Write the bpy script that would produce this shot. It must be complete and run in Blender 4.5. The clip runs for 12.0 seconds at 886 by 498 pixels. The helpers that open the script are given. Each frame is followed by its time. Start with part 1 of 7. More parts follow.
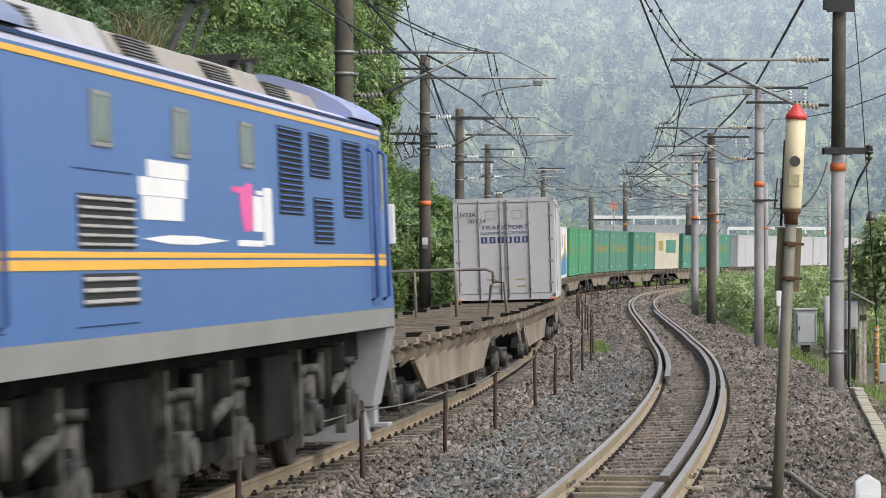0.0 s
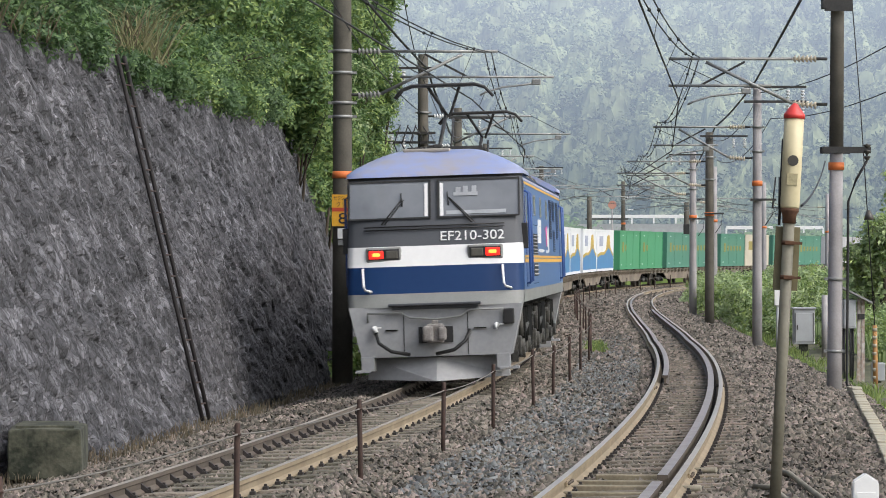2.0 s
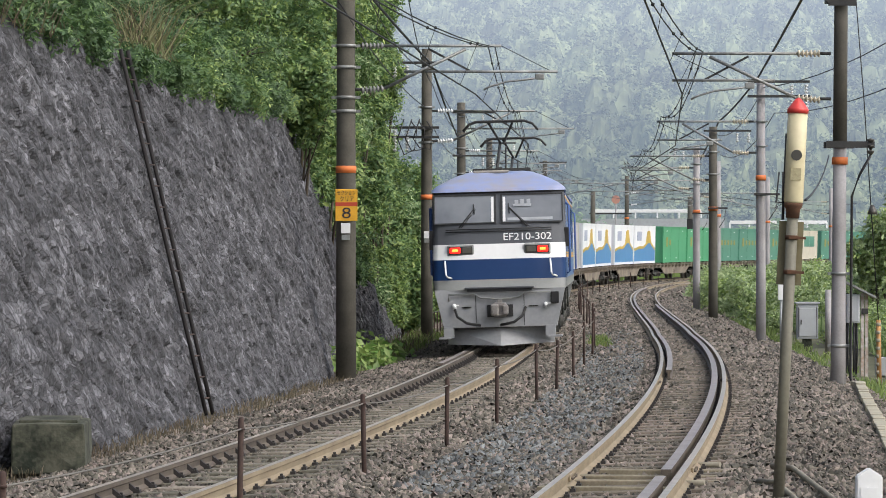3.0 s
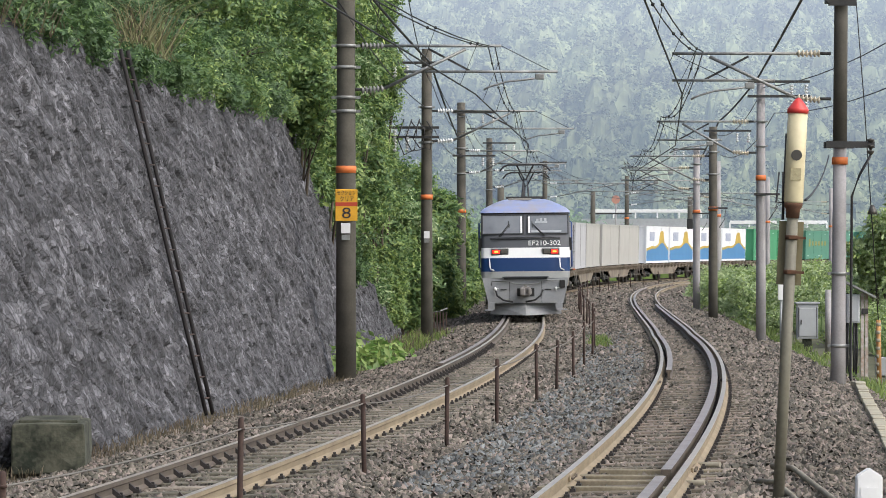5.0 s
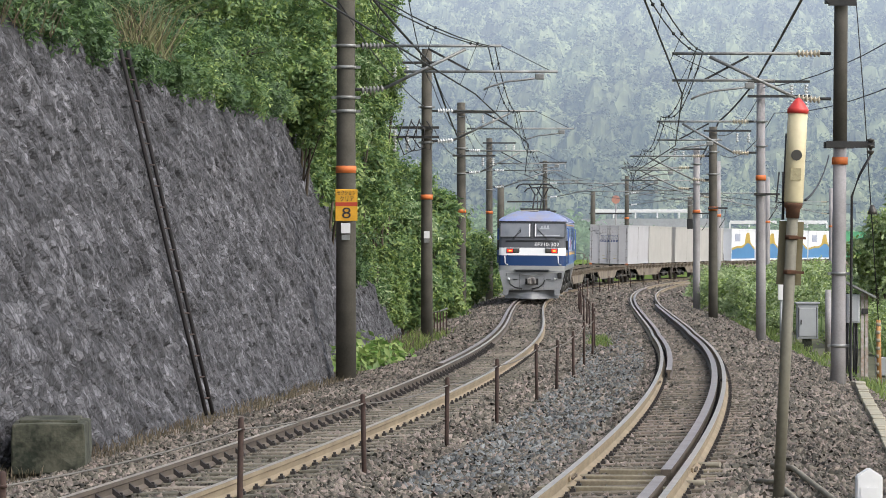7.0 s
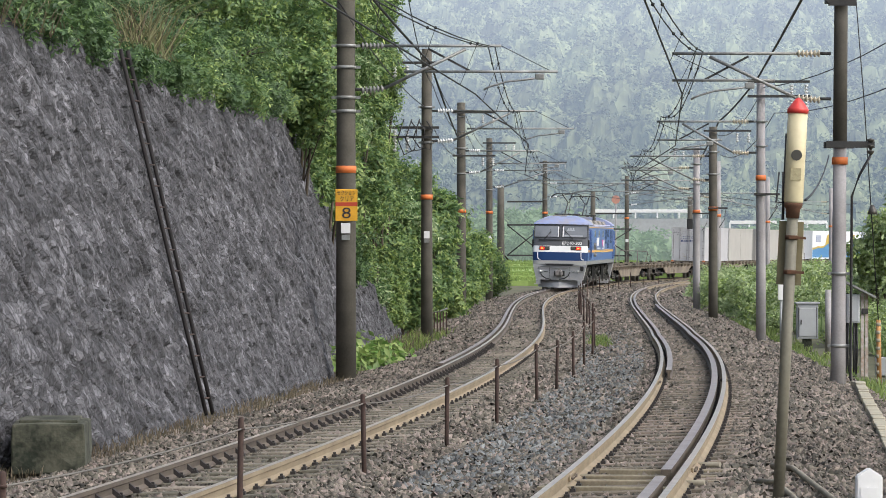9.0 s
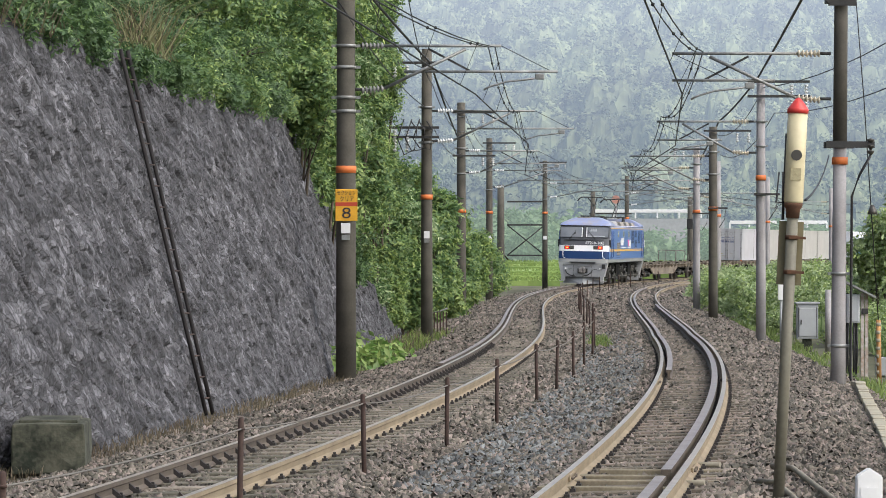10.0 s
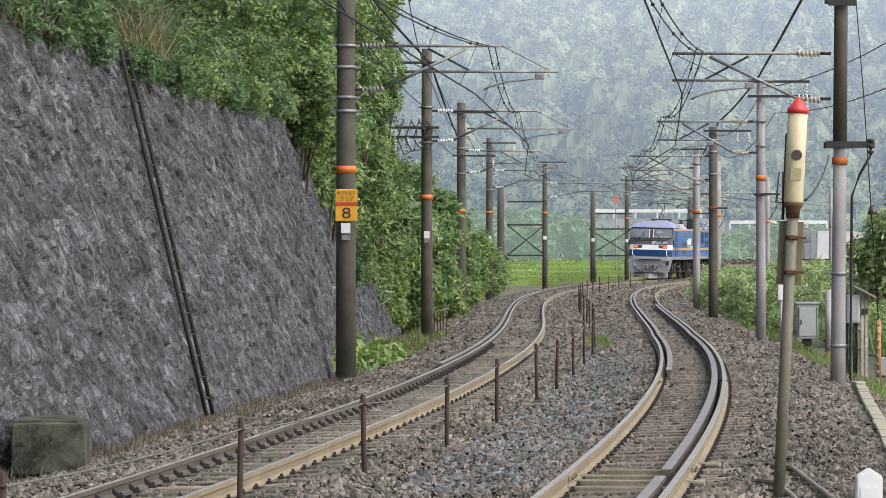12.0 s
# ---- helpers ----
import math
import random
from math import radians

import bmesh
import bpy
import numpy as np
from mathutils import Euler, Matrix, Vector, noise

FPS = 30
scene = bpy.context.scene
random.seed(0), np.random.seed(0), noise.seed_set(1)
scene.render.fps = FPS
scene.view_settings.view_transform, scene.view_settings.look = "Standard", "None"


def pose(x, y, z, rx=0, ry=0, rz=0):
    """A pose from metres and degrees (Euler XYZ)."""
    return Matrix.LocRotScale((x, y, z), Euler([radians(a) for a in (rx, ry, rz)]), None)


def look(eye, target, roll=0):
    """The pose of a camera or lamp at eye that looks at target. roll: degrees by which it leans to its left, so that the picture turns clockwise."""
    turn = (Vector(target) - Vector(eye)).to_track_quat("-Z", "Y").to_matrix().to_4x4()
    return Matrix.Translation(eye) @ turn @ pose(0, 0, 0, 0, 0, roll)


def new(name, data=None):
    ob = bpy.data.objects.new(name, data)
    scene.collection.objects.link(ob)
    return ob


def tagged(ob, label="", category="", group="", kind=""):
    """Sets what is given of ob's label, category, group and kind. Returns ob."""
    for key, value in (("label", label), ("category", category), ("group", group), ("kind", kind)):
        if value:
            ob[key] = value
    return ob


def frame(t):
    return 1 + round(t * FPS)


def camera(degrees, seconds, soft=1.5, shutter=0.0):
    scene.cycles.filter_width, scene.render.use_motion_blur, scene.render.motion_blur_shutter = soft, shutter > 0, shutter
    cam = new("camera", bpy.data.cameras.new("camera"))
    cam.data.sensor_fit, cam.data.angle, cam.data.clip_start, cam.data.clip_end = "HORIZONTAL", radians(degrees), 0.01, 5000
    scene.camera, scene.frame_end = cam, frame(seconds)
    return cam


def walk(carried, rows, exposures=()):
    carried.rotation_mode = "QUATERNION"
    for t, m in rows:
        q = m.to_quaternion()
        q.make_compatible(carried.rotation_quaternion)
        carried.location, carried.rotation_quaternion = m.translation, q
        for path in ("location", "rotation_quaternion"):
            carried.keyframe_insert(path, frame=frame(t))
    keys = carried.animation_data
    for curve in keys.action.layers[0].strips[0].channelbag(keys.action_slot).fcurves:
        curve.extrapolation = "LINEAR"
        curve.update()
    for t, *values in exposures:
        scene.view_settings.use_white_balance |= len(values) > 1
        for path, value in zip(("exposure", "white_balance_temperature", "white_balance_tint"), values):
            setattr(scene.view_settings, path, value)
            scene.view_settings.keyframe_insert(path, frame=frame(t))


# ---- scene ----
# camera: hand-steadied telephoto, two metres above the rails, settling after three seconds
LENS = 13.742
TILT = 0.0502
cam = camera(LENS, 12.0, soft=0.9, shutter=0.35)
DEG_PER_UNIT = 0.008806


def cam_row(t, dx, dy):
    return (t, pose(0, 0, 2.10, 90 + TILT + dy * DEG_PER_UNIT, 0, dx * DEG_PER_UNIT))


walk(cam, [cam_row(0.0, -3, 11), cam_row(0.5, -6, 13), cam_row(1.0, -8, 13.5), cam_row(1.5, -6, 11), cam_row(2.0, -6.3, 9.5),
           cam_row(2.5, -5, 5), cam_row(2.8, -1.5, 1.5), cam_row(3.0, 0, 0), cam_row(12.0, 0, 0)],
     exposures=[(0.0, 0.47), (3.2, 0.47), (4.8, 0.56), (12.0, 0.56)])

# ---- light: overcast, misty morning ----
world = bpy.data.worlds.new("overcast_sky")
scene.world = world
world.use_nodes = True
sky = world.node_tree.nodes.new("ShaderNodeTexSky")
sky.sky_type, sky.sun_disc = "NISHITA", False
sky.sun_elevation, sky.sun_rotation = radians(46), radians(122)
sky.air_density, sky.dust_density, sky.ozone_density = 1.0, 4.0, 1.0
back = world.node_tree.nodes["Background"]
back.inputs["Strength"].default_value = 0.15
grey = world.node_tree.nodes.new("ShaderNodeHueSaturation")  # cloud takes most of the blue away
grey.inputs["Saturation"].default_value = 0.72
world.node_tree.links.new(sky.outputs[0], grey.inputs["Color"])
world.node_tree.links.new(grey.outputs[0], back.inputs[0])
sun_data = bpy.data.lights.new("sun", "SUN")
sun_data.energy, sun_data.angle, sun_data.color = 1.35, radians(60), (0.95, 0.975, 1.0)
sun = new("sun", sun_data)
sun.matrix_world = look((82, -51, 100), (0, 0, 0))

# ---- track plan ----
PLAN = (-6.6935, 13.2490, -0.1693, -8.2742, 4.6484, -0.6388)
ys, xs = [], []
for k in range(-400, 2440):
    y = k / 10
    ys.append(y)
    xs.append(sum(c * (y / 100) ** n for n, c in enumerate(PLAN)))
turn = math.atan2(xs[-1] - xs[-2], 0.1)
while ys[-1] < 640:
    turn += 0.1 / (820 + max(0, ys[-1] - 400) * 20)
    ys.append(ys[-1] + 0.1 * math.cos(turn))
    xs.append(xs[-1] + 0.1 * math.sin(turn))
ys, xs = np.array(ys), np.array(xs)
ss = np.concatenate([[0], np.cumsum(np.hypot(np.diff(xs), np.diff(ys)))])
ss -= np.interp(21.4, ys, ss)
HEADS = np.arctan2(np.gradient(xs), np.gradient(ys))
SPACING = 4.05


def rail_z(y):
    return float(np.interp(y, (-40, 70, 110, 140, 160, 195, 225, 260, 330, 640), (0, 0, -0.05, -0.05, 0, 0.14, 0.25, 0.34, 0.42, 0.6)))


def cant(y):
    return float(np.interp(y, (-40, 60, 80, 120, 140, 158, 194, 243, 640), (0.037, 0.037, 0.03, 0.016, 0.005, -0.005, -0.015, -0.025, -0.03)))


WIDEN_Y = (95, 107, 120, 137, 155, 168, 182, 197, 211, 222, 235, 300)
WIDEN_X = (0, 0.14, 0.30, 0.55, 0.72, 0.77, 0.75, 0.63, 0.43, 0.32, 0.2, 0.2)


def widen(y, off):
    """The two tracks stand further apart through the bend."""
    return np.interp(y, WIDEN_Y, WIDEN_X) * np.clip((off - 1.2) / 1.6, 0, 1)


def on_track(s, off=0.0, up=0.0):
    """The place at s metres along the far track's middle line, off to the right of it and up above the rails, and the heading."""
    x, y, h = (float(np.interp(s, ss, a)) for a in (xs, ys, HEADS))
    off += float(widen(y, off))
    return Vector((x + off * math.cos(h), y - off * math.sin(h), rail_z(y) + up)), h


def s_of(y):
    return float(np.interp(y, ys, ss))


def mid_x(y):
    return float(np.interp(y, ys, xs))


# ---- materials ----
def mat(name, col, col2=None, rough=0.7, metal=0.0, scale=3.0, fine=40.0, bump=0.15, mix=0.5, var=0.0, island=False, spec=0.5, alpha=None):
    m = bpy.data.materials.new(name)
    m.use_nodes = True
    nt = m.node_tree
    b = nt.nodes["Principled BSDF"]
    b.inputs["Roughness"].default_value, b.inputs["Metallic"].default_value = rough, metal
    b.inputs["Specular IOR Level"].default_value = spec
    col2 = col2 or tuple(c * 0.7 for c in col)
    tc = nt.nodes.new("ShaderNodeTexCoord")
    n1, n2 = nt.nodes.new("ShaderNodeTexNoise"), nt.nodes.new("ShaderNodeTexNoise")
    n1.inputs["Scale"].default_value, n2.inputs["Scale"].default_value = scale, fine
    n1.inputs["Detail"].default_value, n2.inputs["Detail"].default_value = 5, 3
    for n in (n1, n2):
        nt.links.new(tc.outputs["Object"], n.inputs["Vector"])
    add = nt.nodes.new("ShaderNodeMath")
    add.operation = "MULTIPLY_ADD"
    nt.links.new(n2.outputs[0], add.inputs[0])
    add.inputs[1].default_value = 0.5
    nt.links.new(n1.outputs[0], add.inputs[2])
    ramp = nt.nodes.new("ShaderNodeValToRGB")
    ramp.color_ramp.elements[0].position, ramp.color_ramp.elements[1].position = 0.75 - mix * 0.5, 0.75 + mix * 0.5
    ramp.color_ramp.elements[0].color, ramp.color_ramp.elements[1].color = (*col2, 1), (*col, 1)
    nt.links.new(add.outputs[0], ramp.inputs[0])
    out = ramp.outputs[0]
    if var:
        if island:
            src = nt.nodes.new("ShaderNodeNewGeometry").outputs["Random Per Island"]
        else:
            src = nt.nodes.new("ShaderNodeObjectInfo").outputs["Random"]
        hsv = nt.nodes.new("ShaderNodeHueSaturation")
        mr = nt.nodes.new("ShaderNodeMapRange")
        mr.inputs[3].default_value, mr.inputs[4].default_value = 1 - var, 1 + var
        nt.links.new(src, mr.inputs[0])
        nt.links.new(mr.outputs[0], hsv.inputs["Value"])
        mh = nt.nodes.new("ShaderNodeMapRange")
        mh.inputs[3].default_value, mh.inputs[4].default_value = 0.5 + var * 0.05, 0.5 - var * 0.05
        nt.links.new(src, mh.inputs[0])
        nt.links.new(mh.outputs[0], hsv.inputs["Hue"])
        nt.links.new(out, hsv.inputs["Color"])
        out = hsv.outputs[0]
    nt.links.new(out, b.inputs["Base Color"])
    if bump:
        bp = nt.nodes.new("ShaderNodeBump")
        bp.inputs["Strength"].default_value, bp.inputs["Distance"].default_value = bump, 0.02
        nt.links.new(add.outputs[0], bp.inputs["Height"])
        nt.links.new(bp.outputs[0], b.inputs["Normal"])
    return m


def glow(name, col, power):
    m = mat(name, col, col, rough=0.3, bump=0)
    b = m.node_tree.nodes["Principled BSDF"]
    b.inputs["Emission Color"].default_value, b.inputs["Emission Strength"].default_value = (*col, 1), power
    return m


M = {
    # bed darker than its stones: shade in the gaps put into the colour
    "ballast": mat("ballast", (0.082, 0.070, 0.058), (0.030, 0.026, 0.022), rough=0.95, scale=1.2, fine=22, bump=1.0, mix=0.5),
    "stone": mat("ballast_stone", (0.205, 0.181, 0.146), (0.086, 0.073, 0.057), rough=0.9, scale=0.35, fine=30, var=0.75, island=True),
    "stone_grey": mat("fresh_ballast_stone", (0.175, 0.185, 0.182), (0.085, 0.09, 0.088), rough=0.9, scale=0.5, fine=30, var=0.6, island=True),
    "soil": mat("soil", (0.16, 0.15, 0.09), (0.07, 0.075, 0.04), rough=1, scale=0.6, fine=9, bump=0.6),
    "rail": mat("rail_rust", (0.31, 0.25, 0.165), (0.20, 0.155, 0.10), rough=0.75, scale=2, fine=60),
    "rail_top": mat("rail_worn_top", (0.44, 0.40, 0.34), (0.33, 0.28, 0.22), rough=0.35, metal=0.35, scale=3, fine=50, bump=0.03),
    # dark rust; on the far track's left rail also its shade, painted in
    "rail_dark": mat("rail_dark_rust_shade", (0.13, 0.105, 0.08), (0.07, 0.055, 0.042), rough=0.75, scale=2, fine=60),
    "guard": mat("guard_rail_steel", (0.285, 0.258, 0.245), (0.17, 0.145, 0.13), rough=0.45, scale=3, fine=50),
    "clip": mat("rail_clip_iron", (0.035, 0.03, 0.028), rough=0.7),
    "sleeper_brown": mat("sleeper_dusty_brown", (0.21, 0.178, 0.138), (0.105, 0.086, 0.066), rough=0.95, scale=3, fine=40, var=0.35),
    "sleeper": mat("sleeper_concrete", (0.25, 0.225, 0.175), (0.10, 0.088, 0.068), rough=0.95, scale=3, fine=40, var=0.4),
    "pole_dark": mat("weathered_dark_concrete", (0.115, 0.105, 0.085), (0.06, 0.056, 0.045), rough=0.9, scale=2.5, fine=30, mix=0.7),
    "pole_light": mat("pale_concrete", (0.365, 0.35, 0.352), (0.26, 0.245, 0.243), rough=0.9, scale=2, fine=30),
    "orange": mat("orange_band", (0.75, 0.20, 0.05), rough=0.6),
    "steel": mat("galvanised_steel", (0.33, 0.34, 0.33), (0.19, 0.19, 0.18), rough=0.5, metal=0.4, scale=4),
    "dark_steel": mat("dark_steel", (0.06, 0.058, 0.055), (0.03, 0.03, 0.03), rough=0.6, metal=0.3),
    "wire": mat("wire_copper_dark", (0.03, 0.032, 0.03), rough=0.6, metal=0.2, bump=0),
    "insulator": mat("porcelain", (0.62, 0.55, 0.42), (0.5, 0.44, 0.34), rough=0.3, bump=0),
    "white_ins": mat("white_porcelain", (0.75, 0.76, 0.75), rough=0.3, bump=0),
    "rust_post": mat("rusty_post", (0.075, 0.045, 0.035), (0.04, 0.026, 0.022), rough=0.9, scale=5),
    "rope": mat("grey_rope", (0.17, 0.16, 0.14), rough=0.9),
    "wall": mat("stone_facing", (0.198, 0.196, 0.211), (0.064, 0.063, 0.069), rough=0.9, scale=1.1, fine=9, bump=0.7, mix=0.5),
    "concrete": mat("old_concrete", (0.10, 0.10, 0.072), (0.016, 0.021, 0.013), rough=0.95, scale=2.5, fine=18, bump=0.6, mix=0.35),
    "trough": mat("trough_concrete", (0.44, 0.40, 0.30), (0.27, 0.25, 0.19), rough=0.95, scale=2, fine=20),
    "loco_blue": mat("loco_blue_paint", (0.060, 0.152, 0.385), (0.050, 0.132, 0.345), rough=0.33, scale=0.7, fine=8, bump=0.01),
    "loco_navy": mat("loco_navy_paint", (0.010, 0.038, 0.118), (0.008, 0.032, 0.105), rough=0.5, scale=0.8, fine=9, bump=0.01, spec=0.2),
    "loco_white": mat("loco_white_paint", (0.80, 0.80, 0.79), (0.72, 0.72, 0.71), rough=0.4, scale=1, fine=12, bump=0.01),
    "loco_mask": mat("loco_dark_grey_paint", (0.095, 0.10, 0.11), (0.078, 0.083, 0.092), rough=0.45, scale=1, bump=0.01, spec=0.3),
    "loco_grey": mat("loco_grey_paint", (0.35, 0.36, 0.37), (0.26, 0.265, 0.27), rough=0.5, scale=1.2, fine=14, bump=0.03),
    "loco_sill": mat("loco_sill_grey", (0.26, 0.268, 0.255), (0.205, 0.21, 0.20), rough=0.5, scale=1.2, bump=0.02),
    "loco_roof": mat("loco_roof_blue", (0.22, 0.31, 0.62), (0.33, 0.31, 0.32), rough=0.28, scale=0.7, fine=5, bump=0.01),
    "roof_dust": mat("roof_dust_grey", (0.36, 0.35, 0.34), (0.24, 0.225, 0.21), rough=0.7, scale=1.5),
    "yellow": mat("stripe_yellow", (0.85, 0.46, 0.06), (0.75, 0.40, 0.05), rough=0.4, bump=0),
    # glass base raised to pale grey: sky reflection painted in, besides the gloss
    "glass": mat("cab_glass", (0.24, 0.255, 0.27), (0.12, 0.13, 0.145), rough=0.06, bump=0, spec=0.75, scale=0.8, fine=2),
    "black": mat("black_rubber", (0.018, 0.018, 0.018), rough=0.6),
    # dirt sunk to near black, the shade beneath the vehicles put in
    "under": mat("underframe_dirt_shade", (0.017, 0.017, 0.0145), (0.005, 0.005, 0.0045), rough=0.85, scale=2, fine=12, mix=0.3, spec=0.1),
    "wagon": mat("wagon_brown", (0.30, 0.252, 0.19), (0.12, 0.097, 0.075), rough=0.85, scale=1.2, fine=12),
    "wheel": mat("wheel_steel", (0.16, 0.14, 0.12), (0.07, 0.06, 0.05), rough=0.6, metal=0.5),
    "red_lamp": glow("tail_lamp_red", (1.0, 0.02, 0.012), 1.2),
    "red_core": glow("tail_lamp_core", (1.0, 0.33, 0.05), 1.5),
    "lamp_off": mat("clear_lamp", (0.12, 0.115, 0.10), rough=0.15, bump=0),
    # greys, green and white lightened a little: distance haze put into the paint
    "cont_grey": mat("container_grey", (0.52, 0.515, 0.53), (0.44, 0.435, 0.445), rough=0.55, scale=0.8, fine=9, bump=0.03),
    "cont_tan": mat("container_dusty_grey", (0.47, 0.455, 0.42), (0.40, 0.39, 0.36), rough=0.6, scale=0.8, fine=9, bump=0.03),
    "cont_green": mat("container_green", (0.085, 0.255, 0.18), (0.068, 0.215, 0.15), rough=0.5, scale=0.8, fine=9, bump=0.03),
    "cont_white": mat("container_white", (0.82, 0.83, 0.85), (0.75, 0.76, 0.78), rough=0.5, scale=0.8, fine=9, bump=0.02),
    "cont_blue": mat("container_blue", (0.085, 0.26, 0.50), (0.07, 0.225, 0.45), rough=0.5, scale=0.8, bump=0.02),
    "cont_cream": mat("container_cream", (0.60, 0.55, 0.44), (0.5, 0.46, 0.37), rough=0.5, scale=0.8, bump=0.02),
    "ink": mat("letter_navy", (0.05, 0.075, 0.20), rough=0.5, bump=0),
    "ink_black": mat("letter_black", (0.03, 0.03, 0.035), rough=0.5, bump=0),
    "beacon": mat("beacon_cream", (0.66, 0.59, 0.38), (0.55, 0.48, 0.30), rough=0.45, scale=3, fine=20, bump=0.03),
    "red": mat("red_paint", (0.66, 0.06, 0.05), (0.55, 0.045, 0.04), rough=0.35, bump=0),
    "beacon_pole": mat("beacon_pole_paint", (0.185, 0.175, 0.13), (0.12, 0.11, 0.08), rough=0.6, scale=3, fine=30),
    "plate": mat("olive_plate", (0.19, 0.165, 0.085), (0.13, 0.11, 0.06), rough=0.6, scale=2, fine=20),
    "rust": mat("flaking_rust", (0.13, 0.06, 0.03), (0.06, 0.03, 0.018), rough=0.9, scale=9),
    "sign_yellow": mat("sign_yellow", (0.80, 0.42, 0.03), rough=0.5, bump=0),
    "cabinet": mat("cabinet_grey", (0.42, 0.44, 0.45), (0.35, 0.36, 0.37), rough=0.5),
    "white": mat("white_plastic", (0.80, 0.80, 0.79), (0.72, 0.72, 0.71), rough=0.5, bump=0.02),
    "rice": mat("rice_green", (0.27, 0.36, 0.10), (0.16, 0.25, 0.07), rough=0.9, scale=0.25, fine=3, bump=0.4),
    "bark": mat("bark", (0.10, 0.08, 0.055), (0.05, 0.04, 0.03), rough=0.95, scale=4, fine=30, bump=0.6),
    "pink": mat("pink_mark", (0.80, 0.12, 0.38), rough=0.5, bump=0),
    "cable": mat("black_cable", (0.02, 0.02, 0.021), rough=0.6, bump=0),
}


def leaf_mat(name, col, col2, var=0.35):
    m = mat(name, col, col2, rough=0.5, scale=0.9, fine=4, bump=0, var=var, island=True)
    b = m.node_tree.nodes["Principled BSDF"]
    nt = m.node_tree
    tr = nt.nodes.new("ShaderNodeBsdfTranslucent")
    src = b.inputs["Base Color"].links[0].from_socket
    nt.links.new(src, tr.inputs[0])
    ms = nt.nodes.new("ShaderNodeMixShader")
    ms.inputs[0].default_value = 0.38
    nt.links.new(b.outputs[0], ms.inputs[1])
    nt.links.new(tr.outputs[0], ms.inputs[2])
    nt.links.new(ms.outputs[0], nt.nodes["Material Output"].inputs[0])
    return m


M["leaf"] = leaf_mat("leaf_green", (0.158, 0.255, 0.082), (0.080, 0.155, 0.055))
M["leaf_light"] = leaf_mat("leaf_yellow_green", (0.29, 0.385, 0.115), (0.17, 0.26, 0.08))
M["leaf_dark"] = leaf_mat("leaf_dark_green", (0.098, 0.172, 0.062), (0.052, 0.105, 0.042))
M["grass"] = leaf_mat("grass_blade", (0.24, 0.30, 0.09), (0.13, 0.20, 0.05))
M["dry"] = leaf_mat("dry_grass", (0.24, 0.20, 0.13), (0.11, 0.085, 0.055))


M["red_dull"] = mat("sign_red", (0.55, 0.07, 0.03), rough=0.5, bump=0)
M["plate_dark"] = mat("dark_lens", (0.07, 0.065, 0.055), rough=0.4, bump=0)
M["plate_faded"] = mat("faded_plate", (0.42, 0.37, 0.22), (0.33, 0.29, 0.17), rough=0.6, scale=20)
M["white_rust"] = mat("rust_streaked_white", (0.55, 0.54, 0.52), (0.25, 0.14, 0.08), rough=0.7, scale=3, fine=12)
M["orange_faded"] = mat("faded_guard_tan", (0.42, 0.22, 0.07), (0.3, 0.16, 0.06), rough=0.7)
M["dark_ins"] = mat("dark_grey_porcelain", (0.22, 0.22, 0.21), (0.14, 0.14, 0.13), rough=0.35, bump=0)
M["leaf_far"] = leaf_mat("hazed_distant_leaf", (0.11, 0.19, 0.09), (0.08, 0.14, 0.07), 0.2)
M["leaf_far_b"] = leaf_mat("hazed_distant_leaf_pale", (0.15, 0.23, 0.11), (0.11, 0.17, 0.08), 0.2)
# mist over the distant bushes, put into the leaves as a grey-green glow
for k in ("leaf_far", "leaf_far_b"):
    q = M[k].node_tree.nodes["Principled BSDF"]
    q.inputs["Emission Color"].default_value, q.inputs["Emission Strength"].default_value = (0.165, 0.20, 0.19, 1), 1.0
M["herb"] = leaf_mat("herb_leaf", (0.22, 0.37, 0.09), (0.14, 0.27, 0.06), 0.3)


def slant(material, sx, sy, sz, angle, warp=0.0):
    """Turns and stretches a material's grain."""
    nt = material.node_tree
    tc = next(n for n in nt.nodes if n.type == "TEX_COORD")
    rot, mul = nt.nodes.new("ShaderNodeVectorRotate"), nt.nodes.new("ShaderNodeVectorMath")
    rot.rotation_type, mul.operation = "X_AXIS", "MULTIPLY"
    rot.inputs["Angle"].default_value = radians(angle)
    mul.inputs[1].default_value = (sx, sy, sz)
    users = [k.to_socket for k in nt.links if k.from_node == tc]
    nt.links.new(tc.outputs["Object"], rot.inputs["Vector"])
    if warp:
        wn = nt.nodes.new("ShaderNodeTexNoise")
        wn.inputs["Scale"].default_value = 1.6
        nt.links.new(tc.outputs["Object"], wn.inputs["Vector"])
        wa = nt.nodes.new("ShaderNodeMixRGB")
        wa.blend_type, wa.inputs[0].default_value = "ADD", warp
        nt.links.new(tc.outputs["Object"], wa.inputs[1])
        nt.links.new(wn.outputs["Color"], wa.inputs[2])
        nt.links.new(wa.outputs[0], rot.inputs["Vector"])
    nt.links.new(rot.outputs[0], mul.inputs[0])
    for u in users:
        nt.links.new(mul.outputs[0], u)


slant(M["wall"], 1.0, 0.8, 1.9, 14, 0.5)


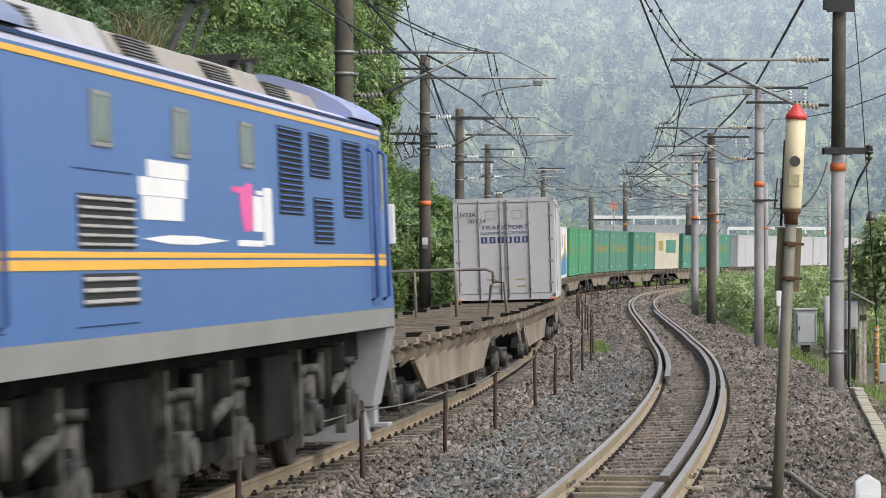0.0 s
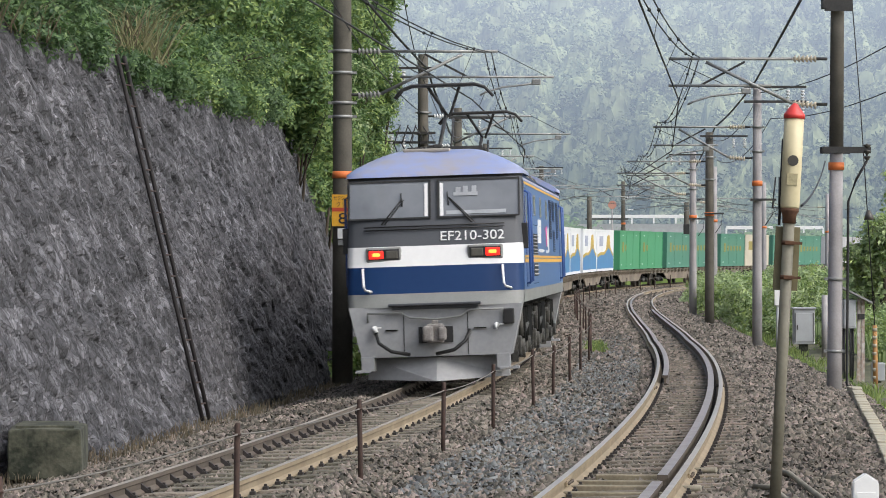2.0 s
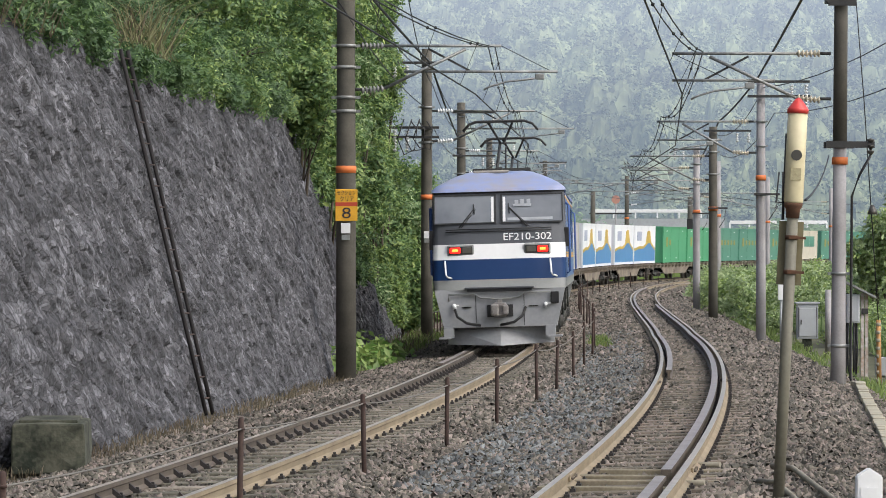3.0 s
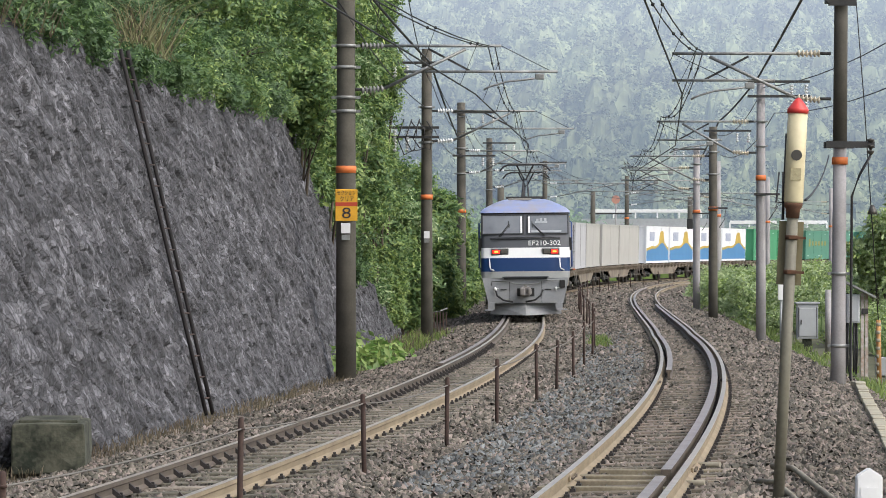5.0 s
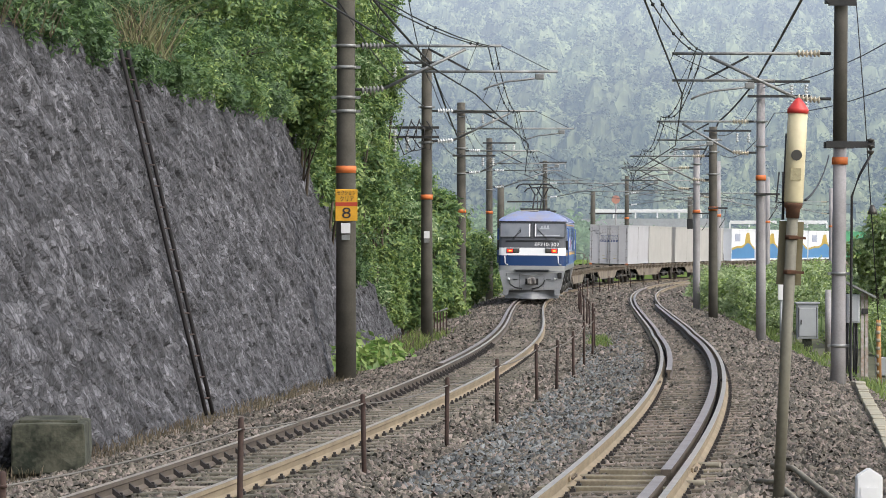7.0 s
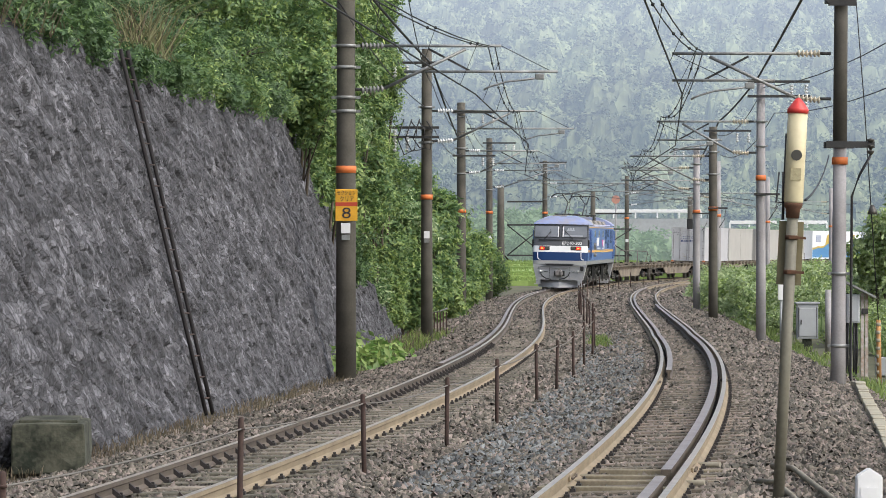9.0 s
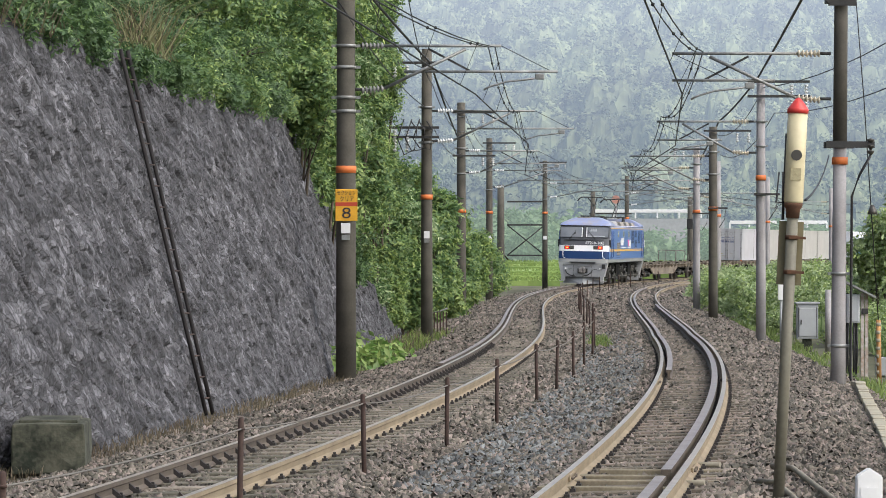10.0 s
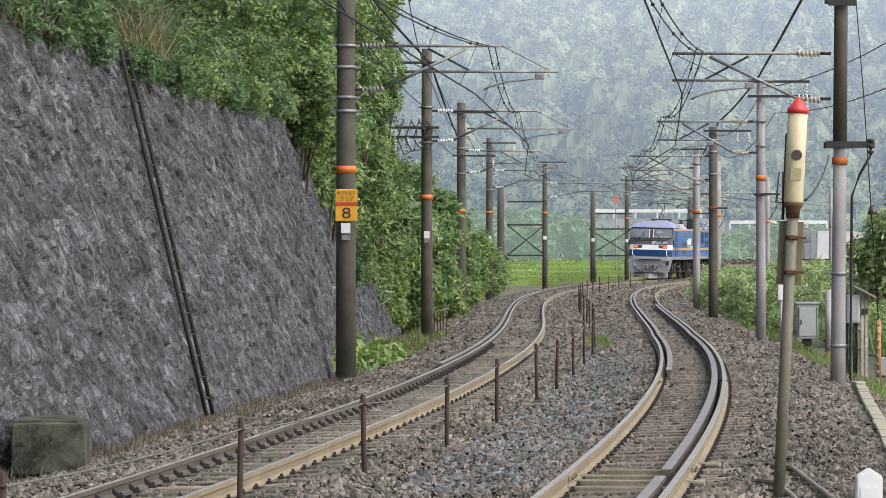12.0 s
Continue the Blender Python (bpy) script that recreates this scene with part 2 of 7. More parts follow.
def chips(material, size, depth):
    """Breaks a stone face into small angular chips of differing tone, with dark cracks between some of them."""
    nt = material.node_tree
    b = nt.nodes["Principled BSDF"]
    stretched = next(n for n in nt.nodes if n.type == "VECT_MATH").outputs[0]
    cell, edge = nt.nodes.new("ShaderNodeTexVoronoi"), nt.nodes.new("ShaderNodeTexVoronoi")
    edge.feature = "DISTANCE_TO_EDGE"
    for n in (cell, edge):
        n.inputs["Scale"].default_value = size
        nt.links.new(stretched, n.inputs["Vector"])
    grey = nt.nodes.new("ShaderNodeSeparateColor")
    nt.links.new(cell.outputs["Color"], grey.inputs[0])
    tone = nt.nodes.new("ShaderNodeValToRGB")
    for place, v in ((0.08, 0.62), (0.55, 1.0), (0.9, 1.15), (0.97, 1.4)):
        el = tone.color_ramp.elements.new(place)
        el.color = (v, v, v, 1)
    tone.color_ramp.elements.remove(tone.color_ramp.elements[0])
    tone.color_ramp.elements.remove(tone.color_ramp.elements[-1])
    tone.color_ramp.interpolation = "CONSTANT"
    nt.links.new(grey.outputs[0], tone.inputs[0])
    crack = nt.nodes.new("ShaderNodeMapRange")
    crack.inputs[2].default_value, crack.inputs[3].default_value, crack.inputs[4].default_value = 0.07, 0.35, 1.0
    nt.links.new(edge.outputs["Distance"], crack.inputs[0])
    base = b.inputs["Base Color"].links[0].from_socket
    for src in (tone.outputs[0], crack.outputs[0]):
        mul = nt.nodes.new("ShaderNodeVectorMath")
        mul.operation = "MULTIPLY"
        nt.links.new(base, mul.inputs[0])
        nt.links.new(src, mul.inputs[1])
        base = mul.outputs[0]
    nt.links.new(base, b.inputs["Base Color"])
    bp = nt.nodes.new("ShaderNodeBump")
    bp.inputs["Strength"].default_value, bp.inputs["Distance"].default_value = 1.0, depth
    nt.links.new(b.inputs["Normal"].links[0].from_socket, bp.inputs["Normal"])
    nt.links.new(grey.outputs[1], bp.inputs["Height"])
    nt.links.new(bp.outputs[0], b.inputs["Normal"])


chips(M["wall"], 3.0, 0.03)
chips(M["wall"], 8.5, 0.015)
# bank soil darkened: shade in the gaps between leaves put into the colour
M["litter"] = mat("bank_gap_shade", (0.060, 0.050, 0.030), (0.025, 0.024, 0.014), rough=1, scale=1.2, fine=14, bump=0.6)
# weed leaves paled past their own green: haze put into the colour
M["weed"] = leaf_mat("hazed_weed_leaf", (0.42, 0.50, 0.27), (0.29, 0.39, 0.18), 0.3)
M["plume"] = leaf_mat("pale_plume_grass", (0.30, 0.30, 0.15), (0.20, 0.19, 0.09), 0.3)
M["red_faded"] = mat("faded_red", (0.50, 0.24, 0.19), (0.42, 0.20, 0.16), rough=0.6, bump=0)
M["iron_dark"] = mat("dark_iron", (0.022, 0.018, 0.018), (0.012, 0.010, 0.010), rough=0.8, scale=5)
M["pipe_old"] = mat("old_pipe_grey", (0.30, 0.275, 0.21), (0.15, 0.135, 0.10), rough=0.8, scale=4, fine=30)


# ---- building helpers ----
def link_mesh(name, bm, material):
    me = bpy.data.meshes.new(name)
    bm.to_mesh(me)
    bm.free()
    for m in (material if isinstance(material, (list, tuple)) else [material]):
        me.materials.append(M[m])
    return new(name, me)


def part(name, bm, material, parent, label=""):
    ob = link_mesh(name, bm, material)
    ob.parent = parent
    return tagged(ob, label)


def raw(name, verts, faces, material, mats=None):
    me = bpy.data.meshes.new(name)
    me.from_pydata([tuple(v) for v in verts], [], faces)
    for m in (material if isinstance(material, (list, tuple)) else [material]):
        me.materials.append(M[m])
    if mats is not None:
        me.polygons.foreach_set("material_index", mats)
    return new(name, me)


def B():
    return bmesh.new()


def box(bm, x0, x1, y0, y1, z0, z1, bevel=0.0, m=None, mi=0):
    mm = (m or Matrix()) @ Matrix.Translation(((x0 + x1) / 2, (y0 + y1) / 2, (z0 + z1) / 2)) @ Matrix.Diagonal((abs(x1 - x0), abs(y1 - y0), abs(z1 - z0), 1))
    r = bmesh.ops.create_cube(bm, size=1, matrix=mm)
    fs = {f for v in r["verts"] for f in v.link_faces}
    for f in fs:
        f.material_index = mi
    if bevel:
        es = list({e for v in r["verts"] for e in v.link_edges})
        bmesh.ops.bevel(bm, geom=es, offset=bevel, segments=2, affect="EDGES", profile=0.5)
    return bm


def tube(bm, pts, r, seg=8, mi=0, cap=True):
    """A round bar along pts, of radius r (or one radius a point)."""
    pts = [Vector(p) for p in pts]
    rs = r if isinstance(r, (list, tuple)) else [r] * len(pts)
    rings = []
    for i, p in enumerate(pts):
        d = (pts[min(i + 1, len(pts) - 1)] - pts[max(i - 1, 0)]).normalized()
        a = d.cross(Vector((0, 0, 1)) if abs(d.z) < 0.95 else Vector((1, 0, 0))).normalized()
        b = d.cross(a)
        rings.append([bm.verts.new(p + (a * math.cos(k * math.tau / seg) + b * math.sin(k * math.tau / seg)) * rs[i]) for k in range(seg)])
    for r0, r1 in zip(rings, rings[1:]):
        for k in range(seg):
            f = bm.faces.new((r0[k], r0[(k + 1) % seg], r1[(k + 1) % seg], r1[k]))
            f.material_index, f.smooth = mi, True
    if cap:
        for ring in (rings[0][::-1], rings[-1]):
            f = bm.faces.new(ring)
            f.material_index = mi
    return bm


def quad(bm, pts, mi=0):
    f = bm.faces.new([bm.verts.new(p) for p in pts])
    f.material_index = mi
    return f


def prism(bm, poly, axis, a, b, mi=0):
    """A flat outline, poly of 2-tuples, drawn out along axis (x, y or z) from a to b."""
    def at(p, q):
        return {"x": (q, p[0], p[1]), "y": (p[0], q, p[1]), "z": (p[0], p[1], q)}[axis]
    va, vb = [bm.verts.new(at(p, a)) for p in poly], [bm.verts.new(at(p, b)) for p in poly]
    n = len(poly)
    for k in range(n):
        bm.faces.new((va[k], va[(k + 1) % n], vb[(k + 1) % n], vb[k])).material_index = mi
    bm.faces.new(va[::-1]).material_index = mi
    bm.faces.new(vb).material_index = mi
    bmesh.ops.recalc_face_normals(bm, faces=bm.faces)
    return bm


def empty(name, m, label, category, group=""):
    ob = new(name)
    ob.matrix_basis = m
    return tagged(ob, label, category, group)


def words(name, text, size, material, parent, m, label="", width=None):
    cu = bpy.data.curves.new(name, "FONT")
    cu.body, cu.size, cu.align_x, cu.align_y, cu.extrude = text, size, "CENTER", "CENTER", 0.004
    tmp = new(name, cu)
    me = bpy.data.meshes.new_from_object(tmp.evaluated_get(bpy.context.evaluated_depsgraph_get()))
    bpy.data.objects.remove(tmp)
    if width and len(me.vertices):
        w = max(v.co.x for v in me.vertices) - min(v.co.x for v in me.vertices)
        for v in me.vertices:
            v.co.x *= width / w
    me.materials.clear()
    me.materials.append(M[material])
    ob = new(name, me)
    ob.parent, ob.matrix_basis = parent, m
    return tagged(ob, label)


FACE_US = pose(0, 0, 0, 90, 0, 0)


# ---- ground ----
def ground_z(x, y):
    """The lie of the land: track bed, ditch and bank, fields in the distance."""
    d = x - mid_x(min(y, 630))
    z = rail_z(min(max(y, -40), 640))
    near = float(np.interp(d, (-400, -60, -14, -5, -3.4, -2.2, 6.4, 7.6, 12, 60, 400), (30, 14, 0, -0.6, -0.5, -0.32, -0.32, -0.58, -0.7, -0.4, 6)))
    far = float(np.interp(d, (-400, -60, -14, -4, -2.2, 6.4, 8, 14, 80, 400), (1.5, 0.0, -0.4, -0.5, -0.34, -0.34, -0.6, -0.5, 0.3, 1.5)))
    k = min(1, max(0, (y - 150) / 60))
    v = near * (1 - k) + far * k + z
    if y > 300:
        rise = float(np.interp(y, (300, 460, 520, 620, 700, 1200, 3000), (0, 0.5, 1.5, 2.0, 2.0, 3, 5)))
        v += rise * min(1, max(0, (abs(d) - 6) / 30))
    return v


rows_y = sorted(set([-60, -40] + [k * 4.0 for k in range(-6, 80)] + [330, 350, 380, 420, 450, 480, 510, 540, 580, 620, 700, 850, 1100, 1600, 2400, 4000]))
cols_d = [-3000, -1200, -500, -300, -200, -120, -80, -60, -40, -28, -20, -14, -10, -7, -5, -4, -3.4, -2.8, -2.2, -1, 0, 1, 2, 3, 4, 5, 6.4, 7, 7.6, 9, 12, 16, 24, 34, 48, 60, 90, 140, 220, 400, 800, 1600, 3000]
vs, fs = [], []
for y in rows_y:
    for d in cols_d:
        x = mid_x(min(y, 630)) + d
        vs.append((x, y, ground_z(x, y) - 0.03))
nc = len(cols_d)
for i in range(len(rows_y) - 1):
    for j in range(nc - 1):
        fs.append((i * nc + j, i * nc + j + 1, (i + 1) * nc + j + 1, (i + 1) * nc + j))
ground = raw("ground", vs, fs, "soil")
tagged(ground, "grassy brown earth beside the railway", "ground", kind="structure")


# ballast bed of both tracks, one crowned strip
def strip(name, rows, cols, material, up=None):
    v, f = [], []
    for s in rows:
        for d, z in cols:
            p, h = on_track(s, d, z)
            c = cant(p.y)
            p.z += c * 0.5 * min(1, max(-1, d)) if d < 2 else c * 0.5 * min(1, max(-1, d - SPACING))
            v.append(p)
    n = len(cols)
    for i in range(len(rows) - 1):
        for j in range(n - 1):
            f.append((i * n + j, i * n + j + 1, (i + 1) * n + j + 1, (i + 1) * n + j))
    return raw(name, v, f, material)


bed_rows = [k * 1.5 for k in range(-30, 330)]
bed = strip("ballast", bed_rows, [(-2.9, -0.48), (-1.9, -0.25), (-1.2, -0.19), (-0.6, -0.20), (0, -0.21), (0.6, -0.20), (1.2, -0.19), (1.8, -0.27), (2.2, -0.29),
                                  (2.8, -0.19), (3.5, -0.20), (4.05, -0.21), (4.6, -0.20), (5.3, -0.19), (6.1, -0.27), (7.4, -0.55)], "ballast")
tagged(bed, "brown and grey crushed stone track ballast", "ballast", kind="structure")


# ---- rails ----
RAIL = [(-0.032, 0.0), (0.032, 0.0), (0.034, -0.04), (0.020, -0.05), (0.020, -0.105), (0.062, -0.135), (0.064, -0.152), (-0.064, -0.152), (-0.062, -0.135), (-0.020, -0.105), (-0.020, -0.05), (-0.034, -0.04)]


def sweep(name, parent, s0, s1, off, up, profile, materials, top_faces=(0,), step=1.0, label=""):
    v, f, mi = [], [], []
    n, count = len(profile), int((s1 - s0) / step) + 1
    for i in range(count):
        s = s0 + (s1 - s0) * i / (count - 1)
        for px, pz in profile:
            mid = 0 if off < 2 else SPACING
            p, h = on_track(s, off + px, up + pz)
            p.z += cant(p.y) * (off - mid)
            v.append(p)
    for i in range(count - 1):
        for k in range(n):
            f.append((i * n + k, i * n + (k + 1) % n, (i + 1) * n + (k + 1) % n, (i + 1) * n + k))
            mi.append(1 if k in top_faces else 0)
    f += [tuple(range(n))[::-1], tuple((count - 1) * n + k for k in range(n))]
    mi += [0, 0]
    ob = raw(name, v, f, materials, mi)
    ob.parent = parent
    return tagged(ob, label)


HALF = 0.566
tracks = []
for name, mid, label in (("track_far", 0.0, "curved railway track with rusty rails on concrete sleepers"), ("track_near", SPACING, "curved railway track with guard rail, rusty rails and sleepers")):
    tr = empty(name, Matrix(), label, "railway track", "tracks")
    tagged(tr, kind="structure")
    tracks.append(tr)
    for side in (-1, 1):
        sweep("rail", tr, -30, 480, mid + side * HALF, 0, RAIL, ["rail", "rail_top"] if mid or side > 0 else ["rail_dark", "rail_top"])
GUARD = [(-0.05, 0.01), (0.05, 0.01), (0.052, -0.03), (0.02, -0.045), (0.02, -0.13), (0.06, -0.15), (-0.06, -0.15), (-0.02, -0.13), (-0.02, -0.045), (-0.052, -0.03)]
sweep("guard_rail", tracks[1], s_of(35.6), s_of(150), SPACING + HALF - 0.16, 0.0, GUARD, ["rail_dark", "guard"], label="grey steel guard rail inside the running rail")
sweep("guard_rail", tracks[1], -20, s_of(34.6), SPACING + HALF - 0.16, 0.0, GUARD, ["rail_dark", "guard"], label="grey steel guard rail inside the running rail")
sweep("guard_rail", tracks[1], s_of(66), s_of(200), SPACING - HALF + 0.16, 0.0, GUARD, ["rail_dark", "guard"], label="grey steel guard rail inside the running rail")
sweep("guard_rail", tracks[0], s_of(70), s_of(230), -HALF - 0.16, 0.0, GUARD, ["rail_dark", "guard"], label="grey steel guard rail beside the running rail")


# ---- retaining wall ----
def wall_x(y):
    """The foot of the wall."""
    return float(np.interp(y, (0, 40, 47.1, 56.3, 64.2, 72.4, 100.7, 125), (-7.8, -5.12, -4.38, -3.62, -2.92, -2.25, -1.55, -1.2)))


def wall_top(y):
    return float(np.interp(y, (0, 40, 47, 56, 66, 72, 78, 84, 88, 92, 110, 125), (4.9, 5.1, 5.17, 5.18, 5.2, 5.3, 5.35, 4.8, 3.0, 1.7, 0.6, 0.1)))


BATTER = 0.235
ny, nz = 1080, 170


def wall_y(i):
    return 32 + (125 - 32) * (i / ny) ** 1.3


def stone_relief(u, w):
    """Rough split stone: steep leaning flakes and lumps, knocked-out pockets, fine roughness."""
    u, w = u + 0.25 * noise.noise(Vector((u * 0.7, w * 0.9, 9.0))), w + 0.2 * noise.noise(Vector((u * 0.8, w * 0.8, 3.0)))
    across, along = u * 0.28 + w * 0.96, u * 0.96 - w * 0.28
    d, near = noise.voronoi(Vector((across * 4.8, along * 1.7, 0.0)))
    e, chip = noise.voronoi(Vector((across * 9.0, along * 3.6, 4.0)))
    plate, flake = min(1.0, (d[1] - d[0]) * 1.8), min(1.0, (e[1] - e[0]) * 1.6)
    lift = noise.cell(near[0] * 7.3)
    tilt = (across * 4.8 - near[0].x) * (noise.cell(near[0] * 3.1) - 0.6) + (along * 1.7 - near[0].y) * (noise.cell(near[0] * 5.7) - 0.35)
    hollow = max(0.0, noise.noise(Vector((across * 3.6, along * 1.5, 8.0))) - 0.36)
    lump = noise.noise(Vector((across * 3.2, along * 1.2, 1.0)))
    return 0.030 * plate + 0.010 * lift + 0.024 * tilt + 0.022 * flake + 0.004 * noise.cell(chip[0] * 9.1) - 0.24 * hollow + 0.060 * lump + 0.04 * noise.noise(Vector((u * 0.9, w * 1.3, 5.0)))


v, f = [], []
for i in range(ny + 1):
    y = wall_y(i)
    top, foot = wall_top(y), wall_x(y)
    for j in range(nz + 1):
        z = -0.6 + (top + 0.6) * j / nz
        v.append((foot - BATTER * max(0, z + 0.35) + stone_relief(y, z) + 0.06 * noise.noise(Vector((y * 0.3, z * 0.4, 0))), y, z))
for i in range(ny):
    for j in range(nz):
        k = i * (nz + 1) + j
        f.append((k, k + nz + 1, k + nz + 2, k + 1))
n0 = len(v)
# back and top, which make it a solid bank
for i in range(ny + 1):
    y = wall_y(i)
    v.append((wall_x(y) - BATTER * (wall_top(y) + 0.35) - 0.9, y, wall_top(y)))
    v.append((wall_x(y) - BATTER * (wall_top(y) + 0.35) - 0.9, y, -0.8))
for i in range(ny):
    k = i * (nz + 1) + nz
    f.append((k, k + nz + 1, n0 + 2 * i + 2, n0 + 2 * i))
    f.append((n0 + 2 * i, n0 + 2 * i + 2, n0 + 2 * i + 3, n0 + 2 * i + 1))
wall = raw("wall_west", v, f, "wall")
tagged(wall, "weathered grey rough stone retaining wall, streaked with damp", "retaining wall", kind="structure")


# hillside above the wall
def bank_z(x, y):
    """Height of the wooded bank left of the wall's crest."""
    crest = wall_x(y) - BATTER * (wall_top(y) + 0.35) - 0.5
    return wall_top(y) - 0.1 + max(0, crest - x) * 0.85


v, f = [], []
by, bd = [k * 3.0 for k in range(4, 56)], [0, 1, 2, 4, 6, 9, 13, 18, 26, 40]
for y in by:
    yy = min(y, 125)
    for d in bd:
        x = wall_x(yy) - BATTER * (wall_top(yy) + 0.35) - 0.5 - d
        fade = min(1, max(0, (165 - y) / 40))
        v.append((x + max(0, y - 125) * 0.06, y, (bank_z(x, yy) - 0.2) * fade + 0.35 * noise.noise(Vector((x * 0.3, y * 0.3, 0)))))
n = len(bd)
for i in range(len(by) - 1):
    for j in range(n - 1):
        f.append((i * n + j, (i + 1) * n + j, (i + 1) * n + j + 1, i * n + j + 1))
bank = raw("bank", v, f, "litter")
tagged(bank, "steep overgrown earth bank above the stone wall", "bank", kind="structure")

# concrete block at the wall's foot
blk = empty("concrete_block", pose(-4.48, 42.1, -0.40, 0, 0, 3), "dark mossy old concrete block at the foot of the wall", "concrete block")
bm = B()
box(bm, -0.41, 0.41, -0.75, 0.9, 0, 0.57, 0.02)
bmesh.ops.subdivide_edges(bm, edges=bm.edges[:], cuts=2, use_grid_fill=True)
for q in bm.verts:
    q.co += Vector((noise.noise(q.co * 4), noise.noise(q.co * 4 + Vector((5, 0, 0))), noise.noise(q.co * 4 + Vector((0, 7, 0))))) * 0.025
part("block", bm, "concrete", blk)
bm = B()
box(bm, -0.34, 0.32, -0.50, 0.70, 0.54, 0.60, 0.01)
part("cap", bm, "concrete", blk)


# ---- poles ----
def pole(x, y, z0, z1, r, material, label, lean=0.0, band=None, plates=(), bandage=()):
    p = empty("catenary_pole", pose(x, y, z0, 0, lean, 0), label, "utility pole", "catenary poles")
    bm = B()
    h = z1 - z0
    tube(bm, [(0, 0, -0.3), (0, 0, h * 0.33), (0, 0, h * 0.66), (0, 0, h)], [r * 1.04, r * 0.98, r * 0.92, r * 0.86], 20)
    part("shaft", bm, material, p)
    if band:
        bm = B()
        tube(bm, [(0, 0, band - z0 - 0.07), (0, 0, band - z0 + 0.07)], r * 0.97 + 0.012, 20)
        part("orange_band", bm, "orange", p, "orange painted band")
    for z in bandage:
        bm = B()
        tube(bm, [(0, 0, z - z0 - 0.03), (0, 0, z - z0 + 0.03)], r * 0.95 + 0.02, 20)
        box(bm, r * 0.8, r * 1.45, -0.05, 0.05, z - z0 - 0.025, z - z0 + 0.025)
        box(bm, -r * 1.45, -r * 0.8, -0.05, 0.05, z - z0 - 0.025, z - z0 + 0.025)
        part("clamp", bm, "steel", p, "galvanised pole clamp")
    for z, w, hh, material2 in plates:
        bm = B()
        box(bm, -w / 2, w / 2, -r - 0.035, -r - 0.01, z - z0 - hh / 2, z - z0 + hh / 2, 0.004)
        part("plate", bm, material2, p, "small white number plate" if material2 == "white" else "small grey plate")
    return p


DARK, PALE = "dark weathered concrete catenary pole", "pale grey concrete catenary pole with an orange band"
p1 = pole(-1.90, 72.0, -0.35, 9.4, 0.195, "pole_dark", "dark weathered concrete catenary pole carrying a yellow section sign", band=3.72, bandage=(6.14, 5.13, 5.72, 4.86), plates=((2.57, 0.18, 0.2, "white"), (2.39, 0.16, 0.1, "steel")))
p2 = pole(-0.46, 104, -0.4, 7.85, 0.165, "pole_dark", DARK, band=3.66, bandage=(6.2, 5.2, 5.6), plates=((2.59, 0.16, 0.2, "white"), (2.42, 0.14, 0.1, "steel")))
p3 = pole(0.72, 145, -0.4, 8.0, 0.19, "pole_dark", DARK, band=3.72, bandage=(6.2, 5.2))
p4 = pole(2.38, 188.7, -0.3, 7.95, 0.18, "pole_dark", DARK, band=4.15, bandage=(6.3, 5.3), plates=((2.85, 0.22, 0.22, "white"),))
p5 = pole(6.35, 229, -0.1, 7.8, 0.17, "pole_dark", DARK, band=4.55, bandage=(6.4, 5.4), plates=((3.0, 0.22, 0.22, "white"),))
p6 = pole(10.4, 255, -0.1, 6.3, 0.19, "pole_dark", DARK, plates=((2.95, 0.22, 0.22, "white"),))
p7 = pole(13.5, 270, 0.0, 7.7, 0.17, "pole_dark", DARK, band=4.6, bandage=(6.4,), plates=((2.95, 0.22, 0.22, "white"),))
r1 = pole(7.39, 68.8, -0.75, 4.1, 0.142, "pole_light", "pale grey concrete catenary pole, its upper half stained dark", lean=0.45, band=3.81, bandage=(1.7, 0.35), plates=())
r2 = pole(8.68, 100.4, -0.7, 6.83, 0.135, "pole_light", PALE, band=4.13, bandage=(5.67, 5.0, 3.67))
r3 = pole(9.69, 131.9, -0.7, 6.6, 0.165, "pole_dark", DARK, band=3.66, bandage=(5.7, 4.9))
r4 = pole(10.36, 150.2, -0.7, 6.4, 0.15, "pole_light", PALE, band=3.76, bandage=(5.7, 4.9))


# ---- the train ----
S_TABLE = ((0, -2.1), (0.5, 8.43), (1.0, 18.78), (1.5, 28.65), (2, 38.6), (2.5, 48.3), (3, 58.4), (4, 78.6), (5, 98.5), (6, 117.9), (7, 136.7), (8, 155.0), (9, 172.4), (10, 189.0), (11, 205.4), (12, 222.3))


def train_s(t):
    """How far the locomotive's near end has gone, gliding through the table."""
    ts, sv = zip(*S_TABLE)
    k = max(0, min(len(ts) - 2, sum(1 for q in ts if q <= t) - 1))

    def slope(i):
        a, b = max(0, i - 1), min(len(ts) - 1, i + 1)
        return (sv[b] - sv[a]) / (ts[b] - ts[a])
    w = ts[k + 1] - ts[k]
    u = (t - ts[k]) / w
    return ((1 + 2 * u) * (1 - u) ** 2 * sv[k] + u * (1 - u) ** 2 * w * slope(k) + u * u * (3 - 2 * u) * sv[k + 1] + u * u * (u - 1) * w * slope(k + 1))


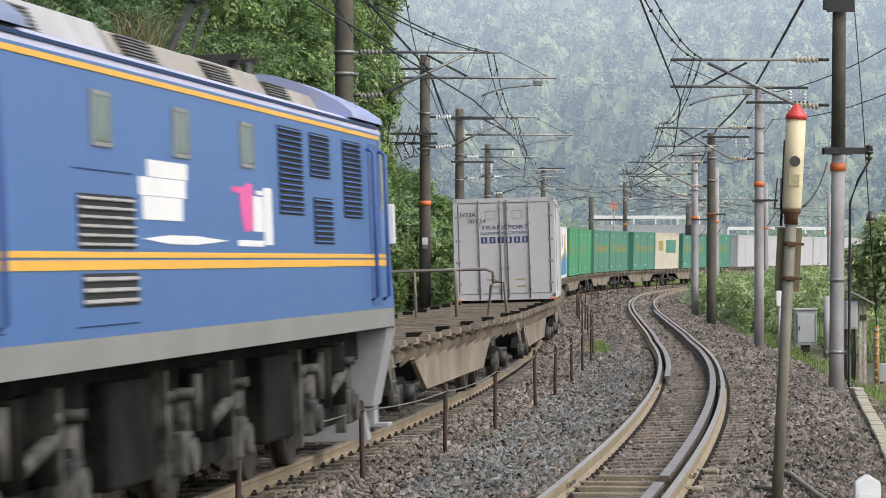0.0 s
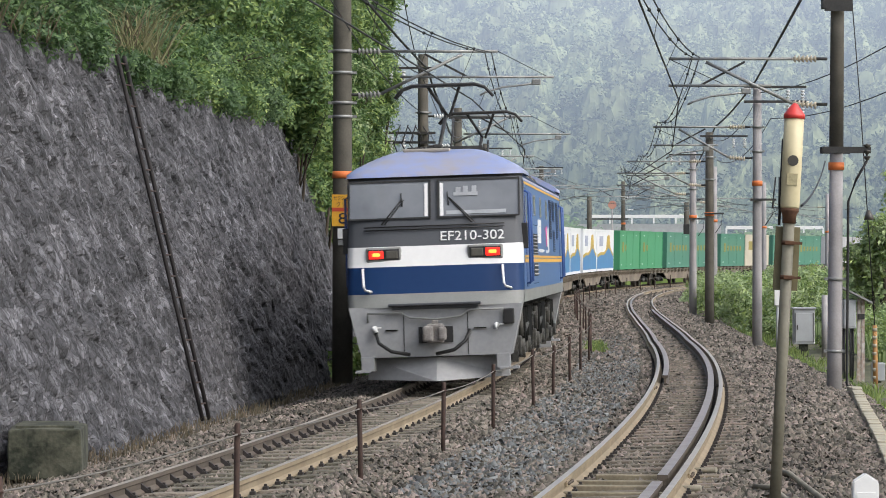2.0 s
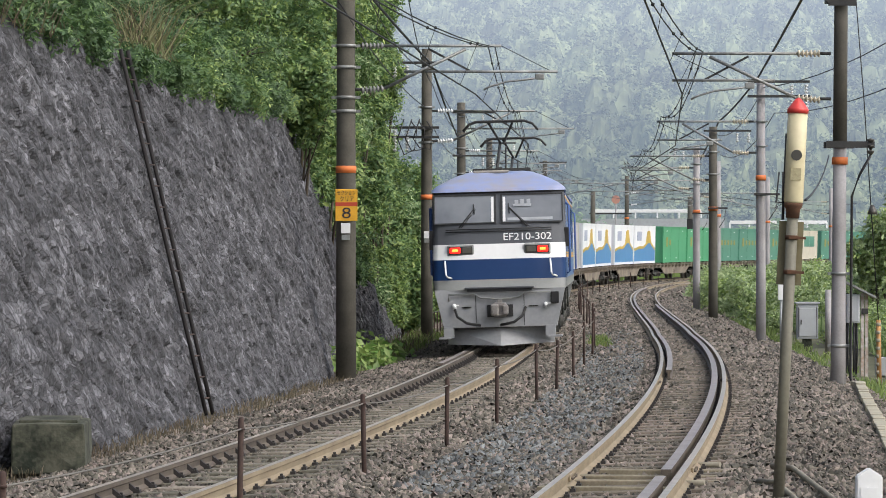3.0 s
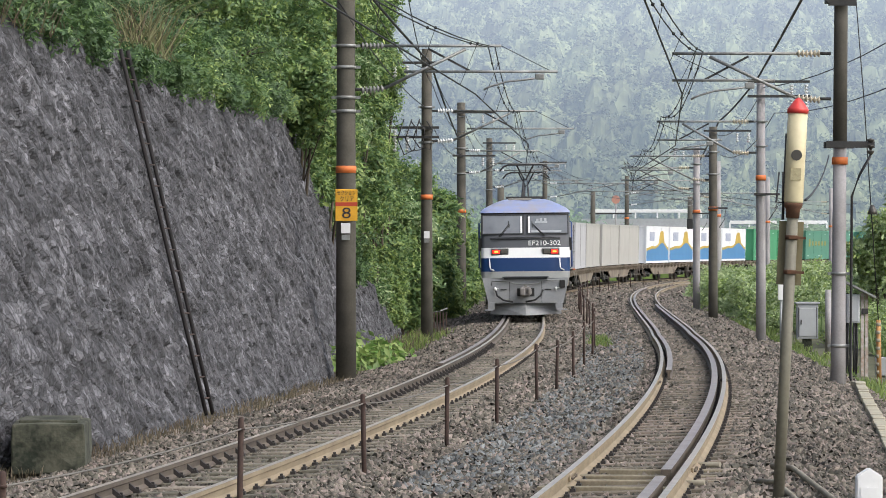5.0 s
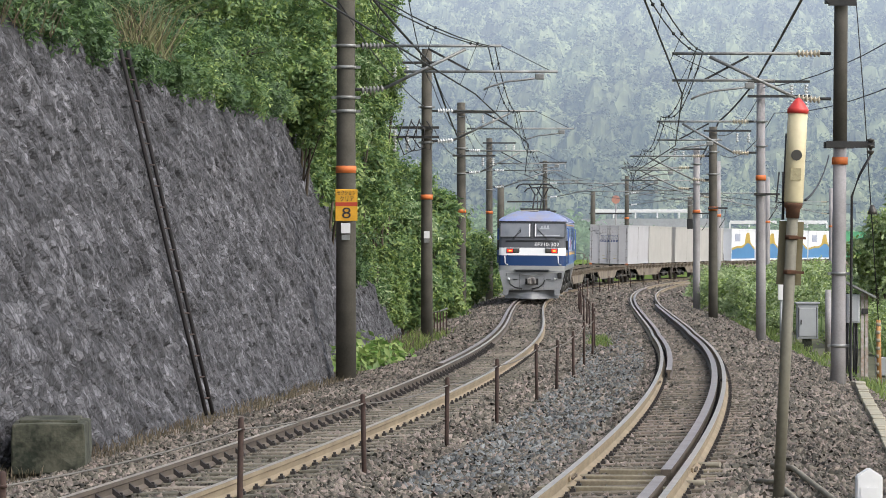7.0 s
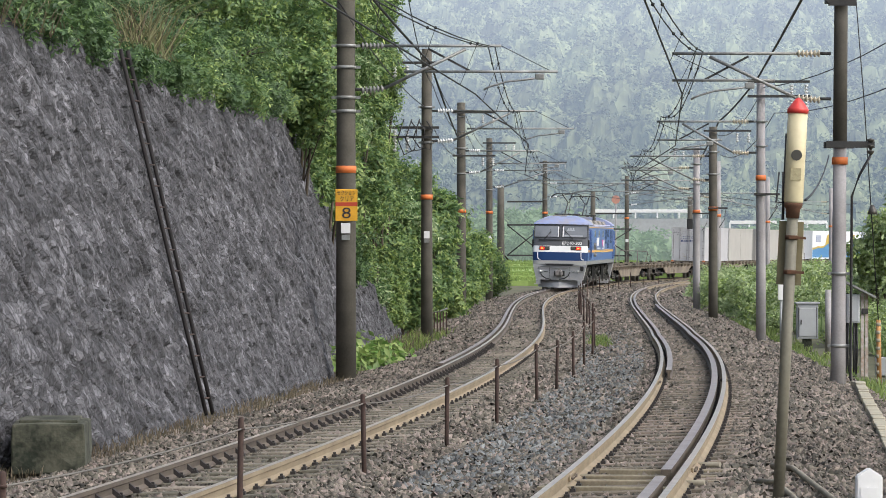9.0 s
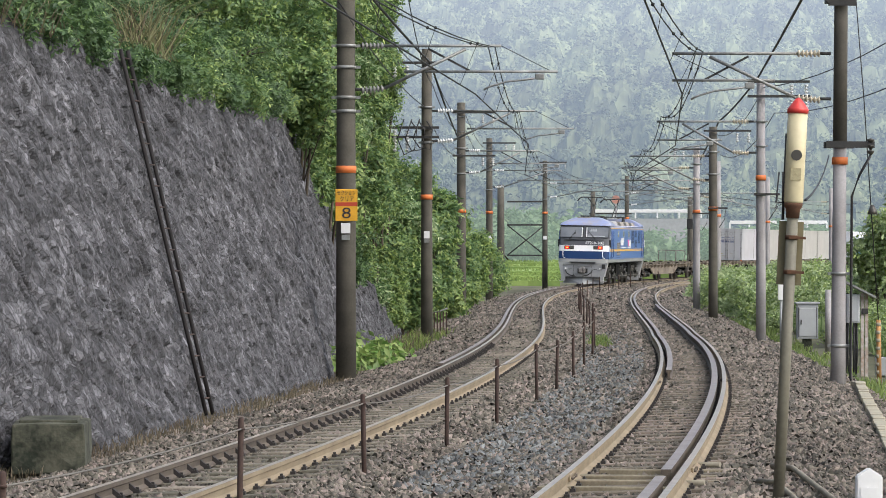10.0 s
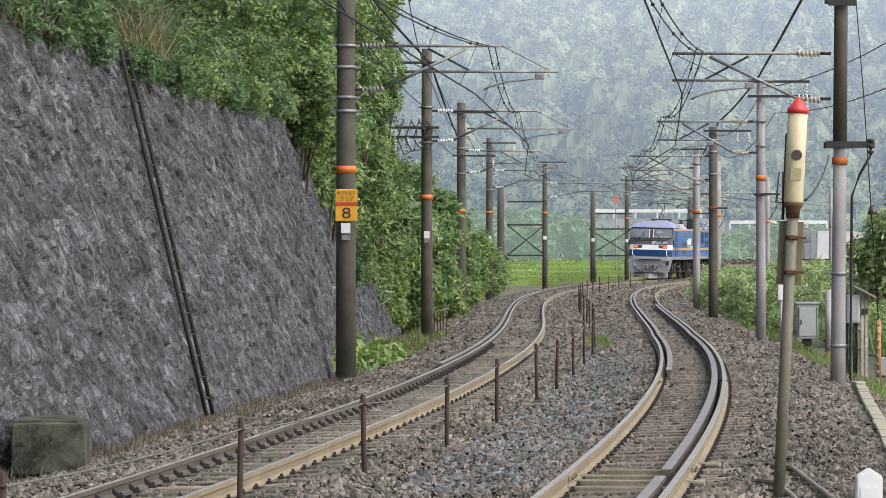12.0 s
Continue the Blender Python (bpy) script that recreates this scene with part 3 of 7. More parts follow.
def ride(t, near, length, inset=3.0):
    """The pose at time t of a vehicle whose near end is so far behind the locomotive's near end, riding on two bogies."""
    s = train_s(t) + near
    a, _ = on_track(s + inset)
    b, _ = on_track(s + length - inset)
    y = (b - a).normalized()
    mid = (a + b) / 2
    lean = cant(mid.y)
    x = y.cross(Vector((0, 0, 1))).normalized()
    x = (x + Vector((0, 0, lean))).normalized()
    z = x.cross(y)
    return Matrix((( x.x, y.x, z.x, mid.x), (x.y, y.y, z.y, mid.y), (x.z, y.z, z.z, mid.z), (0, 0, 0, 1)))


MOVERS = []
SPINNERS = []


def mover(name, near, length, label, category, group="", inset=3.0):
    ob = empty(name, ride(0, near, length, inset), label, category, group)
    MOVERS.append((ob, near, length, inset))
    return ob


LL = 10.1
W0 = 1.45


def rake(z):
    return 0.36 * (z - 1.97)


def face_y(z, end, proud=0.0):
    """The plane of a cab's end wall at height z."""
    return end * (LL - rake(z) - 0.02 + proud)


def cab_end(ob, end):
    cab = B()
    lv = [(1.31, 1.43, 4), (1.53, W0, 0), (1.97, W0, 1), (2.30, W0, 2), (2.72, W0, 2), (3.40, 1.44, 3), (3.45, 1.46, 3)]
    cols = [-1.0, -0.975, -0.9, -0.5, 0, 0.5, 0.9, 0.975, 1.0]
    grid = []
    for z, w, _ in lv:
        row = []
        for c in cols:
            inset = 0.30 if abs(c) == 1 else (0.10 if abs(c) > 0.95 else (0.03 if abs(c) > 0.8 else 0.0))
            row.append(cab.verts.new((c * w, end * (LL - rake(z) - inset - 0.02 * c * c), z)))
        grid.append(row)
    for i in range(len(lv) - 1):
        for j in range(len(cols) - 1):
            f = cab.faces.new((grid[i][j], grid[i][j + 1], grid[i + 1][j + 1], grid[i + 1][j]))
            f.material_index, f.smooth = lv[i][2], True
    bmesh.ops.recalc_face_normals(cab, faces=cab.faces)
    ob_cab = part("cab_front", cab, ["loco_navy", "loco_white", "loco_mask", "black", "loco_sill"], ob, "navy cab front with broad white band and dark grey window mask")
    for e in ob_cab.data.edges:
        e.use_edge_sharp = abs(ob_cab.data.vertices[e.vertices[0]].co.z - ob_cab.data.vertices[e.vertices[1]].co.z) < 1e-4
    # windscreens with their frames and wipers
    for sx in (-1, 1):
        g = B()
        za, zb = 2.77, 3.35
        prism(g, [(sx * 0.08, za), (sx * 1.38, za), (sx * 1.38, zb), (sx * 0.08, zb)], "y", -0.006, 0.006)
        for q in g.verts:
            q.co.y += face_y(q.co.z, end, 0.034) - end * 0.02 * (q.co.x / W0) ** 2
        ws = part("windscreen", g, "glass", ob, "grey cab windscreen with sky reflection painted in")
        g = B()
        for xa, xb, z0, z1 in ((0.05, 0.09, za, zb), (1.38, 1.405, za, zb), (0.05, 1.40, za - 0.025, za), (0.05, 1.40, zb, zb + 0.03)):
            box(g, sx * xa, sx * xb, -0.02, 0.02, z0, z1)
        for q in g.verts:
            q.co.y += face_y(q.co.z, end, 0.034) - end * 0.02 * (q.co.x / W0) ** 2
        part("window_seal", g, "black", ws, "black rubber seal")
        g = B()
        if end < 0:
            for xa, xb in ((0.10, 0.155),):
                box(g, sx * xa, sx * xb, -0.004, 0.004, za + 0.01, zb - 0.03)
            for q in g.verts:
                q.co.y += face_y(q.co.z, end, 0.05)
            part("pillar_strip", g, "white", ws, "white inner window pillar")
            if sx > 0:
                for xa, xb, z0, z1 in ((0.32, 0.72, 3.10, 3.16), (0.36, 0.44, 3.16, 3.24), (0.48, 0.56, 3.16, 3.26), (0.62, 0.70, 3.14, 3.26), (0.20, 1.18, 2.80, 2.86)):
                    g = B()
                    box(g, xa, xb, -0.003, 0.003, z0, z1)
                    for q in g.verts:
                        q.co.y += face_y(q.co.z, end, 0.05) - end * 0.02 * (q.co.x / W0) ** 2
                    part("cab_notice", g, "notice_grey", ws, "pale object behind the windscreen")
        g = B()
        x0, x1 = (0.62, 0.24) if sx > 0 else (-0.86, -0.52)
        yy = [face_y(z, end, 0.06) for z in (2.66, 3.10, 2.98, 3.14)]
        tube(g, [(x0, yy[0], 2.66), (x1, yy[1], 3.08)], 0.012, 6)
        tube(g, [(x0 + 0.05, yy[0], 2.66), (x1 + 0.03, yy[1], 3.06)], 0.008, 6)
        tube(g, [(x1, yy[2], 2.95), (x1 - 0.02, yy[3], 3.17)], 0.012, 6)
        part("wiper", g, "black", ws, "black wiper")
        # side quarter light of the cab
        g = B()
        prism(g, [(end * (LL - 0.95), 2.55), (end * (LL - 0.62), 2.55), (end * (LL - 0.86), 3.28), (end * (LL - 1.02), 3.28)], "x", sx * (W0 - 0.01), sx * (W0 + 0.006))
        part("quarter_light", g, "glass", ob, "small dark cab side window")
    # wiper bar under the screens
    g = B()
    for z in (2.58, 2.63):
        tube(g, [(-1.15, face_y(z, end, 0.05), z - 0.01), (1.15, face_y(z, end, 0.05), z)], 0.012, 6)
    part("handhold_bar", g, "black", ob)
    # lamps
    for sx in (-1, 1):
        g = B()
        y0 = face_y(2.16, end, 0)
        box(g, sx * 0.54, sx * 1.12, y0 - 0.05, y0 + 0.05, 2.05, 2.29, 0.03)
        lamp = part("lamp_housing", g, "steel", ob, "silver rimmed lamp housing")
        g = B()
        box(g, sx * 0.57, sx * 1.09, y0 - 0.058, y0 + 0.058, 2.08, 2.26, 0.015)
        part("lamp_panel", g, "black", lamp)
        # the outer lamp glows red at the rear end, the inner is clear
        for xa, xb, name in ((0.59, 0.80, "headlamp"), (0.83, 1.07, "tail_lamp")):
            lit = name == "tail_lamp" and end < 0
            g = B()
            box(g, sx * xa, sx * xb, y0 - 0.068, y0 + 0.068, 2.10, 2.24, 0.02)
            part(name, g, "red_lamp" if lit else "lamp_off", lamp, "glowing red tail lamp" if lit else "unlit clear lamp")
            if lit:
                g = B()
                box(g, sx * (xa + 0.05), sx * (xb - 0.05), y0 - 0.074, y0, 2.135, 2.205, 0.02)
                part("lamp_core", g, "red_core", lamp, "bright orange lamp core")
    # hand rails on the navy panel
    for sx in (-1, 1):
        g = B()
        x = sx * 1.14
        ya, yb = face_y(1.93, end, 0.09), face_y(1.60, end, 0.09)
        tube(g, [(x - 0.03, face_y(1.94, end), 1.94), (x - 0.03, ya, 1.94), (x - 0.01, yb, 1.66), (x + 0.02, yb, 1.60), (x + 0.11, face_y(1.57, end), 1.57)], 0.02, 8)
        part("handrail", g, "white", ob, "white handrail")
    # skirt with buffer beam
    sk = B()
    prism(sk, [(-1.41, 1.32), (-1.22, 0.50), (1.22, 0.50), (1.41, 1.32)], "y", end * (LL + 0.20), end * (LL - 0.5))
    part("skirt", sk, "loco_grey", ob, "light grey steel front skirt")
    yf = end * (LL + 0.205)
    for x in (-0.52, 0.52):
        sk = B()
        box(sk, x - 0.006, x + 0.006, yf, yf + end * 0.006, 0.52, 1.2)
        part("skirt_seam", sk, "under", ob)
    for x in (-0.72, 0.72):
        sk = B()
        box(sk, x - 0.1, x + 0.1, yf, yf + end * 0.03, 0.93, 0.95)
        part("skirt_handle", sk, "under", ob)
    sk = B()
    box(sk, -0.75, 0.75, end * (LL + 0.12), end * (LL + 0.36), 1.33, 1.37, 0.01)
    box(sk, -0.70, 0.70, end * (LL + 0.1), end * (LL + 0.24), 1.27, 1.33, 0.01)
    part("footboard", sk, "loco_mask", ob, "dark step board")
    sk = B()
    tube(sk, [(-1.1, yf, 1.08), (-1.1, yf + end * 0.07, 1.22), (-0.55, yf + end * 0.07, 1.22), (-0.42, yf + end * 0.07, 1.14), (0, yf + end * 0.07, 1.10), (0.42, yf + end * 0.07, 1.14), (0.55, yf + end * 0.07, 1.24), (1.1, yf + end * 0.07, 1.24), (1.1, yf, 1.0)], 0.018, 6)
    part("uncoupling_bar", sk, "loco_sill", ob)
    # coupler
    cp = B()
    box(cp, -0.28, 0.28, yf - end * 0.05, yf + end * 0.02, 0.72, 0.98)
    cpl = part("coupler_pocket", cp, "black", ob, "dark coupler pocket")
    cp = B()
    box(cp, -0.14, 0.14, yf - end * 0.1, yf + end * 0.34, 0.72, 1.03, 0.04)
    box(cp, -0.19, -0.02, yf + end * 0.25, yf + end * 0.46, 0.74, 1.0, 0.04)
    box(cp, 0.06, 0.19, yf + end * 0.22, yf + end * 0.42, 0.76, 0.98, 0.04)
    box(cp, -0.05, 0.05, yf + end * 0.1, yf + end * 0.2, 1.02, 1.09, 0.01)
    part("knuckle", cp, "coupler_grey", cpl, "rusty grey knuckle coupler")
    for sx in (-1, 1):
        hs = B()
        tube(hs, [(sx * 0.98 if sx < 0 else 0.56, yf + end * 0.06, 0.92), (sx * 0.92 if sx < 0 else 0.48, yf + end * 0.14, 0.74), (sx * 0.72 if sx < 0 else 0.30, yf + end * 0.18, 0.60), (sx * 0.42 if sx < 0 else 0.0, yf + end * 0.12, 0.54)], 0.03, 8)
        part("brake_hose", hs, "black", ob, "black brake hose")
        hs = B()
        tube(hs, [(sx * 0.99, yf, 0.98), (sx * 0.99, yf + end * 0.09, 0.98), (sx * 0.97, yf + end * 0.1, 0.91)], 0.045, 8)
        box(hs, sx * 0.99, sx * 0.99 + 0.11, yf + end * 0.06, yf + end * 0.08, 0.98, 1.0)
        part("air_cock", hs, "white", ob, "white painted air cock")
        hs = B()
        box(hs, sx * 1.10 - 0.13, sx * 1.10 + 0.09, end * (LL - 0.1), end * (LL + 0.22), 0.28, 0.52, 0.01)
        box(hs, sx * 1.05 - 0.03, sx * 1.33, end * (LL - 0.1), end * (LL + 0.24), 0.26, 0.30, 0.005)
        part("step", hs, "loco_grey", ob, "grey steel step")
    if end < 0:
        hs = B()
        box(hs, 1.10, 1.28, yf + end * -0.02, yf + end * 0.08, 0.99, 1.24, 0.02)
        part("jumper_box", hs, "black", ob, "black cable socket")
    # snow plough, a blunt wedge
    pw = B()
    ring0 = [(-1.12, end * (LL - 0.25), 0.48), (0, end * (LL + 0.10), 0.48), (1.12, end * (LL - 0.25), 0.48), (1.12, end * (LL - 0.5), 0.48), (-1.12, end * (LL - 0.5), 0.48)]
    ring1 = [(-1.16, end * (LL - 0.2), 0.14), (0, end * (LL + 0.42), 0.10), (1.16, end * (LL - 0.2), 0.14), (1.16, end * (LL - 0.5), 0.14), (-1.16, end * (LL - 0.5), 0.14)]
    va, vb = [pw.verts.new(p) for p in ring0], [pw.verts.new(p) for p in ring1]
    for k in range(5):
        pw.faces.new((va[k], va[(k + 1) % 5], vb[(k + 1) % 5], vb[k]))
    pw.faces.new(va)
    pw.faces.new(vb)
    bmesh.ops.recalc_face_normals(pw, faces=pw.faces)
    part("snow_plough", pw, "loco_grey", ob, "grey snow plough blade")


def louvre(ob, l0, l1, z0, z1, n, paint="loco_blue"):
    for sx in (-1, 1):
        g = B()
        box(g, sx * (W0 - 0.03), sx * (W0 + 0.004), l0, l1, z0, z1)
        lv = part("louvre", g, "black", ob, "dark ventilation louvre")
        g = B()
        step = (z1 - z0) / n
        for k in range(n):
            z = z0 + step * (k + 0.5)
            prism(g, [(sx * (W0 + 0.004), z - step * 0.12), (sx * (W0 + 0.022), z - step * 0.22), (sx * (W0 + 0.026), z - step * 0.12), (sx * (W0 + 0.004), z + step * 0.18)], "y", l0 + 0.01, l1 - 0.01)
        part("slat", g, paint, lv)


def wheelset(parent, near, at_y, radius, gauge=HALF):
    g = B()
    for sx in (-1, 1):
        x = sx * gauge
        tube(g, [(x - 0.065, 0, 0), (x + 0.065, 0, 0)], radius, 28)
        tube(g, [(x - sx * 0.065, 0, 0), (x - sx * 0.09, 0, 0)], radius + 0.028, 28)
        for k in range(6):
            a = k * math.tau / 6
            box(g, x + sx * 0.06, x + sx * 0.075, math.cos(a) * radius * 0.55 - 0.06, math.cos(a) * radius * 0.55 + 0.06, math.sin(a) * radius * 0.55 - 0.06, math.sin(a) * radius * 0.55 + 0.06)
    tube(g, [(-0.85, 0, 0), (0.85, 0, 0)], 0.09, 10)
    w = part("wheelset", g, "wheel", parent, "worn steel wheelset")
    w.matrix_basis = pose(0, at_y, radius)
    SPINNERS.append((w, near, radius, at_y, radius))
    return w


def loco():
    ob = mover("locomotive", 0.0, 20.2, "blue electric freight locomotive with white band and lit red tail lamps", "locomotive", inset=4.2)
    lev = [(1.33, 1.44), (1.53, W0), (1.97, W0), (3.34, W0), (3.42, 1.43), (3.46, 1.36)]
    bm = B()
    for (za, wa), (zb, wb), mi in zip(lev, lev[1:], (1, 0, 0, 2, 2)):
        for sx in (-1, 1):
            quad(bm, [(sx * wa, -LL + rake(za) + 0.30, za), (sx * wa, LL - rake(za) - 0.30, za), (sx * wb, LL - rake(zb) - 0.30, zb), (sx * wb, -LL + rake(zb) + 0.30, zb)], mi)
    quad(bm, [(-1.43, -LL, 1.33), (1.43, -LL, 1.33), (1.43, LL, 1.33), (-1.43, LL, 1.33)], 1)
    quad(bm, [(-1.36, -LL + 1, 3.46), (1.36, -LL + 1, 3.46), (1.36, LL - 1, 3.46), (-1.36, LL - 1, 3.46)], 2)
    bmesh.ops.recalc_face_normals(bm, faces=bm.faces)
    part("body_side", bm, ["loco_blue", "loco_sill", "roof_edge"], ob, "mid blue body sides over a grey sill")
    for sx in (-1, 1):
        g = B()
        box(g, sx * 1.40, sx * 1.452, -LL + 1.0, LL - 1.0, 3.385, 3.410)
        part("gutter", g, "loco_navy", ob, "dark roof gutter line")
    for end in (-1, 1):
        cab_end(ob, end)
        dome = B()
        rings = [(3.44, 1.47, 0.0), (3.50, 1.46, 0.04), (3.60, 1.34, 0.26), (3.72, 1.12, 0.52), (3.82, 0.90, 0.78), (3.88, 0.72, 1.0), (3.905, 0.58, 1.3)]
        prev, low, high = None, [], []
        for z, w, inn in rings:
            y = end * (LL - rake(3.44) + 0.04 - inn)
            yb = end * (LL - 3.0)
            pts = [(w, yb, z), (w, y - end * 0.25, z), (w * 0.96, y - end * 0.07, z), (w * 0.8, y, z), (w * 0.4, y + end * 0.02, z), (0, y + end * 0.03, z - 0.03 * (z > 3.85)), (-w * 0.4, y + end * 0.02, z), (-w * 0.8, y, z), (-w * 0.96, y - end * 0.07, z), (-w, y - end * 0.25, z), (-w, yb, z)]
            ring = [dome.verts.new(p) for p in pts]
            if prev:
                for k in range(len(pts) - 1):
                    dome.faces.new((prev[k], prev[k + 1], ring[k + 1], ring[k])).smooth = True
            prev = ring
            low.append(ring[0])
            high.append(ring[-1])
        dome.faces.new(prev)
        dome.faces.new(low + high[::-1])
        bmesh.ops.recalc_face_normals(dome, faces=dome.faces)
        part("roof_dome", dome, "loco_roof", ob, "glossy pale blue roof end, dusty on top")
        g = B()
        box(g, -0.56, 0.22, end * (LL - 2.95), end * (LL - 1.45), 3.86, 3.925, 0.02)
        part("roof_hatch", g, "roof_tan", ob, "dusty grey roof hatch")
        g = B()
        tube(g, [(0.0, end * (LL - 1.9), 3.85), (0.0, end * (LL - 1.9), 3.97)], [0.10, 0.06], 10)
        box(g, -0.08, 0.08, end * (LL - 1.98), end * (LL - 1.75), 3.93, 4.0, 0.02)
        part("horn", g, "dark_steel", ob)
        for sx in (-1, 1):
            # cab door, recessed darker, with long grab rails
            g = B()
            a, b = end * (LL - 1.85), end * (LL - 1.15)
            box(g, sx * (W0 - 0.02), sx * (W0 + 0.006), min(a, b), max(a, b), 1.56, 3.22)
            door = part("cab_door", g, "loco_door", ob, "dark blue cab door")
            for q in (LL - 1.95, LL - 1.05):
                g = B()
                tube(g, [(sx * (W0 + 0.005), end * q, 1.62), (sx * (W0 + 0.07), end * q, 1.66), (sx * (W0 + 0.07), end * q, 3.12), (sx * (W0 + 0.005), end * q, 3.16)], 0.022, 8)
                part("grab_rail", g, "loco_door", door, "blue grab rail")
            g = B()
            box(g, sx * (W0 - 0.01), sx * (W0 + 0.012), end * (LL - 1.68), end * (LL - 1.32), 2.62, 3.08, 0.01)
            part("door_window", g, "glass", door)
            g = B()
            box(g, sx * 1.36, sx * 1.52, end * (LL - 0.45), end * (LL - 0.38), 2.2, 2.62, 0.01)
            part("mirror", g, "white" if end > 0 else "black", ob, "cab mirror")
    # yellow lining
    for sx in (-1, 1):
        for z0, z1, k in ((1.972, 2.035, 0.6), (2.052, 2.092, 0.6), (3.275, 3.315, 1.0)):
            g = B()
            box(g, sx * (W0 - 0.01), sx * (W0 + 0.0075), -LL + k, LL - k, z0, z1)
            part("stripe", g, "yellow", ob, "yellow lining stripe")
        for l in (-5.0, -2.12, 0.8):
            g = B()
            box(g, sx * (W0 - 0.02), sx * (W0 + 0.008), l - 0.33, l + 0.33, 2.81, 3.15, 0.02)
            win = part("side_window", g, "window_green", ob, "small greenish machine room window")
            g = B()
            for dl in (-0.3, 0.3):
                box(g, sx * W0, sx * (W0 + 0.014), l + dl - 0.02, l + dl + 0.02, 2.79, 3.15)
            for z in (2.80, 3.14):
                box(g, sx * W0, sx * (W0 + 0.014), l - 0.3, l + 0.3, z - 0.015, z + 0.015)
            part("window_rim", g, "loco_sill", win)
    louvre(ob, 2.43, 3.80, 2.43, 3.20, 16)
    louvre(ob, 4.25, 5.50, 2.79, 3.20, 9)
    louvre(ob, 4.40, 5.62, 2.18, 2.61, 9)
    louvre(ob, 6.38, 7.68, 2.44, 3.20, 16)
    louvre(ob, -5.80, -3.95, 2.11, 2.47, 6, "roof_dust")
    louvre(ob, -5.72, -3.90, 1.73, 1.95, 3, "roof_dust")
    # plain marks on the side: a white block, a lozenge, a pink smear; thin panel seams
    for sx in (-1, 1):
        a, b = sx * (W0 - 0.01), sx * (W0 + 0.006)
        g = B()
        box(g, a, b, -3.45, -1.93, 2.625, 2.745)
        box(g, a, b, -3.76, -2.0, 2.49, 2.62)
        box(g, a, b, -3.66, -2.15, 2.32, 2.486)
        part("white_mark", g, "white", ob, "plain white block mark")
        g = B()
        prism(g, [(-3.72, 2.185), (-2.7, 2.215), (-1.6, 2.215), (-0.2, 2.185), (-1.6, 2.15), (-2.7, 2.15)], "x", a, b)
        part("lozenge_mark", g, "white", ob, "white lozenge mark")
        g = B()
        box(g, a, b, 0.02, 0.80, 2.575, 2.625)
        prism(g, [(0.35, 2.56), (0.75, 2.66), (1.0, 2.66), (1.0, 2.28), (0.6, 2.26), (0.45, 2.40)], "x", a, b - sx * 0.002)
        part("pink_mark", g, "pink", ob, "pink mark")
        g = B()
        box(g, a, b, 1.02, 1.5, 2.27, 2.56)
        box(g, a, b, 1.56, 1.98, 2.16, 2.64)
        box(g, a, b, 1.2, 1.52, 2.575, 2.61)
        box(g, a, b, 0.25, 1.5, 2.145, 2.195)
        part("white_mark", g, "white", ob, "plain white mark")
        for y0, y1, z in ((-5.9, -3.9, 1.60), (-5.9, -4.0, 2.62), (-8.35, -7.9, 1.60)):
            g = B()
            box(g, a, b - sx * 0.002, y0, y1, z, z + 0.012)
            part("panel_seam", g, "loco_navy", ob)
    # roof gear
    for a, b, z, w, m in ((-7.3, -3.4, 3.72, 1.10, "roof_pale"), (-3.34, 0.2, 3.68, 1.12, "roof_tan"), (0.26, 3.6, 3.70, 1.08, "roof_tan"), (3.66, 7.2, 3.67, 1.04, "roof_tan")):
        g = B()
        prism(g, [(-w - 0.14, 3.44), (w + 0.14, 3.44), (w, z), (-w, z)], "y", a, b)
        rb = part("roof_cover", g, m, ob, "weathered roof equipment cover")
        g = B()
        for k in range(7):
            q = 3.49 + k * 0.027
            box(g, w - 0.02, w + 0.15 - k * 0.014, a + 0.35, a + 1.55, q, q + 0.012)
        part("vent_grille", g, "roof_grille", rb)
    for y0 in (-5.9, 6.0):
        g = B()
        for sx in (-0.55, 0.55):
            for dy in (-0.4, 0.4):
                tube(g, [(sx, y0 + dy, 3.6), (sx, y0 + dy, 3.98)], [0.07, 0.05], 8)
        box(g, -0.65, 0.65, y0 - 0.5, y0 - 0.42, 3.96, 4.02)
        box(g, -0.65, 0.65, y0 + 0.42, y0 + 0.5, 3.96, 4.02)
        pan = part("pantograph", g, "dark_steel", ob, "raised single-arm pantograph")
        g = B()
        tube(g, [(-0.1, y0 - 0.4, 4.0), (-0.05, y0 + 0.9, 4.62)], 0.035, 8)
        tube(g, [(0.1, y0 - 0.3, 4.0), (0.08, y0 + 0.95, 4.55)], 0.02, 8)
        tube(g, [(-0.03, y0 + 0.9, 4.62), (-0.28, y0 - 0.25, 5.08)], 0.028, 8)
        tube(g, [(0.03, y0 + 0.9, 4.62), (0.28, y0 - 0.25, 5.08)], 0.028, 8)
        part("arm", g, "dark_steel", pan)
        g = B()
        for dy in (-0.18, 0.12):
            tube(g, [(-0.85, y0 - 0.25 + dy, 4.88), (-0.72, y0 - 0.25 + dy, 5.03), (-0.55, y0 - 0.25 + dy, 5.09), (0.55, y0 - 0.25 + dy, 5.09), (0.72, y0 - 0.25 + dy, 5.03), (0.85, y0 - 0.25 + dy, 4.88)], 0.026, 8)
        box(g, -0.5, 0.5, y0 - 0.44, y0 - 0.12, 5.06, 5.10)
        part("collector_head", g, "dark_steel", pan)
    # bogies
    for yb in (-6.5, 0.0, 6.5):
        bo = B()
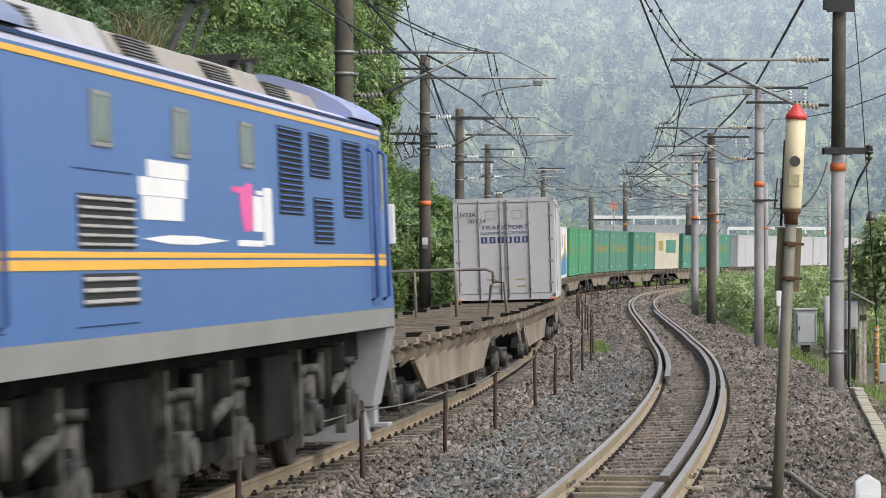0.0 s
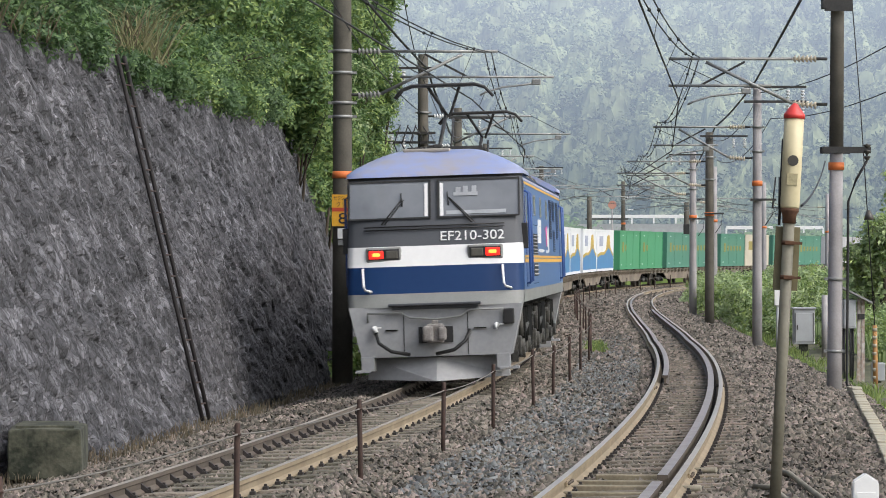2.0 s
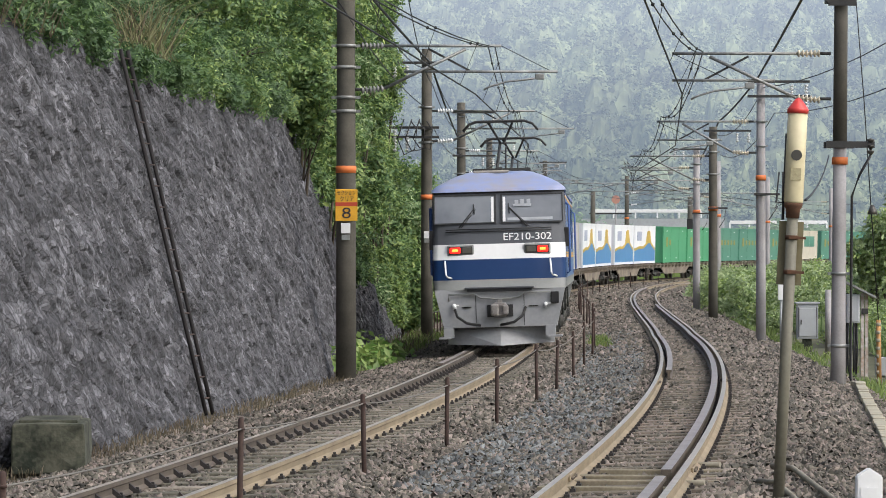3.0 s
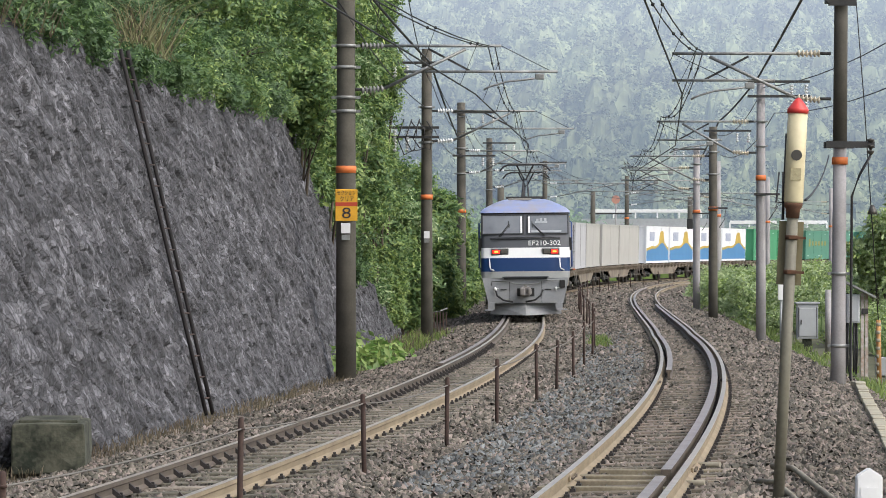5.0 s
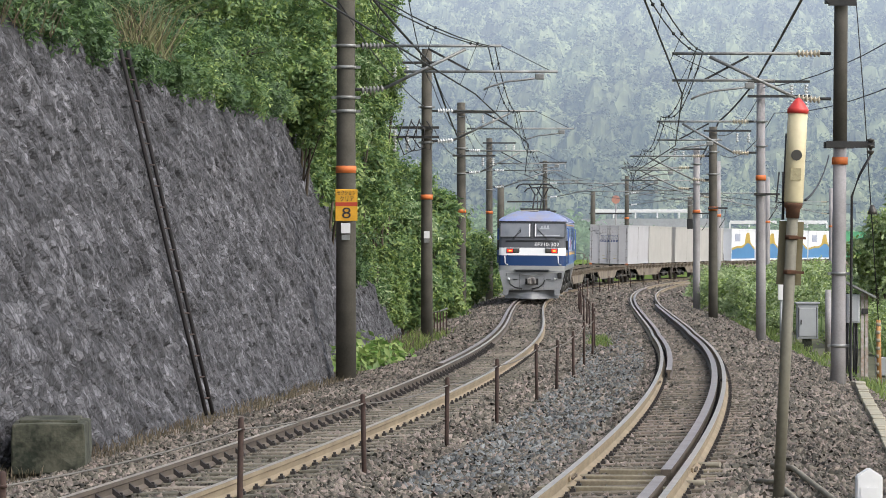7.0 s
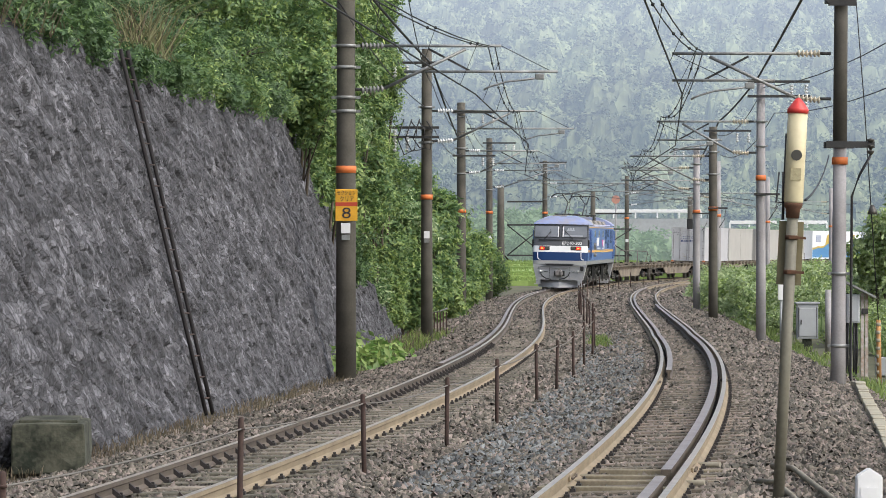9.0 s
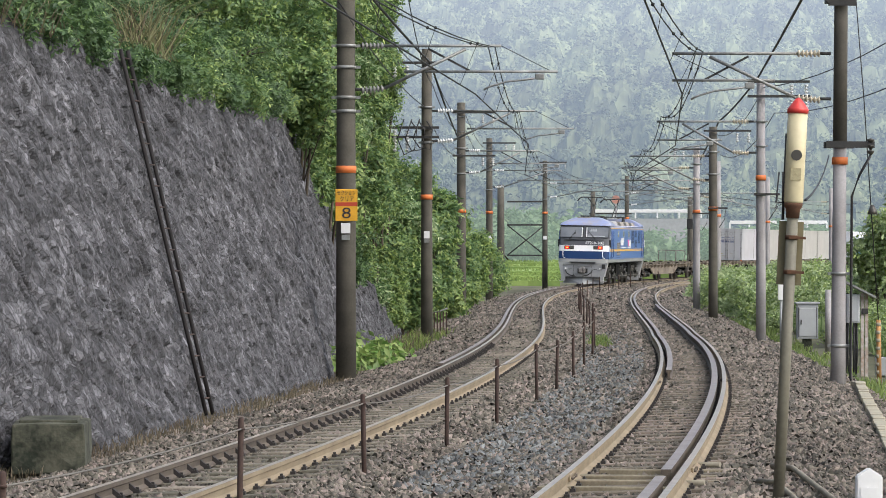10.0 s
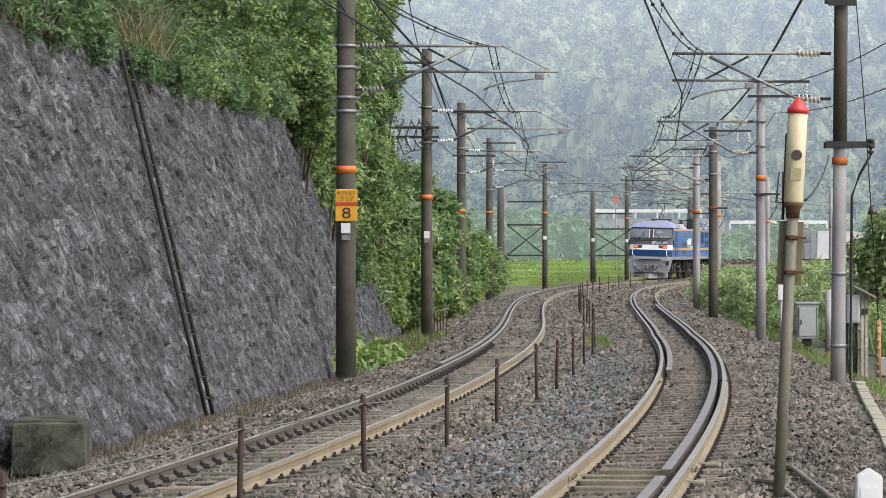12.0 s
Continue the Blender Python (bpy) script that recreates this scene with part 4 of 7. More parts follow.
        for sx in (-1, 1):
            prism(bo, [(yb - 1.9, 0.62), (yb - 1.55, 0.80), (yb - 0.7, 0.78), (yb - 0.4, 0.60), (yb + 0.4, 0.60), (yb + 0.7, 0.78), (yb + 1.55, 0.80), (yb + 1.9, 0.62), (yb + 1.5, 0.52), (yb + 0.5, 0.42), (yb - 0.5, 0.42), (yb - 1.5, 0.52)], "x", sx * 1.02, sx * 1.18)
        box(bo, -1.0, 1.0, yb - 0.35, yb + 0.35, 0.45, 0.75)
        bg = part("bogie", bo, "under", ob, "dirty grey-brown bogie frame darkened for shade")
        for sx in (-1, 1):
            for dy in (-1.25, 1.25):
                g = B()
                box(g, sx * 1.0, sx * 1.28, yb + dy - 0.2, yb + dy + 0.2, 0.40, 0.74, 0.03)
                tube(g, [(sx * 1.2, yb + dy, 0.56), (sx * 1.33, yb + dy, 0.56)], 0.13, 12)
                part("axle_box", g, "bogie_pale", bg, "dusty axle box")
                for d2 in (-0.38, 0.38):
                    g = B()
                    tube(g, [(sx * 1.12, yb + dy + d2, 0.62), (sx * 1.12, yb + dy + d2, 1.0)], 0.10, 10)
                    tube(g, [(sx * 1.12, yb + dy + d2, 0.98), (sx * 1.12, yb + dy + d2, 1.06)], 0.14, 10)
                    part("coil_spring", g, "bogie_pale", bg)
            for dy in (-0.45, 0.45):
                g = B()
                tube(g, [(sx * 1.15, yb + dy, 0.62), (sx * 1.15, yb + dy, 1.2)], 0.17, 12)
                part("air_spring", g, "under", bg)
            g = B()
            tube(g, [(sx * 1.25, yb - 0.3, 0.75), (sx * 1.28, yb + 0.55, 0.92)], 0.06, 8)
            tube(g, [(sx * 1.24, yb - 0.75, 0.72), (sx * 1.24, yb - 0.75, 1.16)], 0.05, 8)
            part("damper", g, "bogie_pale", bg, "pale damper")
            for qa in (yb + 0.9, yb - 1.95):
                g = B()
                box(g, sx * 1.14, sx * 1.24, qa, qa + 0.1, 0.32, 1.22)
                part("sand_pipe", g, "bogie_pale", bg)
        for dy in (-1.25, 1.25):
            wheelset(ob, 0, yb + dy, 0.56)
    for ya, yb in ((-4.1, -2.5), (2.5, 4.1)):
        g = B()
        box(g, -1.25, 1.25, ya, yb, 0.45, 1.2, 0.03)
        part("equipment_box", g, "under", ob, "dirty underfloor equipment box darkened for shade")
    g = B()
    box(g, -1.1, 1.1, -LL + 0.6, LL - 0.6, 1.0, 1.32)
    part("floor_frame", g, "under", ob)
    words("running_number", "EF210-302", 0.23, "white", ob, pose(0.62, face_y(2.44, -1, 0.04), 2.44, 90 - 19.8, 0, 0), "white painted running number", width=1.04)
    return ob


M["notice_grey"] = mat("pale_notice", (0.42, 0.44, 0.46), rough=0.4, bump=0)
M["coupler_grey"] = mat("coupler_worn_grey", (0.28, 0.265, 0.25), (0.13, 0.115, 0.105), rough=0.6, scale=5)
M["loco_door"] = mat("loco_door_blue", (0.045, 0.10, 0.30), (0.035, 0.085, 0.26), rough=0.4, bump=0.01)
M["window_green"] = mat("greenish_window", (0.13, 0.17, 0.15), (0.10, 0.13, 0.12), rough=0.15, bump=0)
# pale dust over near black, with under-body shade put into the colour
M["bogie_pale"] = mat("dusty_shaded_bogie_grey", (0.085, 0.082, 0.07), (0.006, 0.006, 0.005), rough=0.7, scale=3.5, fine=9, mix=0.3)
M["roof_pale"] = mat("roof_cover_pale", (0.46, 0.45, 0.45), (0.34, 0.33, 0.33), rough=0.6, scale=2)
M["roof_edge"] = mat("roof_edge_lavender", (0.50, 0.51, 0.66), (0.42, 0.42, 0.53), rough=0.45, scale=1, bump=0.01)
M["roof_tan"] = mat("roof_cover_tan", (0.36, 0.335, 0.29), (0.26, 0.235, 0.20), rough=0.7, scale=1.4)
M["roof_grille"] = mat("roof_grille_grey", (0.17, 0.165, 0.16), (0.10, 0.097, 0.093), rough=0.7, scale=4)
engine = loco()

PITCH = 22.6


def wagon(near, spin):
    L2 = PITCH / 2 - 0.35
    w = mover("flat_wagon", near + 0.35, 2 * L2, "dirty brown open-framed container flat wagon", "freight wagon", "container wagons", inset=3.2)
    for sx in (-1, 1):
        bm = B()
        prism(bm, [(-L2, 0.86), (-6.2, 0.84), (-4.6, 0.42), (4.6, 0.42), (6.2, 0.84), (L2, 0.86), (L2, 1.06), (-L2, 1.06)], "x", sx * 1.02, sx * 1.08)
        box(bm, sx * 1.0, sx * 1.16, -L2, L2, 1.03, 1.08)
        part("side_sill", bm, "wagon", w, "fish-bellied side sill")
    n = 15
    for k in range(n):
        bm = B()
        y = -L2 + 0.3 + (2 * L2 - 0.6) * k / (n - 1)
        box(bm, -1.2, 1.2, y - 0.10, y + 0.10, 1.0, 1.10)
        for sx in (-1, 1):
            prism(bm, [(sx * 1.05, 1.0), (sx * 1.25, 1.0), (sx * 1.25, 0.93), (sx * 1.05, 0.78)], "y", y - 0.03, y + 0.03)
            box(bm, sx * 1.16, sx * 1.27, y - 0.13, y + 0.13, 1.06, 1.13)
        part("cross_bearer", bm, "wagon", w)
    bm = B()
    box(bm, -0.35, 0.35, -L2, L2, 0.72, 1.04)
    box(bm, -1.0, 1.0, -L2 + 0.02, -L2 + 0.14, 0.80, 1.08)
    box(bm, -1.0, 1.0, L2 - 0.14, L2 - 0.02, 0.80, 1.08)
    part("centre_sill", bm, "under", w)
    for k in range(6):
        y = -L2 + 1.0 + (2 * L2 - 2) * k / 5
        for sx in (-1, 1):
            bm = B()
            box(bm, sx * 0.98, sx * 1.16, y - 0.12, y + 0.12, 1.08, 1.16)
            part("container_lock", bm, "under", w)
    # hand rail and steps at the near end
    bm = B()
    ye = -L2 + 0.25
    tube(bm, [(-1.1, ye, 1.08), (-1.1, ye, 1.84), (-1.02, ye, 1.90), (0.62, ye, 1.90), (0.74, ye, 1.84), (0.74, ye + 0.02, 1.66)], 0.028, 8)
    tube(bm, [(-0.6, ye, 1.08), (-0.6, ye, 1.90)], 0.024, 8)
    tube(bm, [(0.1, ye, 1.08), (0.1, ye, 1.90)], 0.035, 8)
    tube(bm, [(0.62, ye + 0.15, 1.08), (0.70, ye + 0.15, 1.62), (0.78, ye + 0.15, 1.68), (0.92, ye + 0.15, 1.66), (0.95, ye + 0.15, 1.08)], 0.025, 8)
    part("end_handrail", bm, "wagon_rail", w, "grey-brown end handrail")
    for y in (-L2 + 0.35, L2 - 0.8):
        bm = B()
        tube(bm, [(1.22, y, 1.0), (1.27, y, 0.52)], 0.015, 6)
        tube(bm, [(1.22, y + 0.35, 1.0), (1.27, y + 0.35, 0.52)], 0.015, 6)
        for z in (0.54, 0.70, 0.86):
            tube(bm, [(1.26, y, z), (1.26, y + 0.35, z)], 0.014, 6)
        part("step_ladder", bm, "wagon_rail", w, "pale steel step ladder")
    bm = B()
    box(bm, -0.6, 0.7, -2.2, -0.8, 0.45, 0.75, 0.03)
    tube(bm, [(-0.3, 0.6, 0.6), (-0.3, 2.2, 0.6)], 0.2, 12)
    tube(bm, [(-0.9, -L2, 0.78), (-0.9, L2, 0.78)], 0.03, 6)
    part("brake_gear", bm, "under", w)
    for yb in (-L2 + 3.2, L2 - 3.2):
        bm = B()
        for sx in (-1, 1):
            prism(bm, [(yb - 1.25, 0.50), (yb - 0.6, 0.66), (yb + 0.6, 0.66), (yb + 1.25, 0.50), (yb + 1.15, 0.38), (yb + 0.55, 0.40), (yb + 0.35, 0.28), (yb - 0.35, 0.28), (yb - 0.55, 0.40), (yb - 1.15, 0.38)], "x", sx * 0.92, sx * 1.04)
        box(bm, -0.95, 0.95, yb - 0.25, yb + 0.25, 0.40, 0.72)
        bg = part("bogie", bm, "under", w, "dirty bogie darkened for shade")
        for sx in (-1, 1):
            for dy in (-0.95, 0.95):
                bm = B()
                tube(bm, [(sx * 0.98, yb + dy, 0.43), (sx * 1.14, yb + dy, 0.43)], 0.13, 12)
                part("axle_box", bm, "bogie_pale", bg)
            for dy in (-0.15, 0.15):
                bm = B()
                tube(bm, [(sx * 0.98, yb + dy, 0.34), (sx * 0.98, yb + dy, 0.58)], 0.09, 10)
                part("coil_spring", bm, "bogie_pale", bg)
        for dy in (-0.95, 0.95):
            ws = wheelset(w, near, yb + dy, 0.43)
            if not spin:
                SPINNERS.pop()
    bm = B()
    box(bm, -0.12, 0.12, -L2 - 0.4, -L2 + 0.1, 0.74, 1.0, 0.03)
    box(bm, -0.12, 0.12, L2 - 0.1, L2 + 0.3, 0.74, 1.0, 0.03)
    part("coupler", bm, "under", w)
    return w


M["wagon_rail"] = mat("wagon_rail_dusty", (0.24, 0.22, 0.19), (0.14, 0.125, 0.105), rough=0.8)
M["post_steel"] = mat("container_post", (0.30, 0.29, 0.275), (0.2, 0.195, 0.185), rough=0.6)
M["door_edge"] = mat("door_seal_dark", (0.06, 0.06, 0.06), rough=0.7)
M["cont_lime"] = mat("container_fresh_green", (0.075, 0.33, 0.16), (0.06, 0.28, 0.13), rough=0.5, scale=0.8, bump=0.02)
M["ochre"] = mat("faded_ochre_paint", (0.36, 0.30, 0.07), (0.27, 0.24, 0.07), rough=0.6, scale=2, bump=0)
M["wave_yellow"] = mat("wave_yellow", (0.62, 0.42, 0.06), rough=0.5, bump=0)
M["picture_blue"] = mat("faded_picture_blue", (0.24, 0.29, 0.42), (0.5, 0.52, 0.58), rough=0.6, scale=3, bump=0)
CW, Z0, Z1 = 1.17, 1.14, 3.52


def container(near, length, kind):
    table = {"parcel": ("cont_grey", "light grey parcel container with navy lettering on its doors"), "tan": ("cont_tan", "dusty grey box container on a flat wagon"),
             "wave": ("cont_white", "white container with blue base and yellow wave"), "lime": ("cont_lime", "fresh green container with faded ochre mark"),
             "green": ("cont_green", "green rail container with faded ochre lettering"), "cream": ("cont_cream", "cream container with a green panel"), "white": ("cont_grey", "plain white container on a flat wagon")}
    material, label = table[kind]
    c = mover("container", near, length, label, "container", "containers", inset=length * 0.25)
    h = length / 2 - 0.04
    bm = B()
    box(bm, -CW + 0.03, CW - 0.03, -h + 0.05, h - 0.05, Z0 + 0.1, Z1 - 0.03)
    part("body", bm, material, c)
    bm = B()
    for sx in (-1, 1):
        for sy in (-1, 1):
            box(bm, sx * (CW - 0.10), sx * CW, sy * (h - 0.10), sy * h, Z0, Z1)
        box(bm, sx * (CW - 0.10), sx * (CW - 0.004), -h, h, Z0 + 0.02, Z0 + 0.15)
        box(bm, sx * (CW - 0.10), sx * (CW - 0.004), -h, h, Z1 - 0.10, Z1)
    for sy in (-1, 1):
        box(bm, -CW, CW, sy * (h - 0.10), sy * (h - 0.003), Z0 + 0.02, Z0 + 0.15)
        box(bm, -CW, CW, sy * (h - 0.10), sy * (h - 0.003), Z1 - 0.10, Z1)
    part("frame", bm, material, c)
    # side wall ribs
    n = 2 if kind in ("tan", "parcel") else 3
    for k in range(1, n):
        bm = B()
        y = -h + 2 * h * k / n
        box(bm, CW - 0.035, CW - 0.018, y - 0.03, y + 0.03, Z0 + 0.15, Z1 - 0.1)
        part("side_seam", bm, material if kind != "parcel" else "post_steel", c)
    if kind == "parcel":
        f = -h + 0.05
        for sx in (-1, 1):
            bm = B()
            box(bm, sx * 0.02, sx * (CW - 0.10), f - 0.035, f, Z0 + 0.17, Z1 - 0.12, 0.01)
            door = part("door", bm, material, c, "grey container door with lock bars")
            for x in (0.08, 0.58):
                bm = B()
                tube(bm, [(sx * x, f - 0.06, Z0 + 0.05), (sx * x, f - 0.06, Z1 - 0.05)], 0.016, 8)
                for z in (Z0 + 0.25, Z0 + 0.75, Z1 - 0.6, Z1 - 0.25):
                    box(bm, sx * x - 0.035, sx * x + 0.035, f - 0.07, f - 0.03, z - 0.03, z + 0.03)
                part("lock_bar", bm, "post_steel", door, "steel lock bar")
            bm = B()
            for z in (Z0 + 0.4, Z0 + 0.9, Z0 + 1.4, Z0 + 1.95):
                box(bm, sx * (CW - 0.16), sx * (CW - 0.04), f - 0.055, f - 0.03, z - 0.03, z + 0.03)
            part("hinge", bm, "post_steel", door)
            bm = B()
            box(bm, sx * (CW - 0.125), sx * (CW - 0.10), f - 0.045, f - 0.02, Z0 + 0.2, Z1 - 0.15)
            part("door_seal", bm, "door_edge", door)
            bm = B()
            for za, zb, xa, xb in ((Z1 - 0.48, Z1 - 0.30, 0.2, 0.42),):
                for q in (xa, xb):
                    box(bm, sx * q - 0.006, sx * q + 0.006, f - 0.042, f - 0.03, za, zb)
                for q in (za, zb):
                    box(bm, sx * xa, sx * xb, f - 0.042, f - 0.03, q - 0.006, q + 0.006)
            part("vent_frame", bm, "post_steel", door)
        words("door_text", "TRANSPORT", 0.125, "ink", c, pose(0.02, f - 0.042, 2.84, 90), "navy door lettering", width=1.1)
        words("door_text", "COMMUNICATION", 0.085, "ink", c, pose(0.02, f - 0.042, 2.71, 90), "navy door lettering", width=1.1)
        bm = B()
        for k in range(6):
            x = -0.53 + k * 0.19
            box(bm, x, x + 0.14, f - 0.044, f - 0.03, 2.48, 2.50)
            box(bm, x, x + 0.05, f - 0.044, f - 0.03, 2.48, 2.62)
            box(bm, x + 0.09, x + 0.14, f - 0.044, f - 0.03, 2.48, 2.62)
            box(bm, x, x + 0.14, f - 0.044, f - 0.03, 2.595, 2.62)
        part("name_shapes", bm, "ink", c, "bold navy name drawn as plain shapes")
        words("container_code", "UV53A -", 0.13, "ink_black", c, pose(-0.82, f - 0.042, 3.14, 90), "black container code", width=0.52)
        words("container_code", "30", 0.13, "ink_black", c, pose(-0.76, f - 0.042, 2.99, 90), "black container code", width=0.14)
        words("container_code", "024", 0.13, "ink_black", c, pose(-0.53, f - 0.042, 2.99, 90), "black container code", width=0.23)
        for x, z, w in ((-0.42, 1.62, 0.2), (-0.38, 1.46, 0.25), (0.25, 1.62, 0.22), (0.28, 1.46, 0.2)):
            bm = B()
            box(bm, x, x + w, f - 0.043, f - 0.03, z, z + 0.025)
            part("label_bar", bm, "ochre", c)
        bm = B()
        for sx in (-1, 1):
            box(bm, sx * (CW - 0.14), sx * (CW + 0.01), -h - 0.03, -h + 0.1, Z0 - 0.05, Z0 + 0.05, 0.01)
        part("corner_lock", bm, "orange", c, "orange corner lock")
    if kind == "wave":
        x0, x1 = CW - 0.035, CW - 0.014
        n = 16
        wave = [(-h + 0.1 + (2 * h - 0.2) * k / n, 2.16 + 0.20 * math.sin(math.tau * (k / n - 0.42)) + 0.10 * math.sin(2 * math.tau * (k / n - 0.1))) for k in range(n + 1)]
        bm = B()
        prism(bm, [(-h + 0.1, Z0 + 0.16)] + [(h - 0.1, Z0 + 0.16)] + wave[::-1], "x", x0, x1)
        part("blue_panel", bm, "cont_blue", c, "blue lower side panel")
        bm = B()
        prism(bm, wave + [(y, z + 0.16 + (0.62 if 0.62 < k / n < 0.8 else 0)) for k, (y, z) in reversed(list(enumerate(wave)))], "x", x0, x1 + 0.003)
        part("yellow_wave", bm, "wave_yellow", c, "yellow wave band")
        bm = B()
        box(bm, x0, x1, -h * 0.68, -h * 0.28, 2.58, 3.15)
        part("faded_picture", bm, "picture_blue", c, "faded blue square picture")
    if kind in ("green", "lime"):
        x0, x1 = CW - 0.035, CW - 0.02
        for k in range(6 if kind == "green" else 2):
            bm = B()
            y = -h * 0.72 + k * h * 0.26
            tall = 0.62 if k == 0 else 0.36
            box(bm, x0, x1, y, y + h * 0.13, 2.42 - tall * 0.35, 2.42 + tall * 0.65, 0.004)
            part("faded_letter_bar", bm, "ochre", c, "faded ochre letter as a plain bar")
        for y, z in ((-h * 0.8, 1.42), (h * 0.1, 1.42), (-h * 0.7, 3.2), (h * 0.6, 3.2)):
            bm = B()
            box(bm, x0, x1, y, y + 0.35, z, z + 0.07)
            part("label_bar", bm, "white", c)
    if kind == "cream":
        bm = B()
        box(bm, CW - 0.035, CW - 0.018, -h * 0.1, h * 0.75, 2.2, 3.05, 0.005)
        part("green_panel", bm, "cont_green", c, "green side panel")
        bm = B()
        box(bm, CW - 0.035, CW - 0.018, -h * 0.7, -h * 0.35, 2.35, 3.0, 0.005)
        part("ochre_mark", bm, "ochre", c)
    return c


for k in range(14):
    wagon(20.5 + PITCH * k, k < 3)
STARTS = (66.0, 88.7, 113.6, 136.8, 161.6, 184.6, 208.6, 231.6, 256.0, 278.6, 301.2)
KINDS = (("parcel", "tan"), ("tan", "tan"), ("wave", "wave"), ("wave", "wave"), ("lime", "lime"), ("green", "green"), ("green", "cream"), ("green", "green"), ("white", "white"), ("white", "white"), ("white", "white"))
for s0, pair in zip(STARTS, KINDS):
    for k, kind in enumerate(pair):
        container(s0 + k * 10.75, 10.5, kind)


# ---- overhead line ----
LEFT_Y = [-8, 32, 72.0, 104, 145, 188.7, 229, 270, 310]
RIGHT_Y = [-8, 30, 68.8, 100.4, 131.9, 150.2, 190, 230, 270, 310]


def line_point(side, y, k, z):
    mid = mid_x(y) + (SPACING if side else 0)
    return Vector((mid + (0.16 if k % 2 else -0.16), y, z + rail_z(y)))


def hang(bm, pts, r, sag=0.0, n=10):
    out = []
    for a, b in zip(pts, pts[1:]):
        for i in range(n):
            u = i / n
            p = a.lerp(b, u)
            p.z -= 4 * sag * u * (1 - u)
            out.append(p)
    out.append(pts[-1])
    return tube(bm, out, r, 6, cap=False), out


for side, stations, zc, zm in ((0, LEFT_Y, 5.2, 6.12), (1, RIGHT_Y, 5.05, 5.85)):
    line = empty("overhead_line", Matrix(), "dark overhead contact and carrier wires with droppers", "overhead wire", "overhead lines")
    c_pts = [line_point(side, y, k, zc) for k, y in enumerate(stations)]
    m_pts = [line_point(side, y, k + 1, zm) for k, y in enumerate(stations)]
    bm, c_out = hang(B(), c_pts, 0.014)
    part("contact_wire", bm, "wire", line)
    twin = 0.13
    for q in (-twin / 2, twin / 2):
        bm, m_out = hang(B(), [p + Vector((q, 0, 0)) for p in m_pts], 0.011, 0.42)
        part("carrier_wire", bm, "wire", line)
    bm, bead = B(), B()
    for i in range(len(c_out)):
        if (i % 10) in (1, 3, 5, 7, 9):
            tube(bm, [c_out[i], m_out[i]], 0.005, 4, cap=False)
            for q in (0, -twin):
                bmesh.ops.create_icosphere(bead, subdivisions=1, radius=0.03, matrix=Matrix.Translation(m_out[i] + Vector((q, 0, 0))))
    tagged(part("dropper", bm, "wire", line), kind="stuff")
    tagged(part("bead", bead, "wire", line, "black wire clamps"), kind="stuff")


def insulator(bm, a, b, r=0.075, n=6):
    a, b = Vector(a), Vector(b)
    for k in range(n):
        p, q = a.lerp(b, (k + 0.15) / n), a.lerp(b, (k + 0.85) / n)
        tube(bm, [p, p.lerp(q, 0.3), q], [r, r, r * 0.45], 10)
    return tube(bm, [a, b], r * 0.35, 8)


def cantilever(px, y, mid, z, ins, label, reach=0.35):
    """A bracket arm from a pole at px over the track's middle at mid; z is the height of its top tube."""
    s = 1 if mid > px else -1
    m = empty("catenary_bracket", pose(px, y, 0), label, "catenary bracket", "catenary brackets")
    w = abs(mid - px)
    bm = B()
    tube(bm, [(s * 0.75, 0, z), (s * (w + reach), 0, z)], 0.03, 10)
    part("top_tube", bm, "steel", m, "horizontal galvanised tube")
    bm = B()
    tube(bm, [(s * 0.75, 0.02, z - 0.83), (s * (w - 0.35), 0.02, z - 0.06)], 0.032, 10)
    part("strut", bm, "steel", m, "diagonal galvanised strut")
    bm = B()
    tube(bm, [(s * (w * 0.42), 0.05, z - 0.50), (s * (w + 1.45 if s > 0 else w + 0.35), 0.05, z - 0.50)], 0.026, 10)
    part("registration_tube", bm, "steel", m)
    bm = B()
    box(bm, -0.02, 0.02, -0.02, 0.02, 0, 1.0, m=Matrix.Translation((s * (w - 0.2), 0.08, z - 0.52)) @ Matrix.Rotation(s * radians(-62), 4, "Y"))
    part("brace", bm, "dark_steel", m)
    bm = B()
    e = w + 1.1 if s > 0 else w - 1.1
    tube(bm, [(s * e, 0, z - 0.62), (s * (e + (w - e) * 0.25), 0, z - 0.66), (s * (e + (w - e) * 0.6), 0, z - 0.70), (s * (e + (w - e) * 0.9), 0, z - 0.80), (s * w, 0, z - 0.86)], 0.02, 8)
    box(bm, s * e - 0.09, s * e + 0.09, -0.03, 0.03, z - 0.66, z - 0.54, 0.02)
    part("steady_arm", bm, "steel", m, "curved steady arm")
    bm = B()
    tube(bm, [(s * (w + reach), 0, z), (s * (w + 1.3 if s > 0 else w - 0.7), 0.05, z - 0.48)], 0.008, 6)
    part("stay_wire", bm, "wire", m)
    for za in (z, z - 0.85):
        bm = B()
        insulator(bm, (s * 0.30, 0, za if za == z else z - 0.87), (s * 0.75, 0.01, za + (0.0 if za == z else 0.02)), 0.07)
        part("insulator", bm, ins, m, "ribbed porcelain insulator")
        bm = B()
        tube(bm, [(s * 0.10, 0, za), (s * 0.32, 0, za)], 0.03, 8)
        part("bracket_foot", bm, "dark_steel", m)
    return m


for px, y, z in ((-1.90, 72.0, 6.14), (-0.46, 104, 6.10), (0.72, 145, 6.1), (2.38, 188.7, 6.3), (6.35, 229, 6.4), (13.5, 270, 6.45)):
    cantilever(px, y, mid_x(y), z, "dark_ins" if y < 80 else "white_ins", "galvanised catenary bracket with insulators above the track")
